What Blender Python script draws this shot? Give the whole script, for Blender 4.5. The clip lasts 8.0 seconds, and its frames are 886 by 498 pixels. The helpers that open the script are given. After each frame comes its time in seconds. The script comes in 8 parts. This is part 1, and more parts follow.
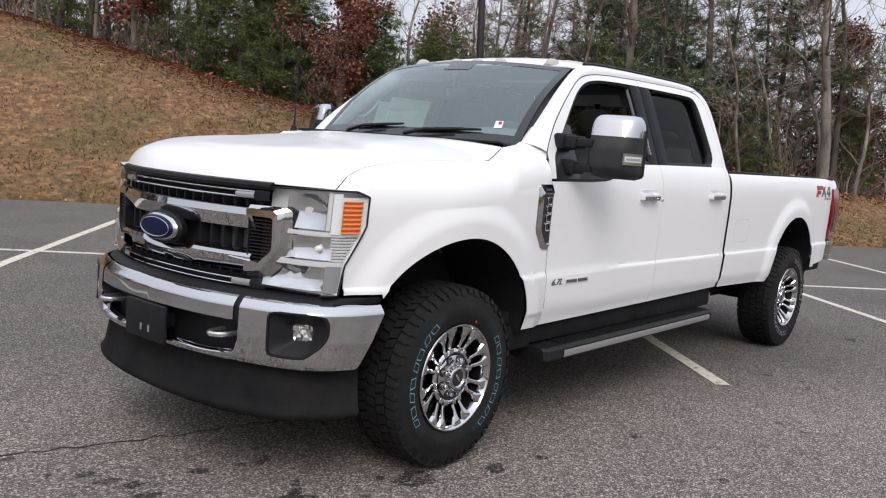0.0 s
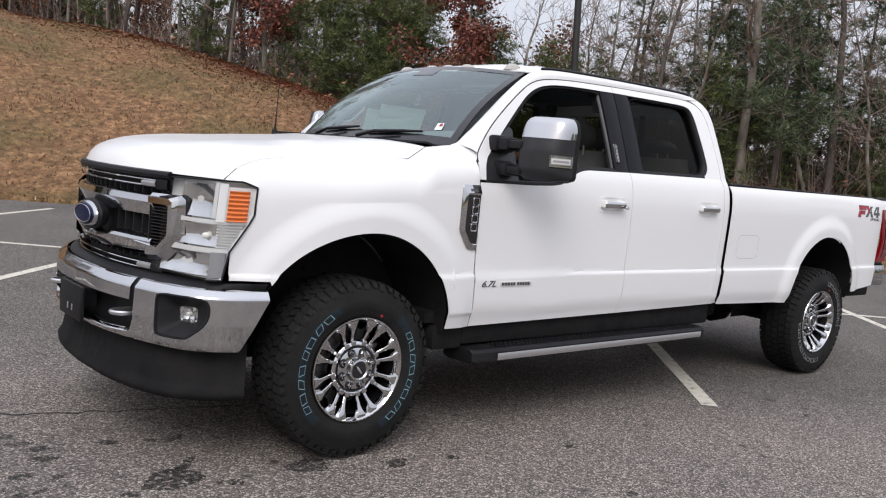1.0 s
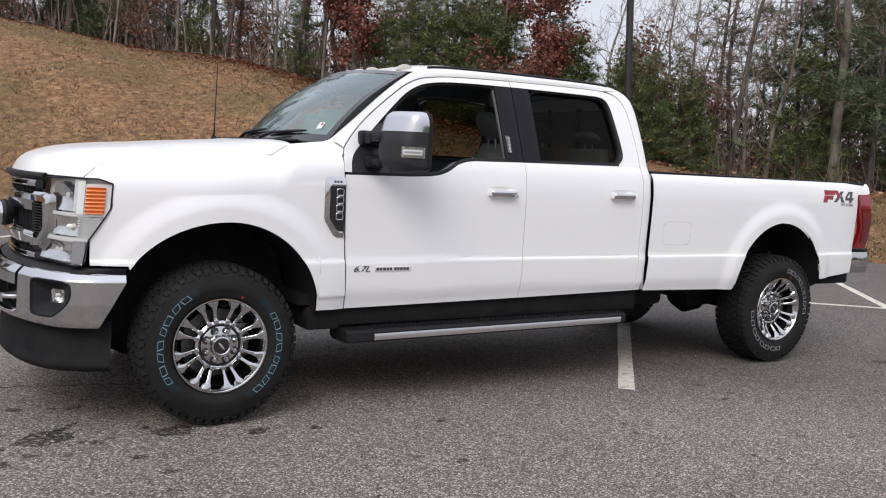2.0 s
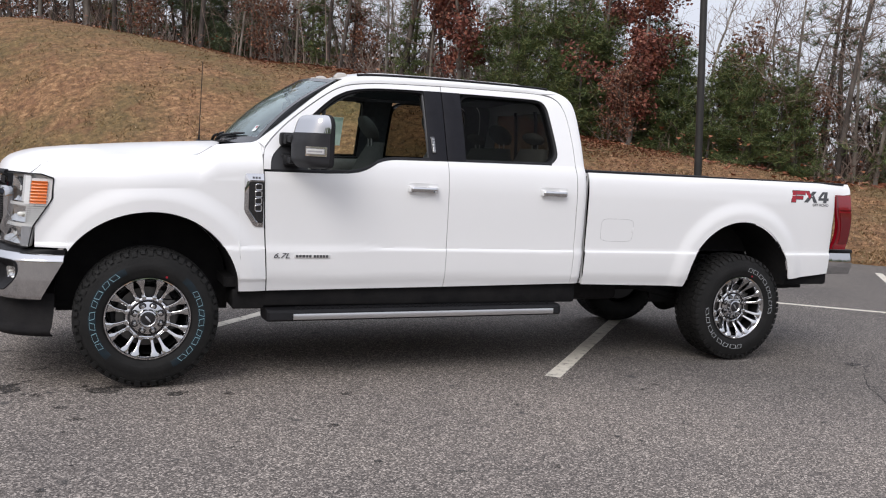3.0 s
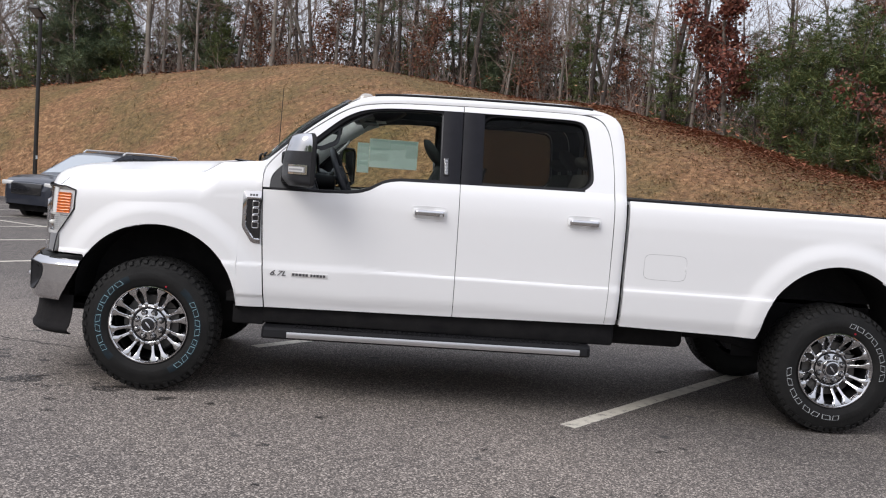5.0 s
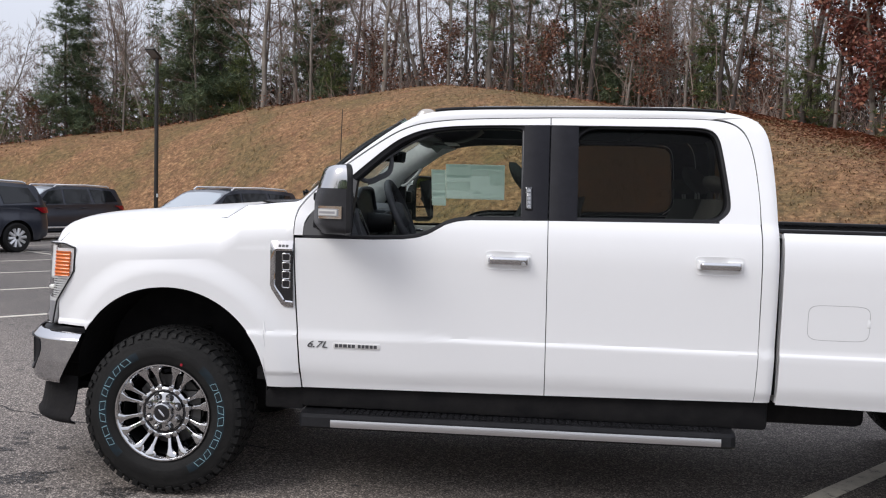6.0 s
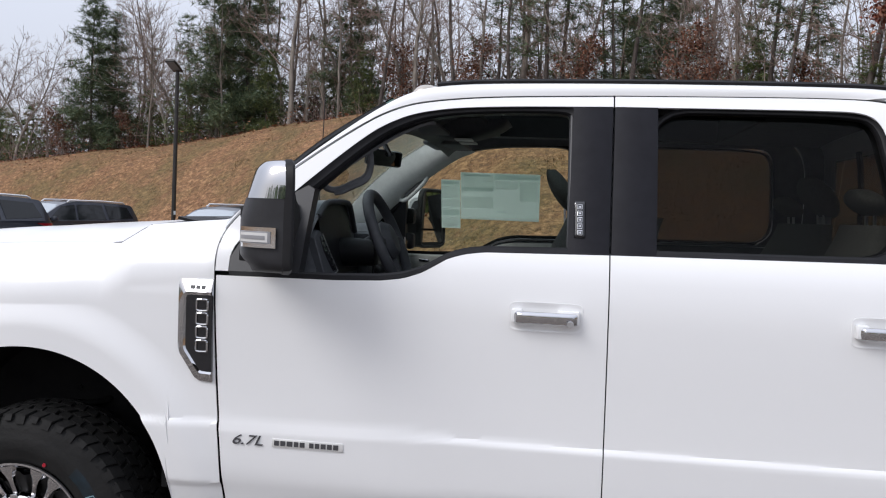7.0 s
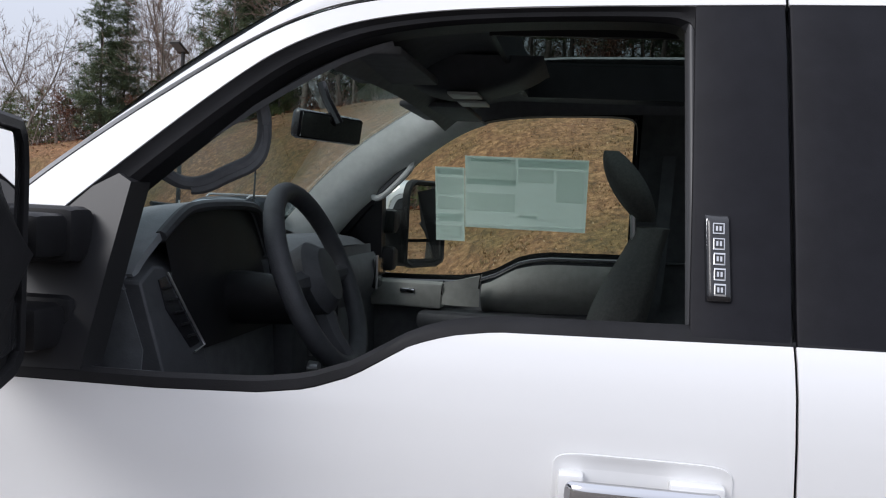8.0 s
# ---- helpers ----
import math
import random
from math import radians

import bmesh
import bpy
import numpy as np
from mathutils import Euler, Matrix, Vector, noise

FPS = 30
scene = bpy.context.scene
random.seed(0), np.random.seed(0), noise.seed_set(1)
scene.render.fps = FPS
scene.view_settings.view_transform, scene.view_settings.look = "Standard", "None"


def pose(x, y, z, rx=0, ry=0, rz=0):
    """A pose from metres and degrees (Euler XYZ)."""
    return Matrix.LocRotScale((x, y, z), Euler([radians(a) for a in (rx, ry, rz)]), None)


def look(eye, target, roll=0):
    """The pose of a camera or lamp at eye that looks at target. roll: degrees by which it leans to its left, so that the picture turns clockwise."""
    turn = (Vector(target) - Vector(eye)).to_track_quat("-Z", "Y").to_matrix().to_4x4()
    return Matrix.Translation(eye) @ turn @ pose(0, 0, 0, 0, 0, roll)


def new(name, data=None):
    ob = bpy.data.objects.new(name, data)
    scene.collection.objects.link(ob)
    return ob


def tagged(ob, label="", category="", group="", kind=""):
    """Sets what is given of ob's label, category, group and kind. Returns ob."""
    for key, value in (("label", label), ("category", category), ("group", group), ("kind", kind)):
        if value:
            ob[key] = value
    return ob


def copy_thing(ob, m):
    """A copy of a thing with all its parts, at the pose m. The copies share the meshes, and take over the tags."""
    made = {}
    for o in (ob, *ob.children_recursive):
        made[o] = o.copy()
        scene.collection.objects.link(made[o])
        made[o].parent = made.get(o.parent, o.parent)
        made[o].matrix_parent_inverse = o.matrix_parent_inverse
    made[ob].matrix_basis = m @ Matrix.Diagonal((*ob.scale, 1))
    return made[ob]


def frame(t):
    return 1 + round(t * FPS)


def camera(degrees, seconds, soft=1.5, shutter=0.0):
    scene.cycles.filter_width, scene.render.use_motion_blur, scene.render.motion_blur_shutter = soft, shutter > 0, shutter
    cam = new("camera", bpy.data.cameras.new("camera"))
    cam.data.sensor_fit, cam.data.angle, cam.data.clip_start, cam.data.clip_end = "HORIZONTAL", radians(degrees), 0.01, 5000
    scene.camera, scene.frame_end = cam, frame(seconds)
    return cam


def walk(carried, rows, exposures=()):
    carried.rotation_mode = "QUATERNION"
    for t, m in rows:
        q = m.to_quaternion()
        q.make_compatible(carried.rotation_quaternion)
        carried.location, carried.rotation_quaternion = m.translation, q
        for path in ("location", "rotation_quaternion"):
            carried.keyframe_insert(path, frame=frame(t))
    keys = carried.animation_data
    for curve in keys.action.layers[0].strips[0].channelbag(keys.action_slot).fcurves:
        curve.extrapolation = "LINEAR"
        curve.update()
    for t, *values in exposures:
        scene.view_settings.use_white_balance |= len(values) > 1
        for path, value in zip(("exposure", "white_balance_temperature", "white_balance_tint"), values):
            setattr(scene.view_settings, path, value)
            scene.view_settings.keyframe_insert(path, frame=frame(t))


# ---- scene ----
cam = camera(53.9, 8.0, 1.15)
PATH = [
    (0, (-3.085, -3.365, 1.471), (-1.557, -2.097, 1.238), 4.4),
    (0.5, (-2.827, -3.775, 1.456), (-1.407, -2.383, 1.24), 5.0),
    (1, (-2.352, -4.204, 1.434), (-1.056, -2.695, 1.231), 5.3),
    (1.5, (-1.925, -4.805, 1.44), (-0.744, -3.203, 1.238), 3.9),
    (1.7, (-1.718, -4.997, 1.433), (-0.587, -3.359, 1.233), 3.5),
    (3, (-0.376, -6.383, 1.465), (0.388, -4.546, 1.263), 3.1),
    (3.5, (0.217, -6.712, 1.449), (0.802, -4.809, 1.26), 3.1),
    (4, (0.796, -6.968, 1.45), (1.194, -5.016, 1.279), 3.0),
    (4.2, (1.03, -6.974, 1.436), (1.36, -5.009, 1.268), 3.1),
    (5.3, (1.706, -6.144, 1.518), (1.701, -4.15, 1.363), 3.9),
    (5.5, (1.785, -5.883, 1.551), (1.715, -3.89, 1.398), 3.1),
    (6, (1.834, -5.153, 1.579), (1.63, -3.168, 1.451), 1.6),
    (6.5, (1.831, -4.393, 1.577), (1.56, -2.414, 1.472), 1.6),
    (7, (1.768, -3.61, 1.565), (1.491, -1.631, 1.484), 2.4),
    (7.5, (1.695, -2.812, 1.582), (1.416, -0.833, 1.499), 2.4),
    (8, (1.633, -2.068, 1.62), (1.312, -0.097, 1.514), 2.9),
]
walk(cam, [(t, look(eye, target, roll)) for t, eye, target, roll in PATH], [(0, 0.25, 6500, 10), (3.5, 0.30, 6500, 10), (5.5, 0.31, 6450, 10), (7, 0.25, 6300, 10), (8, 0.23, 6250, 10)])

# ==== light ====
world = bpy.data.worlds.new("overcast_sky")
scene.world = world
world.use_nodes = True
wn, wl = world.node_tree.nodes, world.node_tree.links
wn.clear()
sky = wn.new("ShaderNodeTexSky")
sky.sky_type, sky.sun_disc = "NISHITA", False
sky.sun_elevation, sky.sun_rotation = radians(42), radians(226)
sky.air_density, sky.dust_density, sky.ozone_density = 1.0, 4.0, 1.0
cloud = wn.new("ShaderNodeMixRGB")
cloud.inputs[0].default_value = 0.80
cloud.inputs[2].default_value = (7.75, 7.95, 8.85, 1)
vault = wn.new("ShaderNodeTexCoord")
rise = wn.new("ShaderNodeSeparateXYZ")
height = wn.new("ShaderNodeMapRange")
for key, value in (("From Min", 0.0), ("From Max", 1.0), ("To Min", 0.69), ("To Max", 1.42)):
    height.inputs[key].default_value = value
shade = wn.new("ShaderNodeVectorMath")
shade.operation = "SCALE"
back = wn.new("ShaderNodeBackground")
back.inputs[1].default_value = 0.114
wout = wn.new("ShaderNodeOutputWorld")
wl.new(sky.outputs[0], cloud.inputs[1])
wl.new(vault.outputs["Generated"], rise.inputs[0])
wl.new(rise.outputs["Z"], height.inputs["Value"])
wl.new(cloud.outputs[0], shade.inputs[0])
wl.new(height.outputs[0], shade.inputs["Scale"])
wl.new(shade.outputs[0], back.inputs[0])
wl.new(back.outputs[0], wout.inputs[0])
sun_data = bpy.data.lights.new("sun", "SUN")
sun_data.energy, sun_data.angle, sun_data.color = 1.2, radians(30), (1.0, 0.975, 0.95)
sun = new("sun", sun_data)
sun.matrix_world = look((-10, -9.5, 12.5), (0, 0, 0))

# ==== materials ====
def material(name, colour=(0.5, 0.5, 0.5), rough=0.5, metal=0.0, coat=0.0, ior=1.5):
    m = bpy.data.materials.new(name)
    m.use_nodes = True
    b = m.node_tree.nodes["Principled BSDF"]
    b.inputs["Base Color"].default_value = (*colour, 1)
    b.inputs["Roughness"].default_value = rough
    b.inputs["Metallic"].default_value = metal
    b.inputs["Coat Weight"].default_value = coat
    b.inputs["IOR"].default_value = ior
    return m


def node(m, kind, **values):
    n = m.node_tree.nodes.new(kind)
    for key, value in values.items():
        n.inputs[key].default_value = value
    return n


def ramp(m, source, stops):
    r = m.node_tree.nodes.new("ShaderNodeValToRGB")
    while len(r.color_ramp.elements) < len(stops):
        r.color_ramp.elements.new(0.5)
    for e, (p, c) in zip(r.color_ramp.elements, stops):
        e.position, e.color = p, (*c, 1)
    m.node_tree.links.new(source, r.inputs[0])
    return r.outputs[0]


def noisy(m, stops, scale=10.0, detail=6.0, bump=0.0, bump_scale=None, coords="Object", rough=0.6, stretch=None):
    """Colour from noise between stops, with a bump of its own."""
    links, b = m.node_tree.links, m.node_tree.nodes["Principled BSDF"]
    tc = m.node_tree.nodes.new("ShaderNodeTexCoord")
    src = tc.outputs[coords]
    if stretch:
        mp = node(m, "ShaderNodeMapping", Scale=stretch)
        links.new(src, mp.inputs[0])
        src = mp.outputs[0]
    n = node(m, "ShaderNodeTexNoise", Scale=scale, Detail=detail, Roughness=rough)
    links.new(src, n.inputs["Vector"])
    links.new(ramp(m, n.outputs[0], stops), b.inputs["Base Color"])
    if bump:
        n2 = node(m, "ShaderNodeTexNoise", Scale=bump_scale or scale * 3, Detail=5.0)
        links.new(src, n2.inputs["Vector"])
        bp = node(m, "ShaderNodeBump", Strength=bump, Distance=0.02)
        links.new(n2.outputs[0], bp.inputs["Height"])
        links.new(bp.outputs[0], b.inputs["Normal"])
    return m


def mix_colour(m, fac, a, b):
    x = m.node_tree.nodes.new("ShaderNodeMixRGB")
    for i, v in enumerate((fac, a, b)):
        if isinstance(v, (int, float)):
            x.inputs[i].default_value = v
        elif isinstance(v, tuple):
            x.inputs[i].default_value = (*v, 1)
        else:
            m.node_tree.links.new(v, x.inputs[i])
    return x.outputs[0]


def thin_glass(name, tint, gloss=1.0, power=5.0, base=0.05, sheen=(1, 1, 1)):
    """A thin pane: light passes through it tinted, and its surface mirrors more at a glancing view."""
    m = bpy.data.materials.new(name)
    m.use_nodes = True
    nodes, links = m.node_tree.nodes, m.node_tree.links
    nodes.clear()
    out = nodes.new("ShaderNodeOutputMaterial")
    tr, gl, lw, mx = (nodes.new("ShaderNode" + k) for k in ("BsdfTransparent", "BsdfGlossy", "LayerWeight", "MixShader"))
    pw, ml = nodes.new("ShaderNodeMath"), nodes.new("ShaderNodeMath")
    pw.operation, ml.operation = "POWER", "MULTIPLY_ADD"
    pw.inputs[1].default_value = power
    ml.inputs[1].default_value, ml.inputs[2].default_value = 0.90, base
    lw.inputs["Blend"].default_value = 0.5
    tr.inputs[0].default_value = (*tint, 1)
    gl.inputs["Color"].default_value = (gloss * sheen[0], gloss * sheen[1], gloss * sheen[2], 1)
    gl.inputs["Roughness"].default_value = 0.015
    for a, b in ((lw.outputs["Facing"], pw.inputs[0]), (pw.outputs[0], ml.inputs[0]), (ml.outputs[0], mx.inputs[0]), (tr.outputs[0], mx.inputs[1]), (gl.outputs[0], mx.inputs[2]), (mx.outputs[0], out.inputs[0])):
        links.new(a, b)
    return m


def dull(m, level=0.2):
    """Less sheen than a polished plastic has."""
    m.node_tree.nodes["Principled BSDF"].inputs["Specular IOR Level"].default_value = level
    return m


WHITE = material("white_paint", (0.79, 0.79, 0.79), 0.36, 0, 0.45)
WHITE.node_tree.nodes["Principled BSDF"].inputs["Specular IOR Level"].default_value = 0.2
WHITE.node_tree.nodes["Principled BSDF"].inputs["Coat Roughness"].default_value = 0.06
CHROME = material("chrome", (0.57, 0.57, 0.58), 0.035, 1.0)
LAMPCHROME = material("lamp_reflector", (0.74, 0.74, 0.73), 0.09, 0.95)
SATIN = material("satin_grey", (0.30, 0.30, 0.31), 0.4, 0.3)
SILVER = material("satin_silver", (0.62, 0.62, 0.63), 0.28, 0.9)
BLACK = dull(noisy(material("black_plastic", rough=0.5), [(0.3, (0.009, 0.009, 0.010)), (0.7, (0.015, 0.015, 0.017))], 14, 5, 0.08, 400), 0.2)
GLOSSBLACK = material("gloss_black", (0.012, 0.012, 0.014), 0.22, 0, 0.4)
GREYPLASTIC = dull(noisy(material("grey_black_plastic", rough=0.5), [(0.3, (0.016, 0.016, 0.018)), (0.7, (0.024, 0.024, 0.027))], 20, 5, 0.1, 500), 0.35)
PILLARBLACK = dull(noisy(material("pillar_plastic", rough=0.5), [(0.3, (0.010, 0.010, 0.013)), (0.7, (0.014, 0.014, 0.018))], 20, 5, 0.04, 500), 0.13)
UNDER = dull(noisy(material("underbody", rough=0.85), [(0.3, (0.007, 0.007, 0.008)), (0.7, (0.017, 0.016, 0.016))], 6, 6, 0.3, 20), 0.15)
RUBBER = dull(noisy(material("tyre_rubber", rough=0.7), [(0.3, (0.007, 0.007, 0.007)), (0.7, (0.014, 0.0135, 0.013))], 9, 6, 0.15, 60), 0.25)
TEAL = material("teal_lettering", (0.20, 0.33, 0.38), 0.7)
PALETEXT = material("white_lettering", (0.45, 0.47, 0.48), 0.7)
AMBER = material("amber_lens", (0.72, 0.17, 0.025), 0.15, 0, 0.6)
REDLENS = material("red_lens", (0.22, 0.004, 0.010), 0.10, 0, 0.6)
DARKRED = material("dark_red_lens", (0.12, 0.004, 0.007), 0.10, 0, 0.8)
CLEAR = thin_glass("clear_lens", (0.93, 0.94, 0.95))
LAMPBODY = material("lamp_housing", (0.72, 0.715, 0.70), 0.22, 0.2)
LAMPWHITE = material("pale_lamp_frame", (0.80, 0.795, 0.78), 0.24, 0.0)
MARKERLENS = material("smoked_marker_lens", (0.40, 0.37, 0.33), 0.12, 0, 0.8)
RADIATOR = noisy(material("radiator_mesh", rough=0.5, metal=0.5), [(0.3, (0.03, 0.03, 0.03)), (0.7, (0.12, 0.12, 0.12))], 160, 3)
BULB = material("frosted_bulb", (0.9, 0.88, 0.82), 0.2, 0, 0.5)
WINDSHIELD = thin_glass("windshield_glass", (0.60, 0.69, 0.67), 0.95, 5.0, 0.19, (0.86, 0.97, 0.98))
SIDEGLASS = thin_glass("clear_side_glass", (0.76, 0.84, 0.74))
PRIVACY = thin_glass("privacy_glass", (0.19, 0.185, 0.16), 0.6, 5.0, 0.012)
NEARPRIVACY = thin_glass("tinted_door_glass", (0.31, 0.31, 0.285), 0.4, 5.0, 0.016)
ROOFGLASS = thin_glass("tinted_roof_glass", (0.17, 0.21, 0.20), 0.6, 5.0, 0.03)
BLUE = dull(material("badge_blue", (0.005, 0.010, 0.045), 0.35), 0.2)
DECALRED = material("decal_red", (0.34, 0.008, 0.022), 0.45, 0, 0.1)
DECALGREY = material("decal_dark", (0.05, 0.05, 0.055), 0.35, 0, 0.4)
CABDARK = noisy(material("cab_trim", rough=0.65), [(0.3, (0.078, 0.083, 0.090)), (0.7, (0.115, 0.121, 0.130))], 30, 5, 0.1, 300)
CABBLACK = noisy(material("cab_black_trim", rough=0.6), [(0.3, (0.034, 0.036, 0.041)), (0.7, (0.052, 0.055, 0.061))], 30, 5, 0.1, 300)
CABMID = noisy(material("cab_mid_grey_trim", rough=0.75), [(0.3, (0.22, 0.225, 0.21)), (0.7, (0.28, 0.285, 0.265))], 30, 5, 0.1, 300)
# two paler tones with window light put into the colour, for far-side pillar parts
CABGREY_LIT = noisy(material("cab_window_lit_grey_trim", rough=0.75), [(0.3, (0.50, 0.52, 0.51)), (0.7, (0.60, 0.62, 0.61))], 30, 5, 0.1, 300)
CABPALE_LIT = noisy(material("cab_window_lit_trim", rough=0.75), [(0.3, (0.64, 0.67, 0.64)), (0.7, (0.74, 0.77, 0.74))], 30, 5, 0.1, 300)
DASHTOP = noisy(material("dash_vinyl", rough=0.6), [(0.3, (0.19, 0.205, 0.215)), (0.7, (0.24, 0.255, 0.27))], 30, 5, 0.1, 300)
CLOTH = noisy(material("seat_cloth", rough=0.95), [(0.3, (0.08, 0.082, 0.077)), (0.7, (0.12, 0.12, 0.112))], 120, 4, 0.3, 500)
PAPER = noisy(material("sticker_paper", rough=0.8), [(0.35, (0.66, 0.73, 0.74)), (0.65, (0.74, 0.80, 0.81))], 6, 3)


def lets_light_through(m, colour, share):
    """Thin paper: part of the light comes through from behind."""
    nodes, links = m.node_tree.nodes, m.node_tree.links
    t, x = nodes.new("ShaderNodeBsdfTranslucent"), nodes.new("ShaderNodeMixShader")
    t.inputs[0].default_value = (*colour, 1)
    x.inputs[0].default_value = share
    links.new(nodes["Principled BSDF"].outputs[0], x.inputs[1])
    links.new(t.outputs[0], x.inputs[2])
    links.new(x.outputs[0], nodes["Material Output"].inputs[0])
    return m


WINDOWPAPER = lets_light_through(noisy(material("window_sheet_paper", rough=0.8), [(0.35, (0.62, 0.69, 0.64)), (0.65, (0.70, 0.76, 0.71))], 6, 3), (0.90, 0.97, 0.92), 0.7)
WINDOWINK = lets_light_through(material("window_sheet_print", (0.58, 0.65, 0.62), 0.8), (0.91, 0.96, 0.94), 0.78)
WINDOWFAINT = lets_light_through(material("window_sheet_faint_print", (0.66, 0.73, 0.69), 0.8), (0.985, 1.0, 0.99), 0.85)
CHANNEL = material("satin_channel", (0.055, 0.055, 0.058), 0.42)
SAIL = material("satin_black_plastic", (0.020, 0.020, 0.022), 0.38)
POLEBROWN = noisy(material("bronze_pole_paint", rough=0.45), [(0.3, (0.010, 0.009, 0.008)), (0.7, (0.022, 0.019, 0.016))], 5, 5)
SUVPAINT = noisy(material("dark_grey_metallic", rough=0.30, metal=0.4, coat=0.6), [(0.4, (0.026, 0.030, 0.043)), (0.6, (0.036, 0.041, 0.056))], 60, 3)
SUVGLASS = material("dark_car_glass", (0.010, 0.012, 0.014), 0.04, 0, 0.0)
# pale grey base colour stands in for sky mirrored in the windscreen
SUVSCREEN = material("sky_grey_windscreen", (0.30, 0.34, 0.37), 0.06, 0.0, 1.0)

# asphalt: fine pale stones in a dark binder, broad worn patches
ASPHALT = material("worn_asphalt", rough=0.85)
_l, _b = ASPHALT.node_tree.links, ASPHALT.node_tree.nodes["Principled BSDF"]
_tc = ASPHALT.node_tree.nodes.new("ShaderNodeTexCoord")
_v = node(ASPHALT, "ShaderNodeTexVoronoi", Scale=135.0)
_l.new(_tc.outputs["Object"], _v.inputs["Vector"])
_hs = ASPHALT.node_tree.nodes.new("ShaderNodeSeparateColor")
_l.new(_v.outputs["Color"], _hs.inputs[0])
_grain = ramp(ASPHALT, _hs.outputs[0], [(0.0, (0.040, 0.036, 0.033)), (0.4, (0.112, 0.098, 0.089)), (0.75, (0.195, 0.172, 0.156)), (1.0, (0.50, 0.45, 0.405))])
_n = node(ASPHALT, "ShaderNodeTexNoise", Scale=0.55, Detail=7.0, Roughness=0.62)
_l.new(_tc.outputs["Object"], _n.inputs["Vector"])
_patch = ramp(ASPHALT, _n.outputs[0], [(0.32, (0.72, 0.72, 0.74)), (0.5, (0.95, 0.95, 0.95)), (0.7, (1.1, 1.09, 1.07))])
_mul = ASPHALT.node_tree.nodes.new("ShaderNodeMixRGB")
_mul.blend_type = "MULTIPLY"
_mul.inputs[0].default_value = 1.0
_l.new(_grain, _mul.inputs[1])
_l.new(_patch, _mul.inputs[2])
_n3 = node(ASPHALT, "ShaderNodeTexNoise", Scale=6.0, Detail=4.0)
_l.new(_tc.outputs["Object"], _n3.inputs["Vector"])
_spot = ramp(ASPHALT, _n3.outputs[0], [(0.66, (0, 0, 0)), (0.74, (1, 1, 1))])
# the asphalt turns gradually darker past a wavering line along the stall ends
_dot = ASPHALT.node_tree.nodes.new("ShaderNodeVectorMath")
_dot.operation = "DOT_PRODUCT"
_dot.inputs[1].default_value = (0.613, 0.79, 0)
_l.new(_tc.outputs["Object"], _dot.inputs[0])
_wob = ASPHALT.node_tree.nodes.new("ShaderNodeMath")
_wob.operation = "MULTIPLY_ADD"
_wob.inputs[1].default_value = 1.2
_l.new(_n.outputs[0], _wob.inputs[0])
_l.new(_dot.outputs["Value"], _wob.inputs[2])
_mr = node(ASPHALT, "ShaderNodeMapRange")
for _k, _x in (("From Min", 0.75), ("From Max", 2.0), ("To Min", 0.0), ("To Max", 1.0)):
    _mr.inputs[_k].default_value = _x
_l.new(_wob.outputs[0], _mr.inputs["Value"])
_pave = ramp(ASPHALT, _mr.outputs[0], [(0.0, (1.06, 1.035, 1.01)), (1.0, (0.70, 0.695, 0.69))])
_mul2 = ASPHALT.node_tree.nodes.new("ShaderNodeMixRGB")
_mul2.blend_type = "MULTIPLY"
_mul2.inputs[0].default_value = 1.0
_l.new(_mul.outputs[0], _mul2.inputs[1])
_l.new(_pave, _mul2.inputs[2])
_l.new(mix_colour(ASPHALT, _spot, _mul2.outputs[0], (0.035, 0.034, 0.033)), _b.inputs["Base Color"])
_bp = node(ASPHALT, "ShaderNodeBump", Strength=0.6, Distance=0.004)
_l.new(_v.outputs["Distance"], _bp.inputs["Height"])
_l.new(_bp.outputs[0], _b.inputs["Normal"])

LINEPAINT = material("worn_line_paint", rough=0.8)
noisy(LINEPAINT, [(0.34, (0.14, 0.13, 0.12)), (0.44, (0.58, 0.54, 0.46)), (0.8, (0.74, 0.70, 0.61))], 14, 8, 0.4, 95, "Object", 0.7)
OIL = noisy(material("oil_stain", rough=0.55), [(0.3, (0.016, 0.015, 0.015)), (0.7, (0.04, 0.038, 0.036))], 25, 5, 0.4, 95)
_b = OIL.node_tree.nodes["Principled BSDF"]
_tc = OIL.node_tree.nodes.new("ShaderNodeTexCoord")
_n = node(OIL, "ShaderNodeTexNoise", Scale=38.0, Detail=6.0, Roughness=0.7)
OIL.node_tree.links.new(_tc.outputs["Object"], _n.inputs["Vector"])
OIL.node_tree.links.new(ramp(OIL, _n.outputs[0], [(0.42, (0, 0, 0)), (0.56, (0.85, 0.85, 0.85))]), _b.inputs["Alpha"])
TAR = material("tar_crack", (0.012, 0.011, 0.011), 0.8)

# dry grass: straw, with green and rusty patches
GRASS = material("dry_grass", rough=0.95)
_l, _b = GRASS.node_tree.links, GRASS.node_tree.nodes["Principled BSDF"]
_tc = GRASS.node_tree.nodes.new("ShaderNodeTexCoord")
_n1 = node(GRASS, "ShaderNodeTexNoise", Scale=0.35, Detail=6.0, Roughness=0.6)
_n2 = node(GRASS, "ShaderNodeTexNoise", Scale=5.5, Detail=10.0, Roughness=0.78)
_n4 = node(GRASS, "ShaderNodeTexNoise", Scale=1.3, Detail=5.0, Roughness=0.6)
for _x in (_n1, _n2, _n4):
    _l.new(_tc.outputs["Object"], _x.inputs["Vector"])
_straw = ramp(GRASS, _n2.outputs[0], [(0.34, (0.064, 0.033, 0.015)), (0.5, (0.228, 0.119, 0.053)), (0.66, (0.52, 0.305, 0.155))])
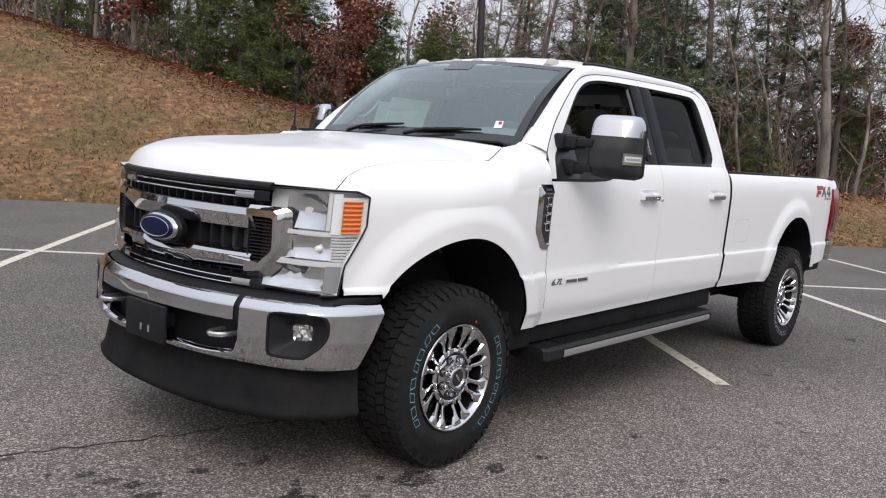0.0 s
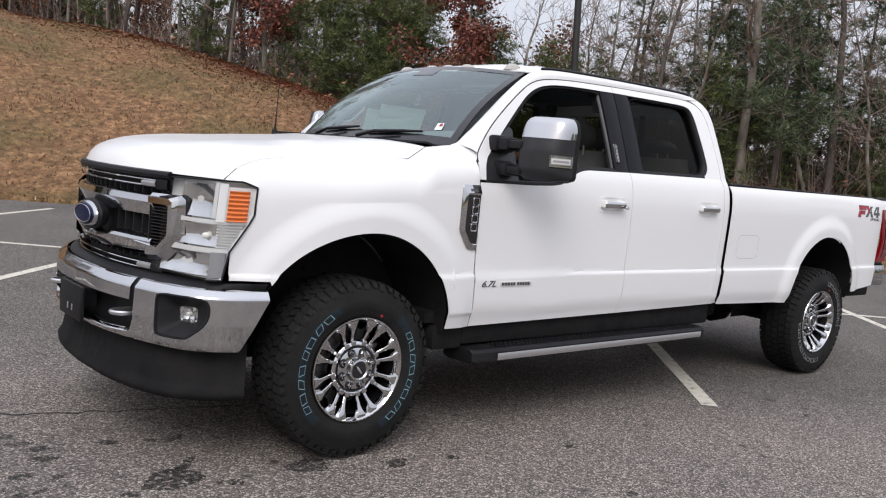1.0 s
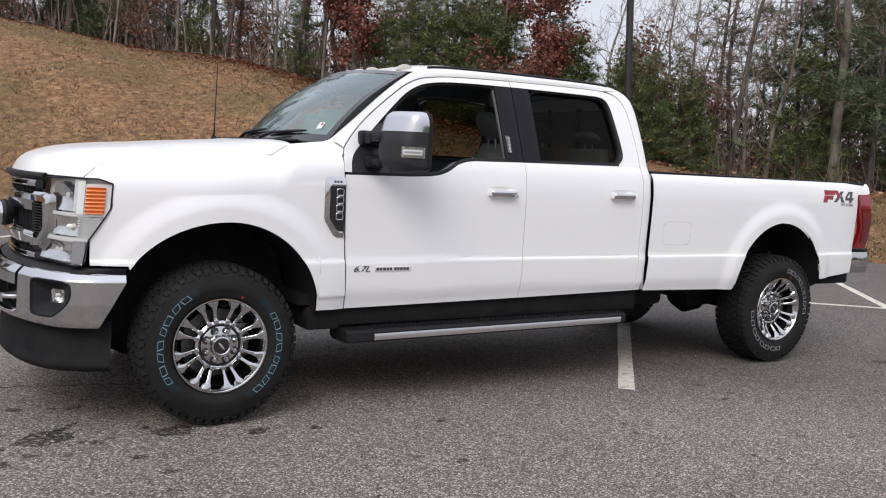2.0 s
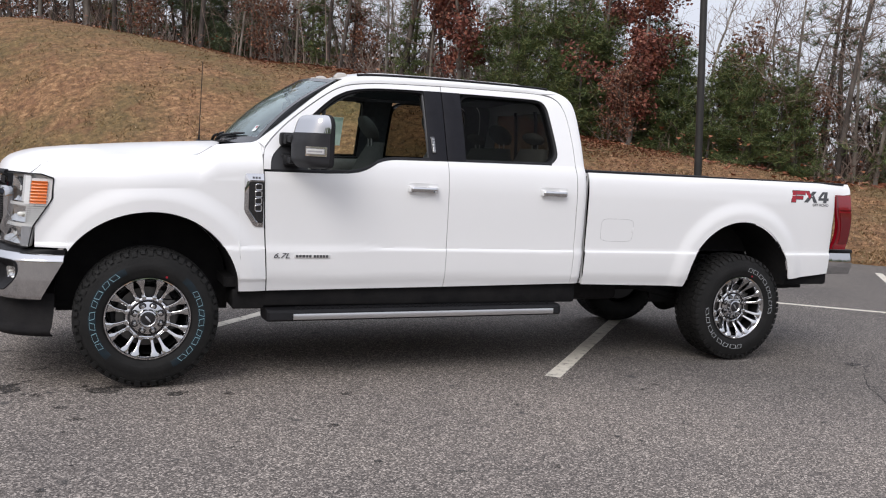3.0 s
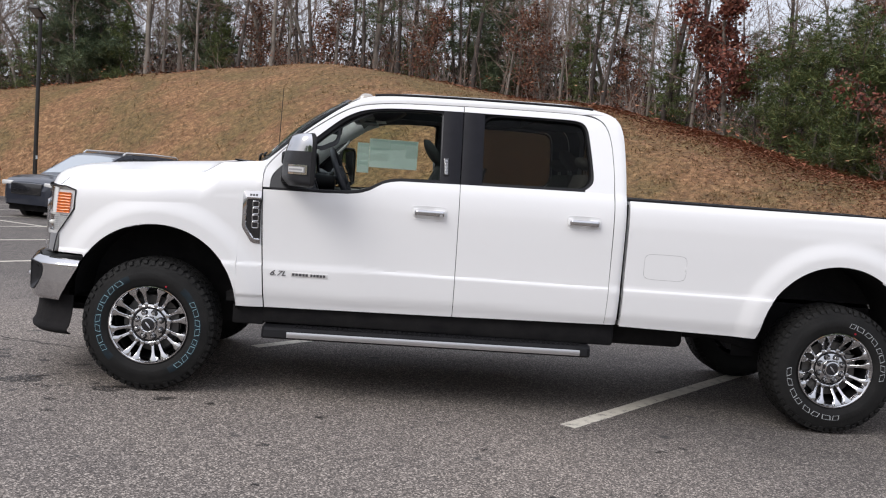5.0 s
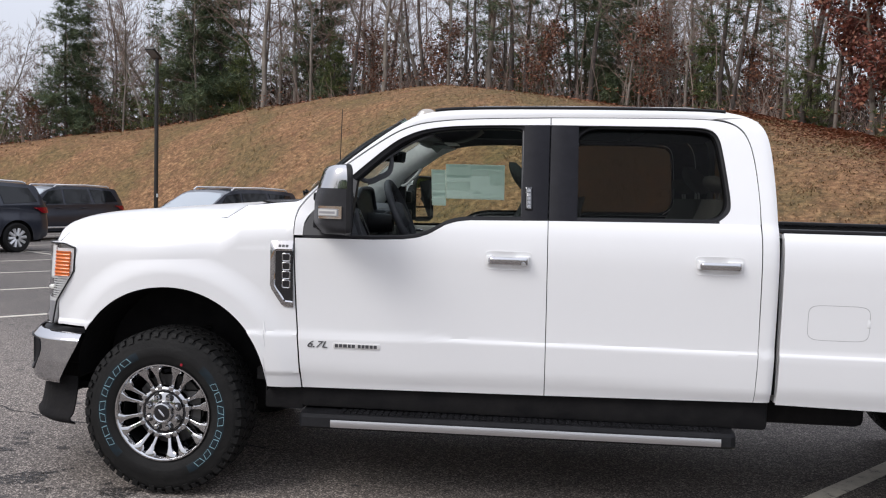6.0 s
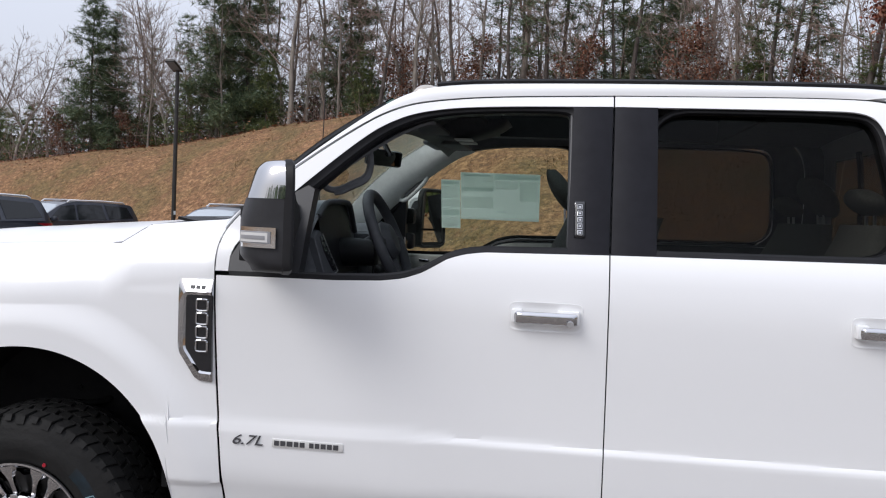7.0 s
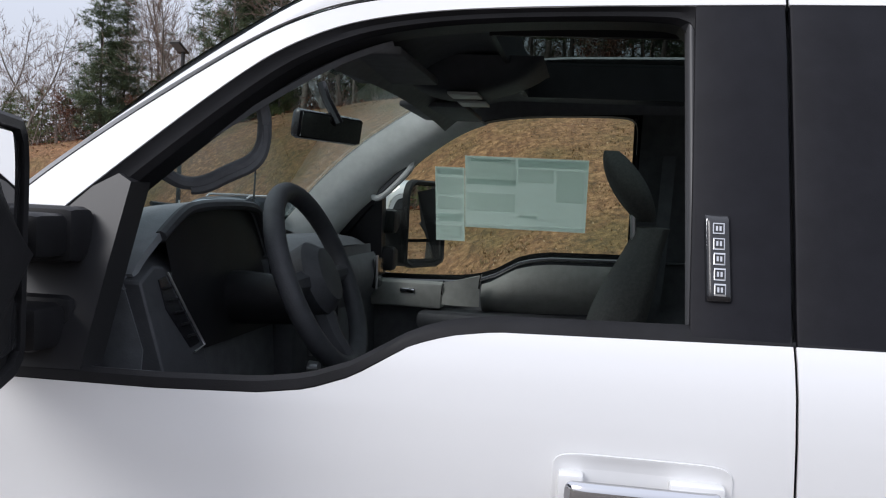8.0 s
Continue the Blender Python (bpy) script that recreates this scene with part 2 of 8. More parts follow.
_green = ramp(GRASS, _n2.outputs[0], [(0.34, (0.042, 0.034, 0.012)), (0.5, (0.158, 0.103, 0.040)), (0.68, (0.31, 0.205, 0.085))])
_rust = ramp(GRASS, _n2.outputs[0], [(0.3, (0.08, 0.037, 0.017)), (0.5, (0.20, 0.095, 0.046)), (0.72, (0.34, 0.18, 0.095))])
_c1 = mix_colour(GRASS, ramp(GRASS, _n1.outputs[0], [(0.42, (0, 0, 0)), (0.6, (1, 1, 1))]), _straw, _green)
_c2 = mix_colour(GRASS, ramp(GRASS, _n4.outputs[0], [(0.5, (0, 0, 0)), (0.72, (0.8, 0.8, 0.8))]), _c1, _rust)
_l.new(_c2, _b.inputs["Base Color"])
_bp = node(GRASS, "ShaderNodeBump", Strength=1.0, Distance=0.08)
_l.new(_n2.outputs[0], _bp.inputs["Height"])
_l.new(_bp.outputs[0], _b.inputs["Normal"])

BLADES = material("grass_blades", rough=0.9)
_l, _b = BLADES.node_tree.links, BLADES.node_tree.nodes["Principled BSDF"]
_g = BLADES.node_tree.nodes.new("ShaderNodeNewGeometry")
_l.new(ramp(BLADES, _g.outputs["Random Per Island"], [(0.0, (0.13, 0.105, 0.042)), (0.3, (0.20, 0.135, 0.062)), (0.65, (0.30, 0.19, 0.098)), (0.82, (0.23, 0.105, 0.052)), (0.93, (0.42, 0.29, 0.165)), (1.0, (0.55, 0.42, 0.27))]), _b.inputs["Base Color"])


def leafy(name, stops):
    m = material(name, rough=0.75)
    g = m.node_tree.nodes.new("ShaderNodeNewGeometry")
    m.node_tree.links.new(ramp(m, g.outputs["Random Per Island"], stops), m.node_tree.nodes["Principled BSDF"].inputs["Base Color"])
    return m


BARKGREY = noisy(material("grey_bark", rough=0.9), [(0.3, (0.07, 0.06, 0.052)), (0.5, (0.19, 0.165, 0.14)), (0.7, (0.34, 0.31, 0.265))], 3, 7, 0.8, 14, "Object", 0.65, (1, 1, 0.35))
BARKDARK = noisy(material("dark_bark", rough=0.9), [(0.3, (0.03, 0.025, 0.022)), (0.5, (0.075, 0.062, 0.054)), (0.7, (0.14, 0.12, 0.105))], 3, 7, 0.8, 14, "Object", 0.65, (1, 1, 0.35))
TWIG = noisy(material("bare_twigs", rough=0.9), [(0.35, (0.150, 0.102, 0.082)), (0.5, (0.225, 0.165, 0.136)), (0.65, (0.31, 0.25, 0.212))], 0.6, 3)
PINEGREEN = leafy("pine_needles", [(0.0, (0.045, 0.070, 0.042)), (0.5, (0.105, 0.148, 0.080)), (0.85, (0.155, 0.195, 0.095)), (1.0, (0.21, 0.22, 0.11))])
YOUNGPINE = leafy("young_pine_needles", [(0.0, (0.042, 0.068, 0.026)), (0.5, (0.108, 0.150, 0.050)), (0.85, (0.18, 0.21, 0.070)), (1.0, (0.27, 0.26, 0.095))])
FALLEN = leafy("fallen_leaf", [(0.0, (0.11, 0.034, 0.018)), (0.5, (0.23, 0.078, 0.036)), (0.85, (0.33, 0.135, 0.066)), (1.0, (0.40, 0.23, 0.14))])
OAKBROWN = leafy("brown_oak_leaves", [(0.0, (0.06, 0.022, 0.013)), (0.5, (0.145, 0.056, 0.031)), (0.85, (0.22, 0.095, 0.052)), (1.0, (0.30, 0.16, 0.095))])
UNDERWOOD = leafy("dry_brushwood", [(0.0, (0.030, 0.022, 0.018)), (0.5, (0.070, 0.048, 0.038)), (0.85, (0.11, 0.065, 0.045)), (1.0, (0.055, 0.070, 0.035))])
OAKRED = leafy("rusty_oak_leaves", [(0.0, (0.06, 0.016, 0.011)), (0.5, (0.15, 0.040, 0.026)), (0.85, (0.23, 0.075, 0.045)), (1.0, (0.32, 0.16, 0.10))])

# ==== builders ====
class Build:
    """Gathers vertices and faces for one mesh."""

    def __init__(self):
        self.v, self.f = [], []

    def add(self, verts, faces):
        k = len(self.v)
        self.v += [tuple(p) for p in verts]
        self.f += [tuple(i + k for i in f) for f in faces]
        return self

    def grid(self, fn, nu, nv, wrap_u=False, skip=None):
        verts = [fn(i / nu, j / nv) for j in range(nv + 1) for i in range(nu if wrap_u else nu + 1)]
        w = nu if wrap_u else nu + 1
        faces = []
        for j in range(nv):
            for i in range(nu):
                if skip and skip((i + 0.5) / nu, (j + 0.5) / nv):
                    continue
                a, b = i, (i + 1) % w
                faces.append((j * w + a, j * w + b, (j + 1) * w + b, (j + 1) * w + a))
        return self.add(verts, faces)

    def box(self, x0, x1, y0, y1, z0, z1, b=0.0):
        """A box, with its edges chamfered by b."""
        if b <= 0:
            v = [(x, y, z) for x in (x0, x1) for y in (y0, y1) for z in (z0, z1)]
            return self.add(v, [(0, 1, 3, 2), (4, 6, 7, 5), (0, 4, 5, 1), (2, 3, 7, 6), (0, 2, 6, 4), (1, 5, 7, 3)])
        bm = bmesh.new()
        bmesh.ops.create_cube(bm, size=1)
        for p in bm.verts:
            p.co = ((x0 + x1) / 2 + p.co.x * (x1 - x0), (y0 + y1) / 2 + p.co.y * (y1 - y0), (z0 + z1) / 2 + p.co.z * (z1 - z0))
        bmesh.ops.bevel(bm, geom=bm.edges[:], offset=b, segments=2, affect="EDGES", profile=0.5)
        bm.verts.index_update()
        self.add([p.co[:] for p in bm.verts], [[p.index for p in f.verts] for f in bm.faces])
        bm.free()
        return self

    def lathe(self, profile, n=32, centre=(0, 0, 0), axis="y", arc=(0, 360)):
        """Turns (radius, along) pairs round an axis through centre."""
        full = arc[1] - arc[0] >= 360

        def fn(u, v):
            r, s = profile[round(v * (len(profile) - 1))]
            a = radians(arc[0] + (arc[1] - arc[0]) * u)
            p = {"y": (r * math.cos(a), s, r * math.sin(a)), "x": (s, r * math.cos(a), r * math.sin(a)), "z": (r * math.cos(a), r * math.sin(a), s)}[axis]
            return tuple(c + q for c, q in zip(centre, p))
        return self.grid(fn, n, len(profile) - 1, full)

    def tube(self, path, radii, n=6, caps=True):
        path = [Vector(p) for p in path]
        if isinstance(radii, (int, float)):
            radii = [radii] * len(path)
        verts, faces = [], []
        side = None
        for i, p in enumerate(path):
            d = (path[min(i + 1, len(path) - 1)] - path[max(i - 1, 0)]).normalized()
            if side is None:
                side = d.cross(Vector((0.12, 0.3, 1))).normalized() if abs(d.z) < 0.95 else d.cross(Vector((0, 1, 0.1))).normalized()
            side = (side - d * side.dot(d)).normalized()
            up = d.cross(side)
            for k in range(n):
                a = 2 * math.pi * k / n
                verts.append(p + (side * math.cos(a) + up * math.sin(a)) * radii[i])
        for i in range(len(path) - 1):
            for k in range(n):
                faces.append((i * n + k, i * n + (k + 1) % n, (i + 1) * n + (k + 1) % n, (i + 1) * n + k))
        if caps:
            faces += [tuple(range(n))[::-1], tuple((len(path) - 1) * n + k for k in range(n))]
        return self.add(verts, faces)

    def strip(self, a, b, n=40, rows=1, fn=None):
        """A band between two polylines, each taken at even steps of its length."""
        pa, pb = even(a, n), even(b, n)
        return self.grid(lambda u, v: fn(pa[round(u * n)], pb[round(u * n)], v) if fn else tuple(pa[round(u * n)] * (1 - v) + pb[round(u * n)] * v), n, rows)

    def prism(self, outline, place, depth):
        """An outline of (a, b) pairs pushed from 0 to depth; place(a, b, d) gives the point."""
        n = len(outline)
        v = [place(a, b, 0) for a, b in outline] + [place(a, b, depth) for a, b in outline]
        f = [tuple(range(n)), tuple(range(2 * n - 1, n - 1, -1))] + [(i, n + i, n + (i + 1) % n, (i + 1) % n) for i in range(n)]
        return self.add(v, f)

    def flip(self):
        """The same, mirrored to the other side."""
        m = Build()
        m.v = [(x, -y, z) for x, y, z in self.v]
        m.f = [tuple(reversed(f)) for f in self.f]
        return m


def even(poly, n):
    p = np.array(poly, float)
    s = np.concatenate([[0], np.cumsum(np.linalg.norm(np.diff(p, axis=0), axis=1))])
    t = np.linspace(0, s[-1], n + 1)
    return np.stack([np.interp(t, s, p[:, k]) for k in range(p.shape[1])], 1)


def smooth_poly(poly, n=60, rounds=3):
    """A polyline with its corners rounded off (Chaikin)."""
    p = np.array(poly, float)
    for _ in range(rounds):
        q = 0.75 * p[:-1] + 0.25 * p[1:]
        r = 0.25 * p[:-1] + 0.75 * p[1:]
        mid = np.stack([q, r], 1).reshape(-1, p.shape[1])
        p = np.concatenate([p[:1], mid, p[-1:]])
    return even(p, n)


def table(pairs):
    xs, ys = zip(*pairs)
    return lambda x: float(np.interp(x, xs, ys))


def soft_table(pairs, reach_over):
    """A table whose kinks are rounded over the given reach."""
    f = table(pairs)
    return lambda x: sum(w * f(x + reach_over * k / 4) for k, w in zip(range(-4, 5), (1, 2, 3, 4, 5, 4, 3, 2, 1))) / 25


def smoothstep(a, b, x):
    t = min(1.0, max(0.0, (x - a) / (b - a)))
    return t * t * (3 - 2 * t)


def part(name, built, mat, parent=None, label="", angle=32, thick=0.0, bevel=0.0, normals=True):
    """One mesh object, under a thing or under a part."""
    me = bpy.data.meshes.new(name)
    me.from_pydata(built.v, [], built.f)
    if normals:
        bm = bmesh.new()
        bm.from_mesh(me)
        bmesh.ops.remove_doubles(bm, verts=bm.verts, dist=1e-5)
        bmesh.ops.recalc_face_normals(bm, faces=bm.faces)
        bm.to_mesh(me)
        bm.free()
    me.materials.append(mat)
    me.polygons.foreach_set("use_smooth", [True] * len(me.polygons))
    me.set_sharp_from_angle(angle=radians(angle))
    ob = new(name, me)
    ob.parent = parent
    if thick:
        s = ob.modifiers.new("thickness", "SOLIDIFY")
        s.thickness, s.offset = thick, 0.0
        s = ob.modifiers.new("crisp_rims", "EDGE_SPLIT")
        s.split_angle = radians(max(angle, 30))
    if bevel:
        s = ob.modifiers.new("worn_edges", "BEVEL")
        s.width, s.segments, s.limit_method = bevel, 2, "ANGLE"
    if label:
        ob["label"] = label
    return ob


def thing(name, label, category, group="", at=(0, 0, 0), turn=0.0):
    ob = new(name)
    ob.location, ob.rotation_euler = at, (0, 0, radians(turn))
    return tagged(ob, label, category, group)

# ==== ground ====
CENTRE = (2.0, -4.0)
EDGE = [(-44, 30), (-30, 34), (-18, 29), (-9.5, 24), (-3.2, 18.6), (0.9, 13.5), (4.9, 11.35), (8.5, 8.45), (12.2, 5.6), (16.8, 2.0), (24, -2.5), (34, -10), (36, -40), (-42, -42)]
WOODS = [(-45, 36, 1.8), (-27.5, 38, 3.15), (-22, 37.5, 3.9), (-17, 37.1, 4.4), (-11, 35.8, 5.35), (-4, 33.5, 5.98), (-2.6, 32.9, 6.10), (1.8, 31, 5.55), (5.8, 28.6, 4.8),
         (8.7, 25.2, 4.4), (11.2, 22.3, 3.65), (12.8, 19.4, 2.9), (14.1, 17, 2.32), (14.6, 16.2, 2.2), (17.9, 11.8, 1.4), (24.7, 3.1, 0.82), (32, -5, 0.6), (42, -14, 0.5), (46, -50, 0.4), (-54, -52, 0.4)]


def lot_height(x, y):
    """The car park falls gently away beyond the stalls."""
    a = -0.79 * x + 0.613 * y
    return -0.0155 * (math.sqrt((a - 7) ** 2 + 9) + a - 7) / 2


def reach(poly, c, s):
    """How far a ray from CENTRE goes to a closed outline, and the outline's third value there."""
    best, third = 0.0, 0.0
    for a, b in zip(poly, poly[1:] + poly[:1]):
        ex, ey, dx, dy = a[0] - CENTRE[0], a[1] - CENTRE[1], b[0] - a[0], b[1] - a[1]
        det = c * -dy + dx * s
        if abs(det) < 1e-9:
            continue
        r, k = (ex * -dy + dx * ey) / det, (c * ey - s * ex) / det
        if r > 0 and -1e-9 <= k <= 1 + 1e-9 and r > best:
            best = r
            if len(a) > 2:
                third = a[2] * (1 - k) + b[2] * k
    return best, third


def hill(x, y):
    """Height of the ground beyond the car park's edge."""
    dx, dy = x - CENTRE[0], y - CENTRE[1]
    r = math.hypot(dx, dy)
    c, s = (dx / r, dy / r) if r > 1e-6 else (1.0, 0.0)
    re, _ = reach(EDGE, c, s)
    rt, h = reach(WOODS, c, s)
    z0 = lot_height(CENTRE[0] + c * re, CENTRE[1] + s * re)
    u = (r - re) / (rt - re)
    if u <= 0:
        return lot_height(x, y) - 0.06
    bumps = 0.10 * noise.noise(Vector((x * 0.35, y * 0.35, 0))) + 0.05 * noise.noise(Vector((x * 1.3, y * 1.3, 4)))
    if u < 1:
        return z0 + 0.04 + (h - z0) * math.sin(u * math.pi / 2) ** 1.1 + bumps * min(1, u * 8)
    return h + 0.04 + bumps + 0.8 * (1 - math.exp(-(r - rt) / 25))


angles = [a * 0.75 for a in range(-40, 241)] + [180 + a * 4 for a in range(1, 37)]
bld = Build()
RINGS = [0.0, 0.35, 0.7, 0.9, 0.985, 0.999]
rows = []
for a in angles:
    c, s = math.cos(radians(a)), math.sin(radians(a))
    re, _ = reach(EDGE, c, s)
    rt, _ = reach(WOODS, c, s)
    rs = [re * k for k in RINGS] + [re + 0.02 + (rt - re) * k / 34 for k in range(35)] + [rt + k for k in (1, 2.5, 4, 7, 11, 17, 26, 40, 70, 130, 260, 600)]
    rows.append([(CENTRE[0] + c * r, CENTRE[1] + s * r, hill(CENTRE[0] + c * r, CENTRE[1] + s * r)) for r in rs])
n_r = len(rows[0])
bld.add([p for row in rows for p in row], [(i * n_r + j, i * n_r + j + 1, ((i + 1) % len(rows)) * n_r + j + 1, ((i + 1) % len(rows)) * n_r + j) for i in range(len(rows)) for j in range(n_r - 1)])
tagged(part("ground", bld, GRASS, angle=80, normals=False), "rough dry straw-coloured grass rising to a low hill", "ground", kind="structure")

bld = Build()
rows = []
for a in angles:
    c, s = math.cos(radians(a)), math.sin(radians(a))
    re, _ = reach(EDGE, c, s)
    re += 0.10 * noise.noise(Vector((a * 0.8, 1, 2)))
    rows.append([(CENTRE[0] + c * re * k, CENTRE[1] + s * re * k, lot_height(CENTRE[0] + c * re * k, CENTRE[1] + s * re * k)) for k in [j / 24 for j in range(25)]])
    rows[-1].append((rows[-1][-1][0], rows[-1][-1][1], rows[-1][-1][2] - 0.08))
n_r = len(rows[0])
bld.add([p for row in rows for p in row], [(i * n_r + j, i * n_r + j + 1, ((i + 1) % len(rows)) * n_r + j + 1, ((i + 1) % len(rows)) * n_r + j) for i in range(len(rows)) for j in range(n_r - 1)])
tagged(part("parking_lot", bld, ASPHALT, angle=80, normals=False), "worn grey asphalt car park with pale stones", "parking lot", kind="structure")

# painted lines: a long spine with stalls on both sides
SPINE = Vector((-0.79, 0.613, 0)).normalized()
STALL = Vector((0.68, 0.733, 0)).normalized()
SPINE0 = Vector((1.35, 6.1, 0))


def stripe(a, b, width=0.11, steps=12):
    d = (b - a).normalized()
    w = Vector((-d.y, d.x, 0)) * width / 2
    rng = random.Random(int(a.x * 100) + 7)

    def fn(u, v):
        p = a + (b - a) * u + w * (2 * v - 1) * (1 + 0.08 * rng.uniform(-1, 1))
        return (p.x, p.y, lot_height(p.x, p.y) + 0.004)
    line = part("painted_line", Build().grid(fn, steps, 1), LINEPAINT, normals=False)
    return tagged(line, "worn cream-white painted parking line on asphalt", "road marking", "parking lines", "structure")


for k in range(-6, 9):
    p = SPINE0 + SPINE * 3.02 * k
    p += Vector((-0.11, 0.03, 0)) if k == -2 else Vector((0, 0, 0))
    stripe(p - STALL * 4.9, p + STALL * 4.8, steps=24)
stripe(SPINE0 - SPINE * 19, SPINE0 + SPINE * 24.5, steps=60)


def stain(x, y, r, stretch=1.0, turn=0.0, seed=0):
    def ring(k):
        a = 2 * math.pi * k / 26
        q = r * (1 + 0.45 * noise.noise(Vector((math.cos(a) * 1.4, math.sin(a) * 1.4, seed * 3.1))) + 0.2 * noise.noise(Vector((math.cos(a) * 4, math.sin(a) * 4, seed))))
        u, v = q * math.cos(a) * stretch, q * math.sin(a)
        t = radians(turn)
        px, py = x + u * math.cos(t) - v * math.sin(t), y + u * math.sin(t) + v * math.cos(t)
        return (px, py, lot_height(px, py) + 0.002)
    ob = part("oil_stain", Build().add([ring(k) for k in range(26)], [tuple(range(26))]), OIL, normals=False)
    tagged(ob, "dark dried oil stain on the asphalt", "stain", "stains on the asphalt", "structure")


for i, (x, y, r, st, tn) in enumerate([(-0.82, -0.84, 0.085, 1.6, 20), (-0.25, -0.94, 0.07, 1.5, 0), (-0.62, -0.98, 0.03, 1.3, 40), (-1.9, 4.3, 0.13, 1.8, 30), (-1.35, -0.55, 0.035, 1.2, 0),
                                      (0.15, -1.1, 0.04, 1.6, 20), (0.45, -1.16, 0.025, 1.3, 0), (1.15, -1.3, 0.03, 1.5, 10), (-1.05, -1.15, 0.03, 1.4, 70), (0.9, -1.9, 0.025, 1.3, 0),
                                      (5.4, -1.25, 0.05, 1.8, 15), (-1.6, -0.9, 0.04, 1.3, 0), (-1.2, -0.25, 0.03, 1.5, 0), (2.1, -1.75, 0.02, 1.4, 0), (-0.4, -1.5, 0.03, 1.3, 0), (-1.9, -0.2, 0.035, 1.4, 50)]):
    stain(x, y, r * 1.1, st, tn, i)
rng = random.Random(77)
for i in range(85):
    stain(rng.gauss(-1.55, 0.55), rng.gauss(-0.75, 0.45), rng.uniform(0.010, 0.030), rng.uniform(1.2, 2.2), rng.uniform(-30, 60), 40 + i)
for i in range(30):
    stain(rng.uniform(-0.6, 6.5), rng.uniform(-3.4, -1.1), rng.uniform(0.008, 0.022), rng.uniform(1.2, 2.0), rng.uniform(0, 180), 120 + i)


def crack(points, width=0.012, seed=0):
    pts = smooth_poly(points, 46, 2)
    rng = random.Random(seed)
    b = Build()
    v = []
    for i, p in enumerate(pts):
        d = pts[min(i + 1, 46)] - pts[max(i - 1, 0)]
        nrm = np.array([-d[1], d[0]]) / max(1e-6, np.hypot(*d))
        off = nrm * rng.uniform(-0.022, 0.022)
        for s in (-1, 1):
            q = p + off + nrm * s * width * rng.uniform(0.25, 0.9)
            v.append((q[0], q[1], lot_height(q[0], q[1]) + 0.0022))
    b.add(v, [(2 * i, 2 * i + 1, 2 * i + 3, 2 * i + 2) for i in range(46)])
    tagged(part("asphalt_crack", b, TAR, normals=False), "thin dark crack in the asphalt", "crack", "cracks in the asphalt", "structure")


crack([(3.2, -3.9), (3.69, -3.24), (4.02, -2.95), (4.26, -2.76), (4.6, -2.3), (4.96, -1.8), (5.24, -1.5), (5.9, -1.0)], 0.0055, 1)
crack([(-2.6, 1.0), (-1.9, 0.55), (-1.4, 0.35), (-0.9, 0.2), (0.4, -0.1)], 0.010, 2)
crack([(-6, -1.2), (-3, -0.2), (-2.2, 0.2)], 0.010, 3)

# tussocks and blades of dry grass on the slope
rng = random.Random(11)
bld = Build()
for k in range(120000):
    a, u = radians(rng.uniform(8, 142)), rng.random() ** 1.25
    c, s = math.cos(a), math.sin(a)
    re, _ = reach(EDGE, c, s)
    rt, _ = reach(WOODS, c, s)
    r = re - 0.03 + (rt - re + 1) * u
    x, y = CENTRE[0] + c * r, CENTRE[1] + s * r
    z = hill(x, y)
    # tufts stand a little taller where the turf is rough
    tuft = max(0.0, noise.noise(Vector((x * 1.1, y * 1.1, 7))))
    for _ in range(1 + (tuft > 0.25)):
        t, h, w = rng.uniform(0, 6.28), rng.uniform(0.010, 0.035) + 0.05 * tuft, rng.uniform(0.007, 0.018)
        lean = rng.uniform(0.03, 0.10)
        ox, oy = rng.gauss(0, 0.03), rng.gauss(0, 0.03)
        bld.add([(x + ox + w * math.cos(t), y + oy + w * math.sin(t), z - 0.012), (x + ox - w * math.cos(t), y + oy - w * math.sin(t), z - 0.012), (x + ox + lean * math.sin(t), y + oy - lean * math.cos(t), z + h)], [(0, 1, 2)])
tagged(part("grass", bld, BLADES, normals=False, angle=180), "dry straw and faded green grass blades over the slope", "grass", kind="stuff")


# ==== trees ====
def bend(rng, start, way, length, steps, wander, lift=0.0):
    p, d, path = Vector(start), Vector(way).normalized(), [Vector(start)]
    for _ in range(steps):
        d = (d + Vector((rng.uniform(-1, 1), rng.uniform(-1, 1), rng.uniform(-1, 1))) * wander + Vector((0, 0, lift))).normalized()
        p = p + d * length / steps
        path.append(p.copy())
    return path


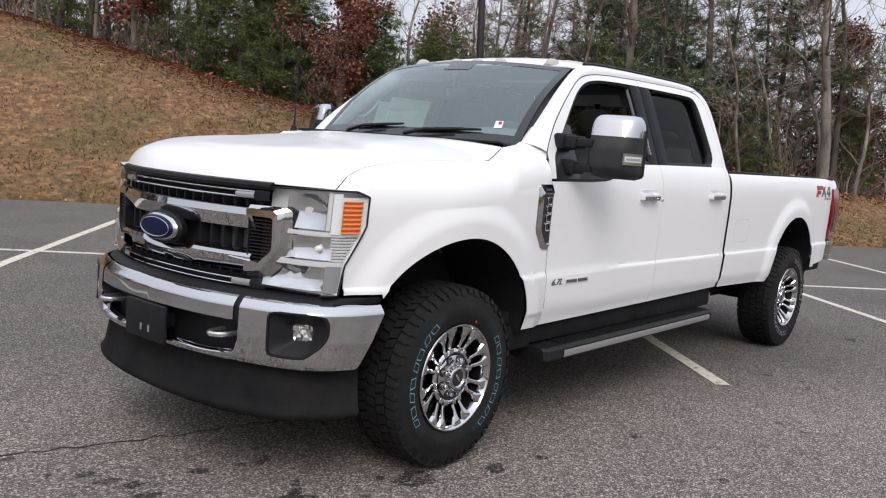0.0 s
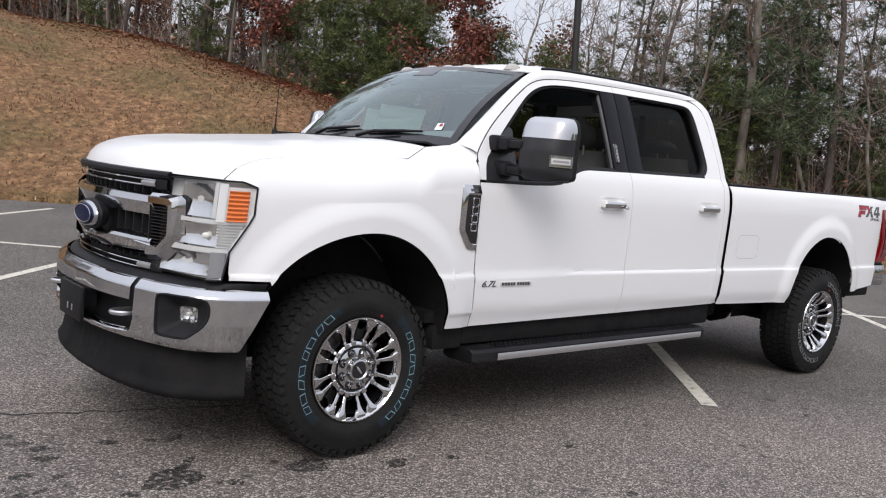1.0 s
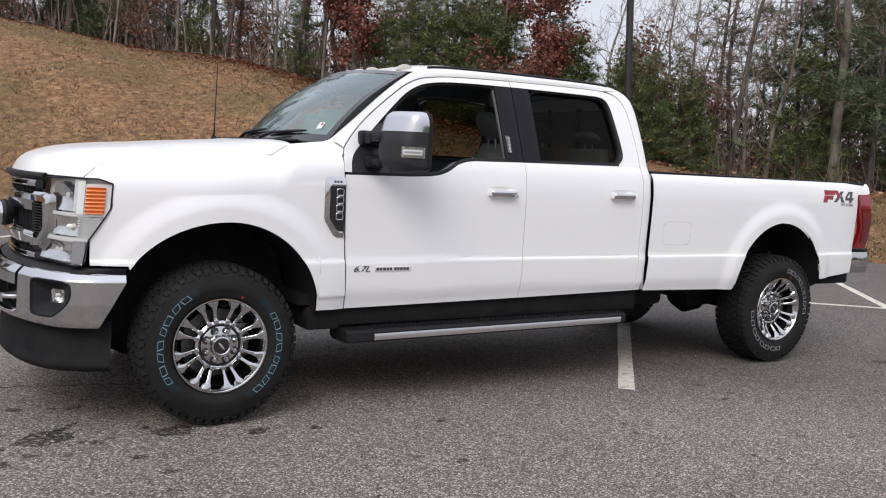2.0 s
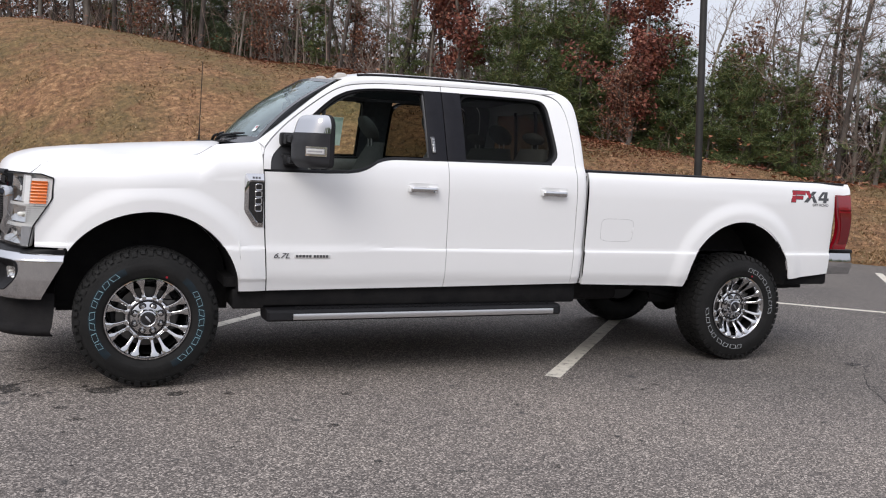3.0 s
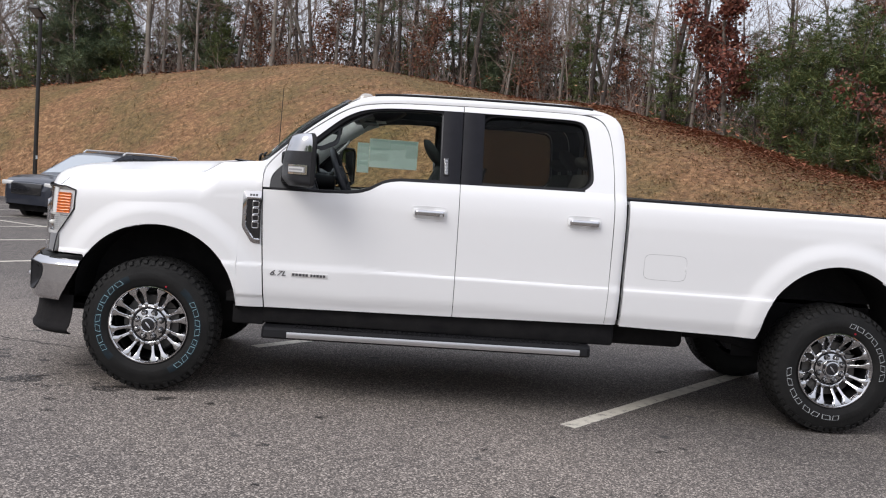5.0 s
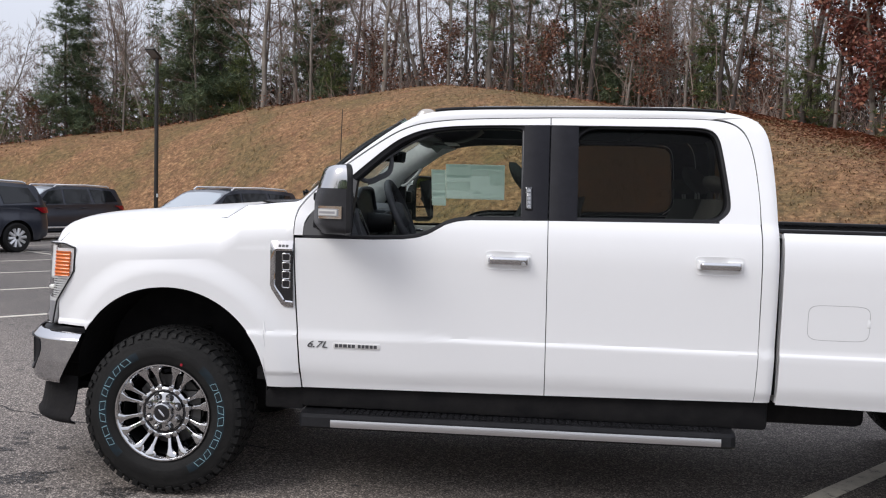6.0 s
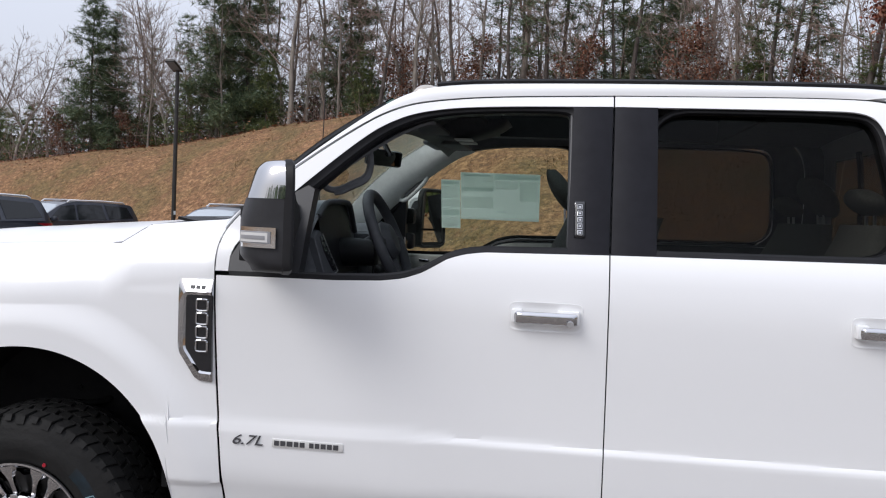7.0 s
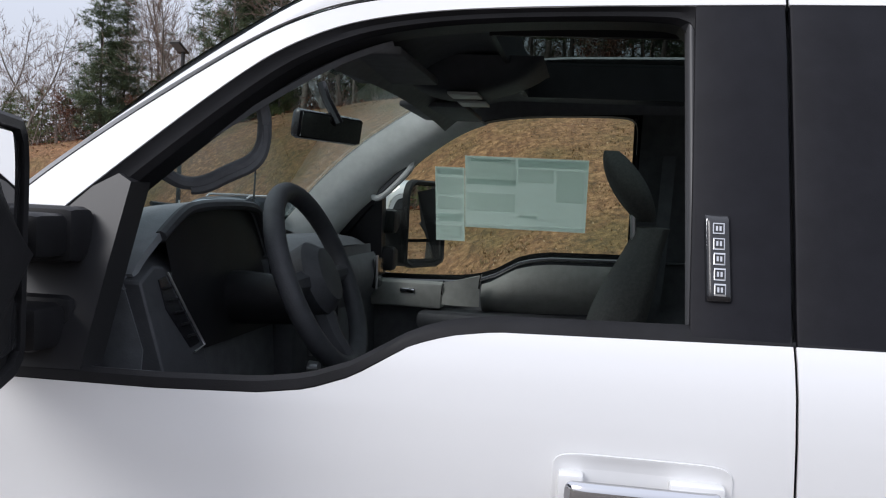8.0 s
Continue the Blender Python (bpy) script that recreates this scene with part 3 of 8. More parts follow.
def bare_tree(seed, height, girth, low=0.35, limbs=16, twigs=5, reach_out=1.0, crook=0.09, lean=0.06):
    """Trunk, and all its bare limbs and twigs."""
    rng = random.Random(seed)
    trunk, crown, tips = Build(), Build(), []
    path = bend(rng, (0, 0, -0.4), (rng.uniform(-lean, lean), rng.uniform(-lean, lean), 1), height, 14, crook, 0.05)
    n = len(path)
    trunk.tube(path, [girth * (1.3 if i == 0 else 1 - 0.88 * i / (n - 1)) for i in range(n)], 9, False)
    for k in range(limbs):
        f = low + (0.97 - low) * (k + rng.random()) / limbs
        i = min(n - 2, int(f * (n - 1)))
        base = path[i].lerp(path[i + 1], f * (n - 1) - i)
        a = rng.uniform(0, 6.28)
        length = height * rng.uniform(0.10, 0.26) * (1.25 - 0.7 * f) * reach_out
        limb = bend(rng, base, (math.cos(a), math.sin(a), rng.uniform(0.1, 1.2)), length, 5, 0.26, 0.06)
        r = max(0.012, girth * (1 - 0.85 * f) * rng.uniform(0.2, 0.45))
        crown.tube(limb, [r * (1 - 0.8 * j / 5) for j in range(6)], 4, False)
        for q in range(twigs):
            g = rng.uniform(0.2, 1.0)
            j = min(4, int(g * 5))
            b = limb[j].lerp(limb[j + 1], g * 5 - j)
            sub = bend(rng, b, (limb[j + 1] - limb[j]).normalized() + Vector((rng.uniform(-1, 1), rng.uniform(-1, 1), rng.uniform(-0.4, 0.9))) * 0.9, length * rng.uniform(0.25, 0.55), 3, 0.25, 0.06)
            crown.tube(sub, [max(0.008, r * 0.34), max(0.007, r * 0.24), 0.006, 0.004], 3, False)
            tips += sub[1:]
            for _ in range(4):
                b = sub[rng.randrange(1, 4)]
                e = b + ((sub[-1] - sub[0]).normalized() + Vector((rng.uniform(-1, 1), rng.uniform(-1, 1), rng.uniform(-0.6, 0.8)))).normalized() * length * rng.uniform(0.12, 0.28)
                w = Vector((rng.uniform(-1, 1), rng.uniform(-1, 1), rng.uniform(-1, 1))).normalized() * 0.012
                crown.add([b - w, b + w, e], [(0, 1, 2)])
                tips.append(e)
    return trunk, crown, tips


def pine_tree(seed, height, girth, low=0.12, whorls=22, spread=0.2, tuft=0.34, dense=9, sag=0.3):
    rng = random.Random(seed)
    trunk, crown = Build(), Build()
    path = bend(rng, (0, 0, -0.4), (0, 0, 1), height, 8, 0.03, 0.05)
    n = len(path)
    trunk.tube(path, [girth * (1.15 if i == 0 else 1 - 0.95 * i / (n - 1)) for i in range(n)], 8, False)
    for k in range(whorls):
        f = low + (0.985 - low) * ((k + rng.random() * 0.6) / whorls)
        i = min(n - 2, int(f * (n - 1)))
        base = path[i].lerp(path[i + 1], f * (n - 1) - i)
        for _ in range(rng.randrange(3, 6)):
            a = rng.uniform(0, 6.28)
            length = height * spread * (1.0 - 0.86 * (f - low) / (1 - low)) * rng.uniform(0.5, 1.2)
            limb = bend(rng, base, (math.cos(a), math.sin(a), rng.uniform(-0.1, 0.3)), length, 4, 0.14, 0.03)
            trunk.tube([limb[0], limb[2], limb[4]], [girth * 0.14, girth * 0.08, 0.006], 3, False)
            count = max(3, int(dense * length / (height * spread) + 2))
            for c in range(count):
                g = 0.2 + 0.8 * (c + rng.random()) / count
                j = min(3, int(g * 4))
                b = limb[j].lerp(limb[j + 1], g * 4 - j) + Vector((rng.gauss(0, 1), rng.gauss(0, 1), rng.gauss(0, sag))) * tuft * 0.6
                for _ in range(17):
                    d = Vector((math.cos(a) * 0.6 + rng.gauss(0, 0.8), math.sin(a) * 0.6 + rng.gauss(0, 0.8), 0.22 + rng.gauss(0, 0.45))).normalized()
                    w = d.cross(Vector((rng.uniform(-1, 1), rng.uniform(-1, 1), 1))).normalized() * tuft * rng.uniform(0.022, 0.055)
                    e = b + d * tuft * rng.uniform(0.6, 1.3)
                    crown.add([b - w, b + w, e], [(0, 1, 2)])
    return trunk, crown


def leaves_on(seed, tips, count, size, drop=0.25):
    rng = random.Random(seed)
    b = Build()
    for _ in range(count):
        p = tips[rng.randrange(len(tips))] + Vector((rng.gauss(0, drop), rng.gauss(0, drop), rng.gauss(0, drop)))
        d = Vector((rng.gauss(0, 1), rng.gauss(0, 1), rng.gauss(-0.5, 0.8))).normalized()
        w = d.cross(Vector((rng.uniform(-1, 1), rng.uniform(-1, 1), rng.uniform(-1, 1)))).normalized()
        nn = d.cross(w)
        s = size * rng.uniform(0.6, 1.3)
        b.add([p, p + d * s * 0.5 + w * s * 0.32 + nn * s * 0.1, p + d * s, p + d * s * 0.5 - w * s * 0.32 + nn * s * 0.1], [(0, 1, 2), (0, 2, 3)])
    return b


def make_tree(kind, seed, label, category="tree", **k):
    ob = thing("bare_tree" if kind == "bare" else "pine_tree" if kind == "pine" else "oak_tree", label, category)
    if kind == "pine":
        trunk, crown = pine_tree(seed, **k)
        part("trunk", trunk, BARKDARK, ob, normals=False, angle=60)
        part("crown", crown, PINEGREEN if k["height"] > 7 else YOUNGPINE, ob, "feathery green needles", normals=False, angle=180)
    else:
        leaf = k.pop("leaf", 0)
        bark = k.pop("bark", BARKGREY)
        trunk, crown, tips = bare_tree(seed, **k)
        part("trunk", trunk, bark, ob, normals=False, angle=60)
        part("crown", crown, TWIG if kind == "bare" else bark, ob, "thin bare limbs and twigs", normals=False, angle=60)
        if leaf:
            part("foliage", leaves_on(seed + 5, tips, leaf, 0.15 if k["height"] > 5 else 0.10, 0.15), OAKRED if k["height"] > 5 else OAKBROWN, ob, "rusty withered leaves", normals=False, angle=180)
    return ob


KINDS = {
    "bare_a": [make_tree("bare", 1, "tall leafless grey-barked tree on the wood's edge", height=12, girth=0.145, low=0.22, limbs=26)],
    "bare_b": [make_tree("bare", 2, "slender leafless tree with pale trunk", height=10, girth=0.075, low=0.16, limbs=28)],
    "bare_c": [make_tree("bare", 3, "leafless dark-trunked tree with crooked limbs", height=11, girth=0.11, low=0.2, limbs=24, bark=BARKDARK)],
    "bare_d": [make_tree("bare", 4, "thin leafless sapling with many fine twigs", height=5.5, girth=0.035, low=0.1, limbs=24, twigs=5, reach_out=1.3, crook=0.14)],
    "bare_f": [make_tree("bare", 31, "leafless grey tree with a broad fine-twigged crown", height=7.5, girth=0.085, low=0.28, limbs=30, twigs=6, reach_out=1.5, crook=0.13, lean=0.12)],
    "bare_g": [make_tree("bare", 44, "leaning leafless tree with long crooked limbs", height=8, girth=0.08, low=0.12, limbs=18, twigs=6, reach_out=1.9, crook=0.16, lean=0.4)],
    "birch": [make_tree("bare", 5, "pale-trunked leafless tree with spreading fine twigs", height=9, girth=0.07, low=0.14, limbs=44, twigs=5, reach_out=1.15, crook=0.05)],
    "pine_a": [make_tree("pine", 6, "tall dark green pine with feathery boughs", height=13, girth=0.15, low=0.05, whorls=36, spread=0.25, tuft=0.46, dense=24, sag=0.42)],
    "pine_b": [make_tree("pine", 7, "tall pine with a bare lower trunk", height=11, girth=0.13, low=0.26, whorls=15, spread=0.23, tuft=0.42, dense=7)],
    "pine_c": [make_tree("pine", 8, "bushy young green pine at the wood's edge", height=6.0, girth=0.07, low=0.03, whorls=24, spread=0.34, tuft=0.30, dense=12)],
    "pine_d": [make_tree("pine", 18, "small spreading young pine", height=4.2, girth=0.06, low=0.03, whorls=17, spread=0.42, tuft=0.28, dense=10)],
    "pine_e": [make_tree("pine", 52, "tall green pine with wide hanging boughs", height=10.5, girth=0.13, low=0.20, whorls=17, spread=0.30, tuft=0.40, dense=17, sag=0.5)],
    "pine_far": [make_tree("pine", 28, "dark pine deep in the wood", height=9, girth=0.11, low=0.06, whorls=14, spread=0.24, tuft=0.6, dense=4)],
    "oak_a": [make_tree("oak", 9, "oak tree holding rust-red withered leaves", height=8, girth=0.11, low=0.12, limbs=26, leaf=11000)],
    "oak_b": [make_tree("oak", 10, "small oak sapling with rusty withered leaves", height=3.4, girth=0.03, low=0.1, limbs=18, twigs=5, reach_out=1.6, leaf=2400)],
}
first_use = set()


def plant(kind, x, y, size=1.0, turn=None, sink=0.0):
    turn = rng.uniform(0, 360) if turn is None else turn
    m = pose(x, y, hill(x, y) - sink, rng.uniform(-2.5, 2.5), rng.uniform(-2.5, 2.5), turn)
    src = KINDS[kind][0]
    if kind not in first_use:
        first_use.add(kind)
        src.matrix_basis = m @ Matrix.Scale(size, 4)
        return src
    keep = src.scale.copy()
    src.scale = (size, size, size)
    ob = copy_thing(src, m)
    src.scale = keep
    return ob


def clearing(x, y):
    """A gap in the wood on the hill's shoulder, where the sky comes down low."""
    return 38.2 < math.degrees(math.atan2(y + 3.4, x + 3.1)) < 44.6 and math.hypot(x, y) > 21.5


rng = random.Random(5)
# trees that stand out
for kind, x, y, size in [
    ("bare_f", -26.8, 38.2, 0.95), ("bare_f", -29.1, 39.1, 0.9), ("bare_d", -24.8, 38.2, 0.8), ("bare_f", -25.4, 39.8, 0.85), ("oak_b", -23.8, 37.8, 0.8), ("pine_d", -26.7, 39.5, 0.8), ("pine_d", -28.9, 40.1, 0.8), ("pine_a", -22.4, 38.0, 0.66), ("pine_a", -22.2, 39.6, 0.58),
    ("bare_b", -19.0, 37.4, 0.75), ("bare_b", -20.8, 40.0, 0.8), ("bare_f", -17.9, 37.6, 1.0), ("bare_d", -17.4, 38.0, 1.0), ("pine_d", -17.0, 37.4, 0.85), ("oak_b", -20.4, 37.9, 0.6), ("pine_a", -15.6, 37.8, 0.8), ("pine_a", -14.2, 38.2, 0.86), ("pine_c", -12.7, 36.7, 0.7),
    ("bare_b", -15.0, 36.9, 0.8), ("pine_a", -8.8, 37.7, 0.75), ("pine_c", -7.7, 35.6, 0.6), ("bare_a", -11.3, 36.1, 1.0), ("bare_b", -10.6, 36.5, 0.9), ("bare_a", -10.0, 36.9, 0.8), ("bare_b", -8.8, 35.5, 0.95), ("bare_c", -6.7, 34.7, 0.9), ("bare_b", -6.5, 36.1, 0.9),
    ("bare_a", -5.1, 34.0, 0.8), ("bare_b", -4.4, 34.6, 0.9), ("bare_c", -3.2, 33.5, 0.9), ("bare_b", -2.1, 33.2, 1.0), ("bare_c", -0.8, 33.1, 0.9), ("pine_b", -0.3, 34.3, 0.9), ("pine_b", 0.7, 32.0, 0.9), ("pine_b", 1.3, 33.0, 0.95), ("oak_b", 1.9, 31.2, 1.0),
    ("bare_f", 2.3, 31.1, 0.8), ("pine_b", 3.9, 30.6, 0.95), ("pine_b", 3.5, 32.2, 0.8), ("birch", 5.2, 29.0, 0.8), ("bare_b", 5.7, 29.2, 0.7), ("oak_b", 6.5, 28.0, 1.15), ("pine_a", 5.1, 32.2, 0.7), ("bare_b", 7.2, 27.7, 0.8), ("pine_b", 8.2, 26.8, 0.85),
    ("pine_c", 8.0, 27.5, 0.65), ("pine_b", 9.1, 26.6, 0.8), ("bare_c", 8.5, 26.0, 0.8), ("bare_c", 10.2, 23.8, 1.15), ("pine_c", 10.5, 23.9, 0.62), ("bare_b", 9.9, 24.8, 0.8), ("bare_c", 11.0, 23.5, 0.9), ("oak_b", 9.4, 25.9, 0.9), ("bare_b", 11.0, 23.1, 0.9),
    ("oak_a", 11.8, 22.1, 0.95), ("bare_c", 11.8, 23.6, 0.8), ("pine_c", 12.5, 21.3, 0.62), ("bare_b", 13.8, 22.5, 0.9), ("bare_c", 13.7, 21.2, 0.9), ("pine_c", 12.8, 19.8, 0.75), ("pine_c", 13.3, 18.7, 0.82), ("pine_c", 13.7, 20.5, 0.8), ("pine_a", 14.7, 19.9, 0.42),
    ("pine_c", 13.9, 17.5, 0.86), ("pine_c", 14.9, 18.4, 0.84), ("pine_c", 15.0, 17.5, 0.7), ("oak_a", 15.5, 19.8, 0.95), ("oak_a", 14.5, 15.6, 0.78), ("oak_b", 14.3, 15.2, 0.75), ("pine_c", 15.6, 15.8, 0.62), ("pine_c", 16.7, 16.9, 0.66), ("bare_g", 17.0, 15.5, 0.9),
    ("pine_c", 16.2, 14.1, 0.52), ("pine_c", 18.1, 15.6, 0.58), ("oak_b", 17.3, 14.2, 1.0), ("pine_c", 16.8, 13.0, 0.56), ("pine_c", 17.4, 12.6, 0.62), ("bare_g", 17.9, 13.8, 0.75), ("oak_b", 18.5, 13.3, 0.9), ("pine_d", 17.8, 12.3, 0.65), ("pine_c", 16.8, 14.1, 0.62),
    ("pine_c", 18.1, 14.8, 0.6), ("bare_g", 18.7, 13.9, 0.8), ("pine_c", 18.3, 12.9, 0.55), ("bare_f", 18.7, 17.1, 0.8), ("oak_b", 18.7, 14.6, 1.3), ("pine_d", 16.0, 15.3, 0.9), ("pine_d", 16.2, 15.3, 0.7), 
    ("bare_b", 17.8, 12.4, 0.8), ("pine_b", 19.6, 13.2, 0.75), ("bare_c", 18.7, 11.7, 0.85), ("bare_b", 19.4, 11.8, 0.8), ("bare_g", 19.2, 10.9, 0.8), ("pine_b", 21.3, 11.5, 0.75), ("bare_a", 20.2, 9.4, 1.05), ("bare_g", 20.4, 10.3, 0.75), ("pine_d", 19.7, 10.2, 1.0),
    ("pine_c", 20.7, 10.1, 0.62), ("pine_b", 22.4, 9.2, 0.8), ("bare_c", 21.7, 7.6, 1.2), ("bare_f", 21.9, 8.2, 0.8), ("pine_b", 23.1, 7.6, 0.75), ("pine_b", 24.7, 6.8, 0.72), ("bare_g", 22.3, 6.6, 0.8), ("bare_g", 22.9, 5.7, 0.75), ("pine_d", 22.6, 6.1, 0.62),
    ("pine_d", 23.0, 6.9, 0.6), ("bare_d", 21.9, 7.1, 0.8), ("bare_d", 23.4, 5.5, 0.7), ("bare_a", 23.6, 4.6, 1.15), ("bare_c", 24.7, 4.7, 1.0), ("bare_g", 24.5, 3.9, 0.9), ("oak_a", 27.0, 4.7, 0.7), ("pine_c", 25.6, 4.4, 0.6), ("bare_b", 25.2, 3.2, 1.0),
    ("pine_b", 26.6, 3.0, 0.8), ("pine_c", 21.8, 9.0, 0.5), ("pine_c", 23.8, 8.0, 0.55), ("pine_e", 21.6, 10.6, 0.85), ("pine_e", 23.4, 9.2, 0.8), ("pine_e", 24.2, 6.4, 0.95), ("pine_e", 20.6, 8.6, 0.7),
    ("bare_f", -30.5, 40.5, 1.0), ("bare_f", -27.6, 41.0, 1.05), ("bare_f", -23.6, 40.6, 1.0), ("bare_f", -20.0, 39.2, 1.15), ("bare_f", -18.8, 40.6, 1.2), ("bare_b", -16.6, 39.6, 0.9), ("bare_f", -12.6, 38.6, 1.2), ("bare_b", -11.9, 38.2, 0.95),
    ("bare_f", -9.4, 37.8, 1.25), ("bare_f", -6.0, 36.2, 1.2), ("bare_f", -3.6, 35.4, 1.25), ("oak_b", -6.2, 35.3, 1.1), ("oak_b", -2.6, 34.0, 1.0), ("bare_f", 6.6, 29.6, 1.1), ("bare_f", 9.0, 27.6, 1.1), ("pine_d", 15.9, 16.6, 1.1),
]:
    plant(kind, x, y, size)
# the wood behind them: thin where the hill's shoulder drops, low towards its far end
for i in range(185):
    a = radians(rng.uniform(2, 146))
    rt, _ = reach(WOODS, math.cos(a), math.sin(a))
    depth = 1.2 + 24 * rng.random() ** 1.3
    deg = math.degrees(a)
    kind = rng.choices(["bare_a", "bare_b", "bare_c", "bare_d", "bare_f", "bare_g", "pine_a", "pine_b", "pine_c", "pine_d", "oak_b", "oak_a"], [4, 28, 18, 22, 12, 6, 0, 9, 2, 5, 4, 0])[0]
    if deg < 36 and i % 5 < 3:
        continue
    if 43 < deg < 57 or deg > 119:
        kind = rng.choice(["bare_d", "pine_d", "oak_b", "bare_d"])
        if rng.random() < 0.55:
            continue
    if not clearing(CENTRE[0] + math.cos(a) * (rt + depth), CENTRE[1] + math.sin(a) * (rt + depth)):
        plant(kind, CENTRE[0] + math.cos(a) * (rt + depth), CENTRE[1] + math.sin(a) * (rt + depth), rng.uniform(0.75, 1.1))
for i in range(24):
    a = radians(rng.uniform(3, 43))
    rt, _ = reach(WOODS, math.cos(a), math.sin(a))
    depth = 1.5 + 16 * rng.random()
    if clearing(CENTRE[0] + math.cos(a) * (rt + depth), CENTRE[1] + math.sin(a) * (rt + depth)):
        continue
    plant(rng.choice(["pine_b", "pine_b", "bare_b", "bare_c", "bare_d", "bare_g", "pine_d", "pine_e"]), CENTRE[0] + math.cos(a) * (rt + depth), CENTRE[1] + math.sin(a) * (rt + depth), rng.uniform(0.7, 1.05))
for i in range(26):
    a = radians(rng.uniform(78, 119))
    rt, _ = reach(WOODS, math.cos(a), math.sin(a))
    depth = 2 + 18 * rng.random()
    plant(rng.choice(["pine_d", "bare_c", "bare_d", "bare_c", "bare_b", "pine_far", "pine_far"]), CENTRE[0] + math.cos(a) * (rt + depth), CENTRE[1] + math.sin(a) * (rt + depth), rng.uniform(0.6, 1.0))
for i in range(5):
    a = radians(rng.uniform(1, 42))
    rt, _ = reach(WOODS, math.cos(a), math.sin(a))
    depth = rng.uniform(9, 26)
    if clearing(CENTRE[0] + math.cos(a) * (rt + depth), CENTRE[1] + math.sin(a) * (rt + depth)):
        continue
    plant("pine_far", CENTRE[0] + math.cos(a) * (rt + depth), CENTRE[1] + math.sin(a) * (rt + depth), rng.uniform(0.8, 1.15))
for i in range(34):
    a = radians(rng.uniform(57, 118))
    rt, _ = reach(WOODS, math.cos(a), math.sin(a))
    depth = rng.uniform(14, 40)
    if clearing(CENTRE[0] + math.cos(a) * (rt + depth), CENTRE[1] + math.sin(a) * (rt + depth)):
        continue
    plant("pine_far", CENTRE[0] + math.cos(a) * (rt + depth), CENTRE[1] + math.sin(a) * (rt + depth), rng.uniform(0.4, 0.85))
# thicket of thin stems and twigs between the trunks
bld = Build()
for i in range(1700):
    a = radians(rng.triangular(1, 147, 92))
    rt, _ = reach(WOODS, math.cos(a), math.sin(a))
    r = rt + 0.5 + 20 * rng.random() ** 1.1
    x, y = CENTRE[0] + math.cos(a) * r, CENTRE[1] + math.sin(a) * r
    h = rng.uniform(1.5, 6.0) * (0.5 if 43 < math.degrees(a) < 57 else 0.75 if math.degrees(a) < 43 else 1) * (0.5 if clearing(x, y) else 1)
    st = bend(rng, (x, y, hill(x, y) - 0.1), (rng.gauss(0, 0.18), rng.gauss(0, 0.18), 1), h, 5, 0.13)
    g = rng.uniform(0.010, 0.024)
    bld.tube(st, [g, g * 0.9, g * 0.75, g * 0.6, g * 0.4, 0.004], 3, False)
    for k in range(int(h * 3)):
        f = rng.uniform(0.15, 1.0) * 4.99
        b = st[int(f)].lerp(st[int(f) + 1], f % 1)
        e = b + Vector((rng.gauss(0, 1), rng.gauss(0, 1), rng.uniform(0.1, 1.0))).normalized() * rng.uniform(0.3, 1.0)
        w = Vector((rng.uniform(-1, 1), rng.uniform(-1, 1), 0)).normalized() * 0.008
        bld.add([b - w, b + w, e], [(0, 1, 2)])
tagged(part("thicket", bld, TWIG, normals=False, angle=60), "grey-brown thicket of thin bare stems between the trunks", "undergrowth", kind="stuff")

# brush and leaf litter at the wood's foot
bld = Build()
for i in range(700):
    a = radians(rng.uniform(2, 146))
    rt, _ = reach(WOODS, math.cos(a), math.sin(a))
    r = rt + abs(rng.gauss(0, 4)) - 0.3
    x, y = CENTRE[0] + math.cos(a) * r, CENTRE[1] + math.sin(a) * r
    z = hill(x, y) - 0.05
    for _ in range(5):
        st = bend(rng, (x + rng.gauss(0, 0.15), y + rng.gauss(0, 0.15), z), (rng.gauss(0, 0.5), rng.gauss(0, 0.5), 1), rng.uniform(0.4, 1.7), 3, 0.3)
        bld.tube(st, [0.012, 0.009, 0.006, 0.003], 3, False)
tagged(part("brush", bld, TWIG, normals=False, angle=60), "tangle of bare brown brush under the trees", "undergrowth", kind="stuff")
bld = Build()
for i in range(9000):
    a = radians(rng.uniform(2, 146))
    rt, _ = reach(WOODS, math.cos(a), math.sin(a))
    r = rt + rng.gauss(0.5, 1.6)
    x, y = CENTRE[0] + math.cos(a) * r, CENTRE[1] + math.sin(a) * r
    z = hill(x, y) + rng.uniform(0, 0.05) + (rng.random() < 0.25) * rng.uniform(0, 0.7)
    t, s = rng.uniform(0, 6.28), rng.uniform(0.06, 0.13)
    bld.add([(x, y, z), (x + s * math.cos(t), y + s * math.sin(t), z + s * rng.uniform(0, 0.7)), (x - s * math.sin(t), y + s * math.cos(t), z + s * rng.uniform(0, 0.7))], [(0, 1, 2)])
for i in range(80000):
    a = radians(rng.triangular(53, 92, 67))
    rt, _ = reach(WOODS, math.cos(a), math.sin(a))
    r = rt + 0.6 - abs(rng.gauss(0, 2.6))
    x, y = CENTRE[0] + math.cos(a) * r, CENTRE[1] + math.sin(a) * r
    t, q, z = rng.uniform(0, 6.28), rng.uniform(0.03, 0.07), hill(x, y) + 0.012
    bld.add([(x, y, z), (x + q * math.cos(t), y + q * math.sin(t), z + q * rng.uniform(0, 0.4)), (x - q * math.sin(t), y + q * math.cos(t), z + q * rng.uniform(0, 0.4))], [(0, 1, 2)])
tagged(part("fallen_leaves", bld, FALLEN, normals=False, angle=180), "drifts of rust-red fallen leaves at the wood's edge", "fallen leaves", kind="stuff")

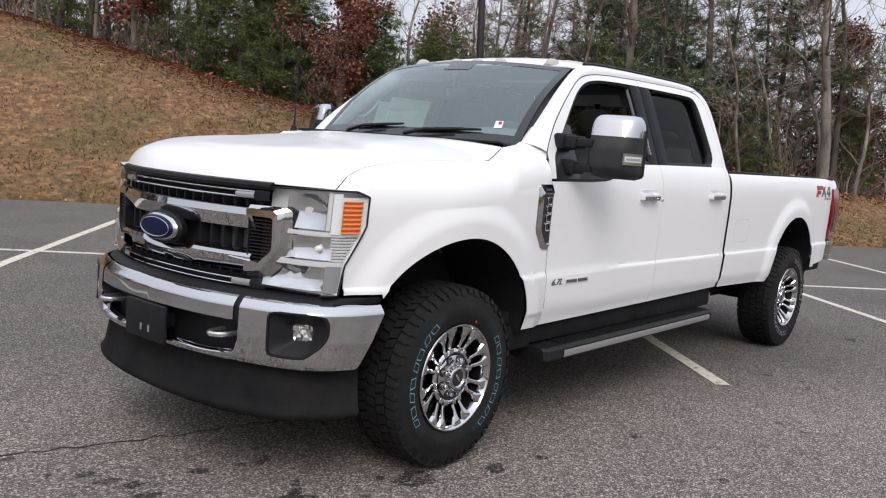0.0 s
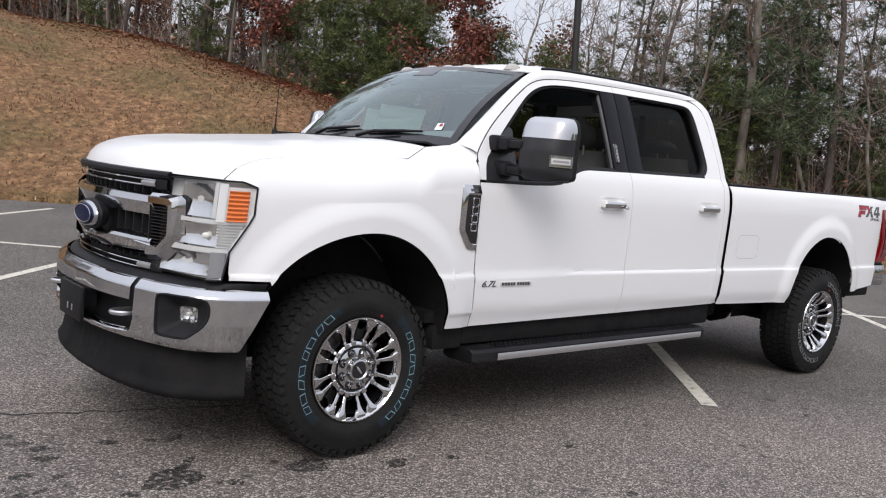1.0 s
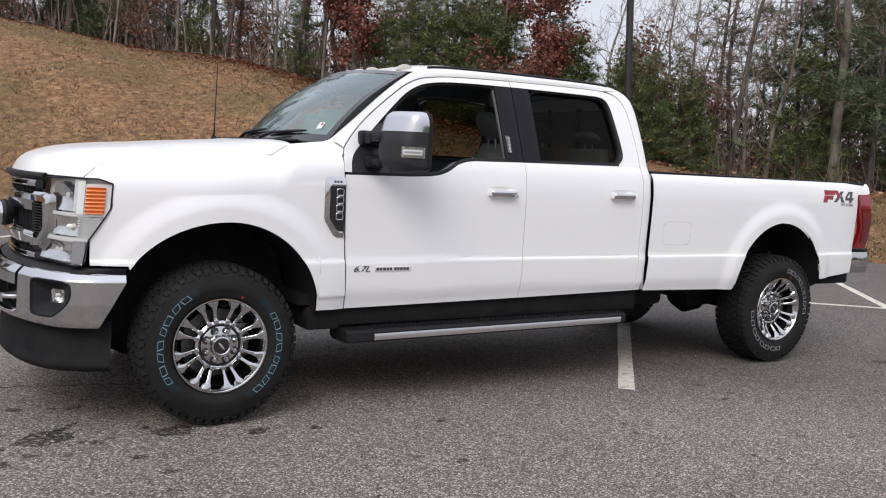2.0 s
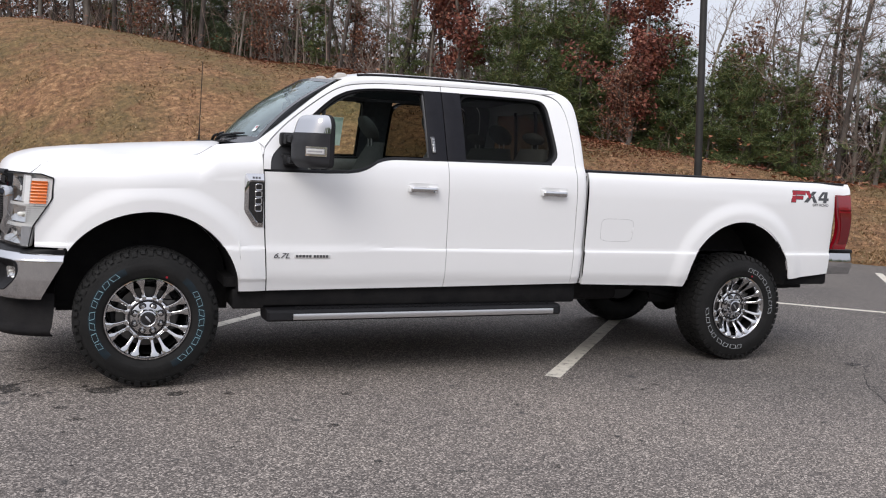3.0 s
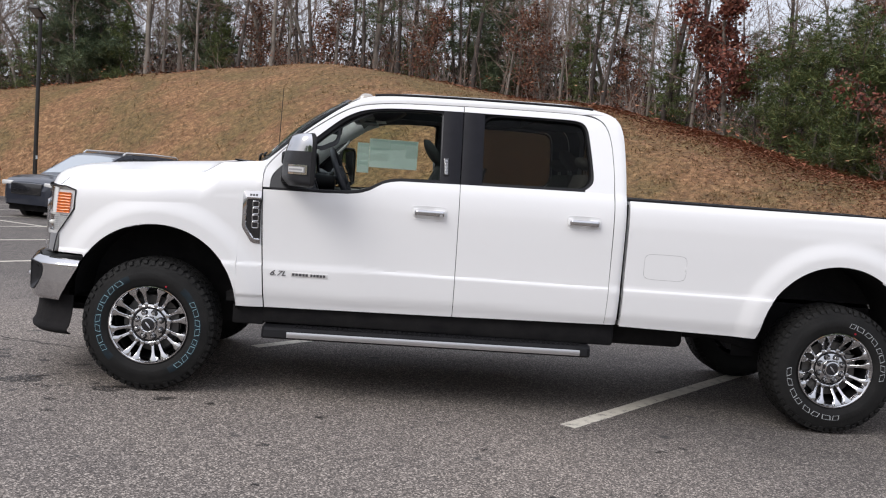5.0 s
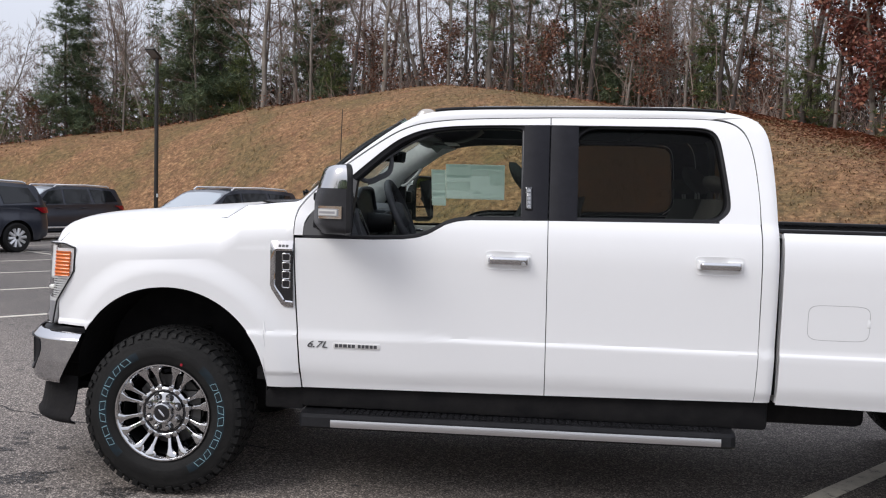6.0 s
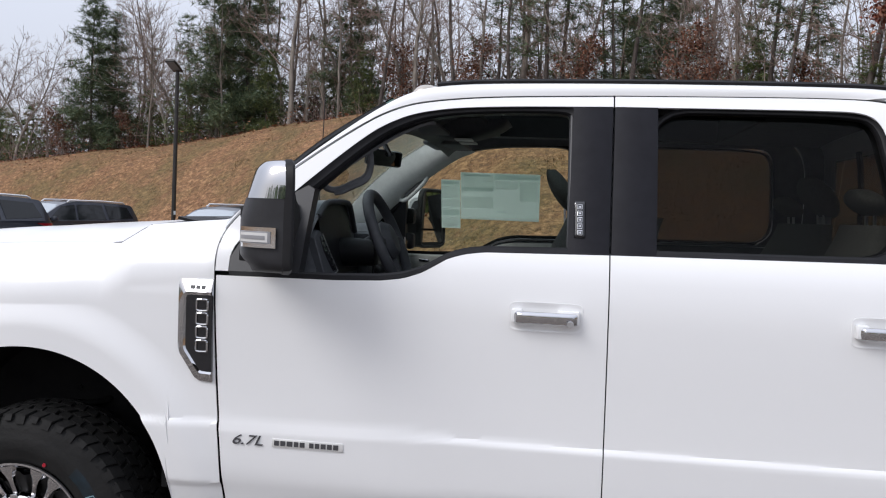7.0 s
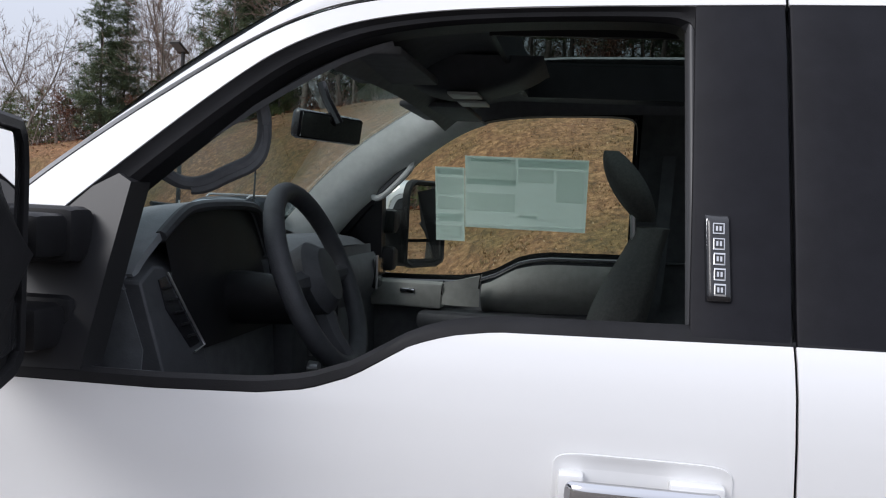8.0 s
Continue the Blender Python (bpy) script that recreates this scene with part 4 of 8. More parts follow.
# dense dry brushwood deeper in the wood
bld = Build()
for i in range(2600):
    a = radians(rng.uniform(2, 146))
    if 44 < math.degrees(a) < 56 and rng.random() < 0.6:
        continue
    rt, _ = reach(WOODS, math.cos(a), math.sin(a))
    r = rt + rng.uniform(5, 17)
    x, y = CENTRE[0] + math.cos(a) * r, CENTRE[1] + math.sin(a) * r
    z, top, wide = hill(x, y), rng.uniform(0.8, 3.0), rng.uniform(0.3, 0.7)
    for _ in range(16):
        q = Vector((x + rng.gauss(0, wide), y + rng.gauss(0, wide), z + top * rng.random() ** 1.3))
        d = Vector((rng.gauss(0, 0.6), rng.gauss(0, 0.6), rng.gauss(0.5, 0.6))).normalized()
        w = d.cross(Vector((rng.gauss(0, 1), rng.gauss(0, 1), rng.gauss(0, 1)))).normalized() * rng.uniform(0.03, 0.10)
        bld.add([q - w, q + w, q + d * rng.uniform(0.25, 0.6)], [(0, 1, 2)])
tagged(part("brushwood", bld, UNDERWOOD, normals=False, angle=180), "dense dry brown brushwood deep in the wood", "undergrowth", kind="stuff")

# unseen woods, added far behind the view to shape horizon light and reflections
bld = Build()
for i in range(420):
    a = radians(rng.uniform(150, 358))
    r = rng.uniform(80, 125)
    x, y = CENTRE[0] + math.cos(a) * r, CENTRE[1] + math.sin(a) * r
    h, w = rng.uniform(4, 9), rng.uniform(1.8, 3.4)
    for k in range(46):
        f = rng.random()
        q = w * (1.1 - f)
        t = rng.uniform(0, 6.28)
        px, py, pz = x + q * math.cos(t) * rng.random(), y + q * math.sin(t) * rng.random(), f * h
        s = rng.uniform(0.5, 1.1)
        bld.add([(px - s, py, pz), (px, py + s, pz - s * 0.4), (px + s, py, pz), (px, py - s, pz + s * 0.8)], [(0, 1, 2), (0, 2, 3)])
tagged(part("unseen_far_woods", bld, PINEGREEN, normals=False, angle=180), "unseen dark green woods added behind the view to shape light and reflections", "woods", kind="stuff")

# ==== pickup truck ====
# local frame: x runs back from the front axle, y is across, z up; the near (driver's) side is -y
truck = thing("pickup_truck", "white crew-cab heavy-duty pickup truck with chrome grille and bumpers, windows down", "pickup truck", at=(0, 0.015, 0))

SIDE = table([(0.50, 0.895), (0.58, 0.911), (0.648, 0.929), (0.662, 0.942), (0.74, 0.950), (0.850, 0.9580), (0.857, 0.9558), (0.866, 0.9475), (1.0, 0.952), (1.15, 0.958), (1.27, 0.960), (1.34, 0.954), (1.40, 0.942), (1.44, 0.925), (1.47, 0.905),
              (1.525, 0.886), (1.60, 0.859), (1.72, 0.812), (1.85, 0.760), (1.93, 0.724), (1.97, 0.698), (2.01, 0.665)])
arch_front_z = lambda x: 0.56 + 0.509 * math.sqrt(max(0.0, 1 - ((x - 0.02) / (0.555 if x < 0.02 else 0.508)) ** 2))
arch_rear_z = lambda x: 0.60 + 0.51 * math.sqrt(max(0.0, 1 - ((x - 4.43) / 0.505) ** 2))


def flare(x, z):
    """How far the body swells round the wheel openings."""
    out = 0.0
    for cx, cz, rx, rz in ((0.02, 0.56, 0.53, 0.52), (4.43, 0.60, 0.505, 0.51)):
        rho = math.hypot((x - cx) / rx, (z - cz) / rz) if z > cz else abs(x - cx) / rx
        out += 0.026 * (1 - smoothstep(1.10, 1.34, rho)) * smoothstep(0.45, 0.8, z + 0.15)
    return out


def half_width(x, z):
    """Half the body's width; the nose narrows towards the lamps."""
    w = SIDE(z) + (flare(x, z) if z < 1.3 else 0.0)
    if x < 0.1:
        w -= 0.115 * smoothstep(0.1, -0.66, x) ** 1.5
    return w


def ypt(x, z, out=0.0):
    return (x, -(half_width(x, z) + out), z)


def both(name, built, mat, parent=None, label="", **k):
    """The same piece on both sides; the near one is returned."""
    near = part(name, built, mat, parent or truck, label, **k)
    part(name, built.flip(), mat, parent or truck, label, **k)
    return near


# -- front fender: from the lamp to the door, up to the bonnet's shut line
FTOP = [(-0.66, 0.785, 1.262), (-0.60, 0.783, 1.320), (-0.52, 0.785, 1.358), (-0.30, 0.797, 1.390), (0.0, 0.818, 1.408), (0.273, 0.838, 1.420), (0.377, 0.833, 1.486), (0.52, 0.795, 1.503), (0.62, 0.765, 1.513), (0.665, 0.75, 1.54)]
ftop_y = soft_table([(a, b) for a, b, c in FTOP], 0.05)
ftop_hard, ftop_soft = table([(a, c) for a, b, c in FTOP]), soft_table([(a, c) for a, b, c in FTOP], 0.07)
ftop_z = lambda x: ftop_hard(x) + (ftop_soft(x) - ftop_hard(x)) * smoothstep(-0.62, -0.50, x) * smoothstep(0.24, 0.14, x)


def fender_low(x):
    if x < -0.46:
        return 0.838
    if x > 0.522:
        return 0.583
    return max(arch_front_z(x), 0.583)


def lamp_edge(z):
    """Where the fender ends against the head lamp."""
    return table([(0.80, -0.636), (0.96, -0.636), (1.125, -0.534), (1.235, -0.535), (1.60, -0.535)])(z)


def fender(u, v):
    x = -0.64 + 1.293 * u
    lo, hi = fender_low(x), ftop_z(x)
    z = lo + (hi - lo) * v
    if u == 0 or x < lamp_edge(z):
        x = max(x, lamp_edge(z))
    door = table([(0.58, 0.697), (1.0, 0.669), (1.257, 0.657), (1.46, 0.651), (1.60, 0.66)])(z)
    x = x + (door - 0.653) * smoothstep(0.5, 0.653, x)
    y = half_width(x, z)
    yt, zb = ftop_y(x), hi - 0.20
    if z > zb:
        k = (z - zb) / (hi - zb)
        yb = half_width(x, zb)
        y = yb + (yt - yb) * k ** 2.6
    return (x, -y, z)


both("front_fender", Build().grid(fender, 170, 84), WHITE, thick=0.004)

# -- bonnet
rise_hard = table([(0, 1.268), (0.012, 1.299), (0.035, 1.330), (0.08, 1.364), (0.15, 1.391), (0.25, 1.414), (0.42, 1.436), (0.75, 1.472), (1.15, 1.506), (1.32, 1.518)])
rise_soft = soft_table([(-0.2, 1.20), (0, 1.268), (0.035, 1.330), (0.08, 1.364), (0.15, 1.391), (0.25, 1.414), (0.42, 1.436), (0.75, 1.472), (1.15, 1.506), (1.32, 1.518), (1.6, 1.54)], 0.09)
hood_rise = lambda d: rise_hard(d) + (rise_soft(d) - rise_hard(d)) * smoothstep(0.05, 0.15, d)


def hood(u, v):
    s = 2 * v - 1
    a = abs(s)
    xf = -0.885 + 0.225 * a ** 2.6
    xr = 0.435 - 0.055 * a ** 6
    x = xf + (xr - xf) * u
    ye = ftop_y(x) - 0.003
    zc = hood_rise(x - xf) - 0.006 * (1 - smoothstep(0.25, 0.55, a)) * smoothstep(0.1, 0.4, x - xf)
    ze = ftop_z(x) + 0.001
    y = s * ye
    z = zc + (ze - zc) * a ** (12 - 9 * smoothstep(-0.72, -0.20, x)) if ze < zc else zc
    if u == 0:
        z = 1.266
    return (x, y, z)


part("bonnet", Build().grid(hood, 56, 56), WHITE, truck, thick=0.004, angle=75)
SEAM = [hood(k / 40, 0.0) for k in range(41)]
seam = Build().tube([(x, y - (0.0035 if x > 0.24 else 0.002), z - 0.0010) for x, y, z in SEAM], [0.003 if x < -0.60 or x > 0.24 else 0.0006 for x, y, z in SEAM], 5)
for flipped in (False, True):
    part("bonnet_seam", seam.flip() if flipped else seam, BLACK, truck, "dark shut line along the bonnet")
part("bonnet_liner", Build().box(-0.58, 0.40, -0.66, 0.66, 1.18, 1.22), UNDER, truck)

both("cowl_corner", Build().strip([(0.45, -0.79, 1.480), (0.55, -0.770, 1.495), (0.66, -0.740, 1.530), (0.76, -0.730, 1.61)], [ypt(0.58, 1.40, -0.016), ypt(0.66, 1.44, -0.016), ypt(0.70, 1.50, -0.016), ypt(0.80, 1.61, -0.016)], 12, 4), WHITE, normals=False)

# -- doors
belt = table([(0.60, 1.337), (1.05, 1.341), (1.20, 1.347), (1.27, 1.357), (1.33, 1.378), (1.41, 1.425), (1.46, 1.440), (1.52, 1.448), (1.92, 1.457), (2.67, 1.468), (3.0, 1.468)])
front_edge = table([(0.55, 0.705), (1.0, 0.675), (1.257, 0.663), (1.46, 0.657)])
mid_edge = table([(0.55, 1.915), (1.0, 1.911), (1.46, 1.905)])
rear_edge = table([(0.55, 2.903), (0.9, 2.910), (1.4, 2.905), (1.47, 2.903)])
sill = table([(0.66, 0.583), (1.915, 0.603), (3.0, 0.624)])


ROWS_Z = [0.0, 0.02, 0.05, 0.09, 0.14, 0.19, 0.235, 0.262, 0.277, 0.285, 0.293, 0.301, 0.309, 0.32, 0.34, 0.37, 0.41, 0.46, 0.51, 0.56, 0.61, 0.66, 0.71, 0.75, 0.79, 0.83, 0.865, 0.90, 0.93, 0.955, 0.975, 0.99, 1.0]


def skin(e0, e1):
    def fn(u, v):
        v = ROWS_Z[round(v * 32)]
        z = 0.6 + 0.85 * v
        x = e0(z) + (e1(z) - e0(z)) * u
        lo, hi = sill(x), belt(x)
        z = lo + (hi - lo) * v
        x = e0(z) + (e1(z) - e0(z)) * u
        return ypt(x, z)
    return fn


GAP = 0.0020
door_front = both("front_door", Build().grid(skin(lambda z: front_edge(z) + GAP, lambda z: mid_edge(z) - GAP), 60, 32), WHITE, thick=0.006)
door_rear = both("rear_door", Build().grid(skin(lambda z: mid_edge(z) + GAP, lambda z: rear_edge(z) + 0.0005), 40, 32), WHITE, thick=0.006)


def lift(poly, out=0.0):
    return [ypt(x, z, out) for x, z in poly]


# door frames round the windows
F_OUT = smooth_poly([(0.657, 1.352), (0.657, 1.458), (0.690, 1.516), (0.812, 1.650), (1.086, 1.857), (1.200, 1.915), (1.301, 1.938), (1.495, 1.958), (1.903, 1.970)], 70, 3)
F_IN = smooth_poly([(0.700, 1.352), (0.702, 1.42), (0.735, 1.470), (0.887, 1.625), (1.094, 1.815), (1.180, 1.868), (1.275, 1.903), (1.456, 1.925), (1.903, 1.934)], 70, 3)
R_OUT = smooth_poly([(1.908, 1.970), (2.55, 1.980), (2.76, 1.972), (2.845, 1.925), (2.885, 1.82), (2.905, 1.60), (2.905, 1.468)], 70, 3)
R_IN = smooth_poly([(1.908, 1.934), (2.55, 1.938), (2.68, 1.935), (2.728, 1.895), (2.745, 1.80), (2.775, 1.56), (2.762, 1.515), (2.700, 1.468)], 70, 3)
part("door_frame", Build().strip(lift(F_OUT), lift(F_IN), 70, 3), WHITE, door_front, thick=0.006)
part("door_frame", Build().strip(lift(R_OUT), lift(R_IN), 70, 3), WHITE, door_rear, thick=0.006)
far_front = [o for o in truck.children if o.name.startswith("front_door") and o is not door_front][0]
far_rear = [o for o in truck.children if o.name.startswith("rear_door") and o is not door_rear][0]
part("door_frame", Build().strip(lift(F_OUT), lift(F_IN), 70, 3).flip(), WHITE, far_front, thick=0.006)
part("door_frame", Build().strip(lift(R_OUT), lift(R_IN), 70, 3).flip(), WHITE, far_rear, thick=0.006)

gap_f, gap_r = Build().tube(lift(F_OUT[4:], 0.0010), 0.0026, 5), Build().tube(lift(R_OUT[1:], 0.0005), 0.0020, 5)
for b, near, far in ((gap_f, door_front, far_front), (gap_r, door_rear, far_rear)):
    part("door_shut_line", b, BLACK, near, "dark shut line round the door frame")
    part("door_shut_line", b.flip(), BLACK, far, "dark shut line round the door frame")

# black window trim: a seal band inside each frame, the belt strip and the middle pillar
F_GLASS = smooth_poly([(0.735, 1.372), (0.80, 1.47), (0.925, 1.612), (1.125, 1.797), (1.21, 1.850), (1.30, 1.884), (1.456, 1.905), (1.75, 1.912), (1.772, 1.892), (1.775, 1.80)], 70, 2)
F_SEAL = smooth_poly([(0.702, 1.356), (0.735, 1.470), (0.887, 1.625), (1.094, 1.815), (1.180, 1.868), (1.275, 1.903), (1.456, 1.925), (1.765, 1.932), (1.80, 1.932), (1.80, 1.80)], 70, 2)
R_SEAL = smooth_poly([(2.02, 1.46), (2.02, 1.70), (2.02, 1.934), (2.30, 1.936), (2.68, 1.935), (2.728, 1.895), (2.745, 1.80), (2.775, 1.56), (2.762, 1.515), (2.700, 1.468), (2.3, 1.462)], 80, 2)
R_GLASS = smooth_poly([(2.036, 1.473), (2.036, 1.70), (2.036, 1.917), (2.30, 1.919), (2.665, 1.918), (2.710, 1.886), (2.727, 1.79), (2.755, 1.57), (2.743, 1.522), (2.688, 1.481), (2.3, 1.474)], 80, 2)


def seal(outer, inner):
    b = Build()
    b.strip(lift(outer, 0.001), lift(inner, -0.022), len(outer) - 1, 3, lambda p, q, v: tuple(np.array(p) * (1 - v) + np.array(q) * v + np.array([0, 0.010 * math.sin(v * 9), 0])))
    b.strip(lift(inner, -0.022), lift(inner, -0.085), len(outer) - 1, 2)
    return b


for b, near, far in ((seal(F_SEAL, F_GLASS), door_front, far_front), (seal(R_SEAL, R_GLASS), door_rear, far_rear)):
    part("window_seal", b, BLACK, near, "black rubber window seal")
    part("window_seal", b.flip(), BLACK, far, "black rubber window seal")


def belt_strip(x0, x1, lo, hi, out):
    def fn(u, v):
        x = x0 + (x1 - x0) * u
        z = belt(x) + lo + (hi - lo) * v
        return ypt(x, z, out if 0 < v < 1 else -0.002)
    return Build().grid(fn, 50, 4)


strip_f, strip_r = belt_strip(0.705, 1.902, -0.004, 0.022, 0.004), belt_strip(1.909, 2.715, -0.004, 0.020, 0.004)
for b, near, far in ((strip_f, door_front, far_front), (strip_r, door_rear, far_rear)):
    part("belt_moulding", b, BLACK, near, "black belt moulding")
    part("belt_moulding", b.flip(), BLACK, far, "black belt moulding")


def pillar(x0, x1, out):
    def fn(u, v):
        z = 1.458 + 0.482 * v
        e = (0.0, 0.0, 0.025, 0.5, 0.975, 1.0, 1.0)[round(u * 6)]
        return ypt(x0 + (x1 - x0) * e, z, (-0.012, 0.001, 0.003, 0.003, 0.003, 0.001, -0.012)[round(u * 6)])
    return Build().grid(fn, 6, 10)


for b, near, far in ((pillar(1.775, 1.902, 0.003), door_front, far_front), (pillar(1.909, 2.045, 0.003), door_rear, far_rear)):
    part("pillar_applique", b, PILLARBLACK, near, "matt black pillar cover")
    part("pillar_applique", b.flip(), PILLARBLACK, far, "matt black pillar cover")

# satin channel in which the front window slides, along the middle pillar
chan = Build().grid(lambda u, v: ypt(1.764 + 0.018 * u - 0.010 * v + 0.008, 1.468 + 0.445 * v, (-0.030, -0.014, -0.012, -0.014, -0.018)[round(u * 4)]), 4, 12)
for b, d in ((chan, door_front), (chan.flip(), far_front)):
    part("window_channel", b, CHANNEL, d, "satin grey window channel", angle=60)

# black triangle behind the mirror
TRI = [(0.70, 1.352), (0.935, 1.357), (0.94, 1.50), (0.948, 1.628), (0.925, 1.640), (0.887, 1.618), (0.80, 1.528), (0.735, 1.465), (0.704, 1.40)]
for flipped, d in ((False, door_front), (True, far_front)):
    b = Build().prism(TRI, lambda a, c, dd: ypt(a, c, 0.004 - dd), 0.06)
    part("mirror_sail", b.flip() if flipped else b, SAIL, d, "black mirror mounting triangle")

# side windows of the far side, and the stickers on the glass
def pane(poly, out):
    b = Build()
    pts = lift(poly, out)
    return b.add(pts, [tuple(range(len(pts)))])


low_f = [(1.775, 1.46), (1.46, 1.45), (1.40, 1.425), (1.30, 1.372), (1.2, 1.36)]
part("window_pane", pane([tuple(p) for p in F_GLASS] + low_f, -0.04).flip(), SIDEGLASS, far_front, "clear side window glass").visible_shadow = False
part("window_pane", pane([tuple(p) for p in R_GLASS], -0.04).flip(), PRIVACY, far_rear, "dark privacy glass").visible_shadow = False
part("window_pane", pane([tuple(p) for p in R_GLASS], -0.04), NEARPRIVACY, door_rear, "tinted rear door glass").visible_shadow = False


def on_far_glass(x0, x1, z0, z1, out):
    return [(x, half_width(x, z) - 0.045 + out, z) for x, z in ((x0, z0), (x1, z0), (x1, z1), (x0, z1))]


def sheet(x0, x1, z0, z1, out, mat, name, parent, label=""):
    b = Build().add(on_far_glass(x0, x1, z0, z1, out - 0.001) + on_far_glass(x0, x1, z0, z1, out), [(0, 1, 2, 3), (7, 6, 5, 4), (0, 4, 5, 1), (1, 5, 6, 2), (2, 6, 7, 3), (3, 7, 4, 0)])
    return part(name, b, mat, parent, label)


# -- front pillars, roof rails and cab corners
RAIL = smooth_poly([(0.640, -0.765, 1.520), (0.80, -0.742, 1.652), (1.00, -0.712, 1.825), (1.157, -0.690, 1.938), (1.235, -0.683, 1.974), (1.32, -0.677, 1.996), (1.50, -0.672, 2.009), (2.0, -0.670, 2.018), (2.62, -0.668, 2.020), (2.80, -0.666, 2.012), (2.90, -0.666, 1.985)], 90, 3)
DOORLINE = np.concatenate([lift(F_OUT[6:]), lift(R_OUT[2:40])])
both("roof_side_rail", Build().strip([tuple(p) for p in RAIL], [tuple(p) for p in DOORLINE + np.array([-0.003, 0.0, 0.005])], 100, 5, lambda p, q, v: tuple(np.array(p) * (1 - v) + np.array(q) * v + np.array([0, -0.010, 0.006]) * math.sin(v * math.pi))), WHITE, thick=0.006)
CORNER_IN = smooth_poly([(2.70, 1.982), (2.775, 1.975), (2.85, 1.930), (2.890, 1.82), (2.909, 1.60), (2.911, 1.40), (2.915, 0.9), (2.908, 0.622)], 70, 3)
CORNER_OUT = smooth_poly([(2.66, 2.022), (2.82, 2.014), (2.92, 1.978), (2.968, 1.90), (2.984, 1.70), (2.988, 1.45), (2.990, 1.0), (2.984, 0.624)], 70, 3)


def corner(p, q, v):
    x, z = p[0] * (1 - v) + q[0] * v, p[2] * (1 - v) + q[2] * v
    return (x, -(half_width(x, min(z, 2.0)) - 0.014 * v ** 5), z)


both("cab_corner", Build().strip(lift(CORNER_IN), lift(CORNER_OUT), 70, 6, corner), WHITE, thick=0.006)


def roof(u, v):
    s = 2 * v - 1
    a = abs(s)
    x0 = 1.215 - 0.115 * (1 - a ** 2)
    x = x0 + (2.93 - x0) * u
    ze = float(np.interp(x, [1.1, 1.235, 1.32, 1.50, 2.0, 2.62, 2.80, 2.93], [1.955, 1.974, 1.996, 2.009, 2.018, 2.020, 2.010, 1.975]))
    crown = 0.048 * smoothstep(1.05, 1.6, x) + 0.012
    if x > 2.7:
        crown *= 1 - 0.6 * smoothstep(2.7, 2.93, x)
    return (x, s * 0.668, ze + crown * (1 - a ** 2.6) - 0.004 * a ** 20)


ROOF_HOLE = (1.44, 2.43, 0.45)


def in_hole(x, y):
    return ROOF_HOLE[0] < x < ROOF_HOLE[1] and abs(y) < ROOF_HOLE[2]


part("roof", Build().grid(roof, 80, 60, skip=lambda u, v: in_hole(*roof(u, v)[:2])), WHITE, truck, thick=0.006)
part("sunroof_glass", Build().grid(lambda u, v: (1.40 + 1.07 * u, 0.48 * (2 * v - 1), 2.052 - 0.03 * (2 * v - 1) ** 2), 12, 8), ROOFGLASS, truck, "dark tinted panoramic sunroof glass", normals=False)
well = Build()
for x0, y0, x1, y1 in ((1.44, -0.45, 2.43, -0.45), (1.44, 0.45, 2.43, 0.45), (1.44, -0.45, 1.44, 0.45), (2.43, -0.45, 2.43, 0.45)):
    well.grid(lambda u, v: (x0 + (x1 - x0) * u, y0 + (y1 - y0) * u, 1.935 + 0.10 * v), 6, 2)
part("sunroof_well", well, BLACK, truck, "black sides of the roof opening", thick=0.012, normals=False)
DITCH = [tuple(p + np.array([0, 0.004, 0.008])) for p in RAIL[31:86]]
both("roof_moulding", Build().tube(DITCH, 0.0105, 6), BLACK, label="thin black roof ditch moulding")
part("rear_spoiler_lamp", Build().box(2.86, 2.95, -0.17, 0.17, 2.005, 2.028, 0.006), GLOSSBLACK, truck, "dark high-mounted brake lamp")

# cab back with its window
back_x = table([(z, x) for x, z in sorted([tuple(p) for p in CORNER_OUT], key=lambda p: p[1])])


def cab_back(u, v):
    z = 0.63 + 1.375 * v
    s = 2 * u - 1
    return (back_x(z) - 0.004 + 0.012 * (1 - s ** 4), s * (half_width(2.95, min(z, 2.0)) - 0.016), z)


part("cab_back", Build().grid(cab_back, 24, 40, skip=lambda u, v: 0.13 < u < 0.87 and 0.62 < v < 0.90), WHITE, truck)
part("rear_window", Build().grid(lambda u, v: tuple(np.array(cab_back(0.125 + 0.75 * u, 0.62 + 0.285 * v)) + np.array([-0.006, 0, 0])), 8, 4), PRIVACY, truck, "dark rear cab window").visible_shadow = False


# -- windscreen, its black border, cowl and wipers
def screen(u, v, out=0.0):
    s = 2 * u - 1
    bot = Vector((0.500 + 0.130 * s ** 2, 0.752 * s, 1.505 + 0.010 * (1 - s * s)))
    top = Vector((1.085 + 0.080 * s ** 2, 0.685 * s, 1.955 + 0.040 * (1 - s * s)))
    p = bot.lerp(top, v)
    p.x -= 0.030 * math.sin(v * math.pi) + out
    p.z += 0.030 * math.sin(v * math.pi) * 0.9 + out * 0.6
    return tuple(p)


wind = part("windscreen", Build().grid(screen, 30, 14), WINDSHIELD, truck, "large tinted windscreen", normals=False)
wind.visible_shadow = False
b = Build()
b.grid(lambda u, v: screen(u, 0.0 + 0.085 * v, 0.002), 30, 2).grid(lambda u, v: screen(u, 0.945 + 0.055 * v, 0.002), 30, 2)
b.grid(lambda u, v: screen(0.030 * u, v, 0.002), 1, 14).grid(lambda u, v: screen(0.970 + 0.030 * u, v, 0.002), 1, 14)
b.grid(lambda u, v: screen(0.43 + 0.14 * u, 0.84 + 0.11 * v, 0.002), 6, 3)
part("screen_border", b, GLOSSBLACK, wind, "black printed glass border", normals=False)
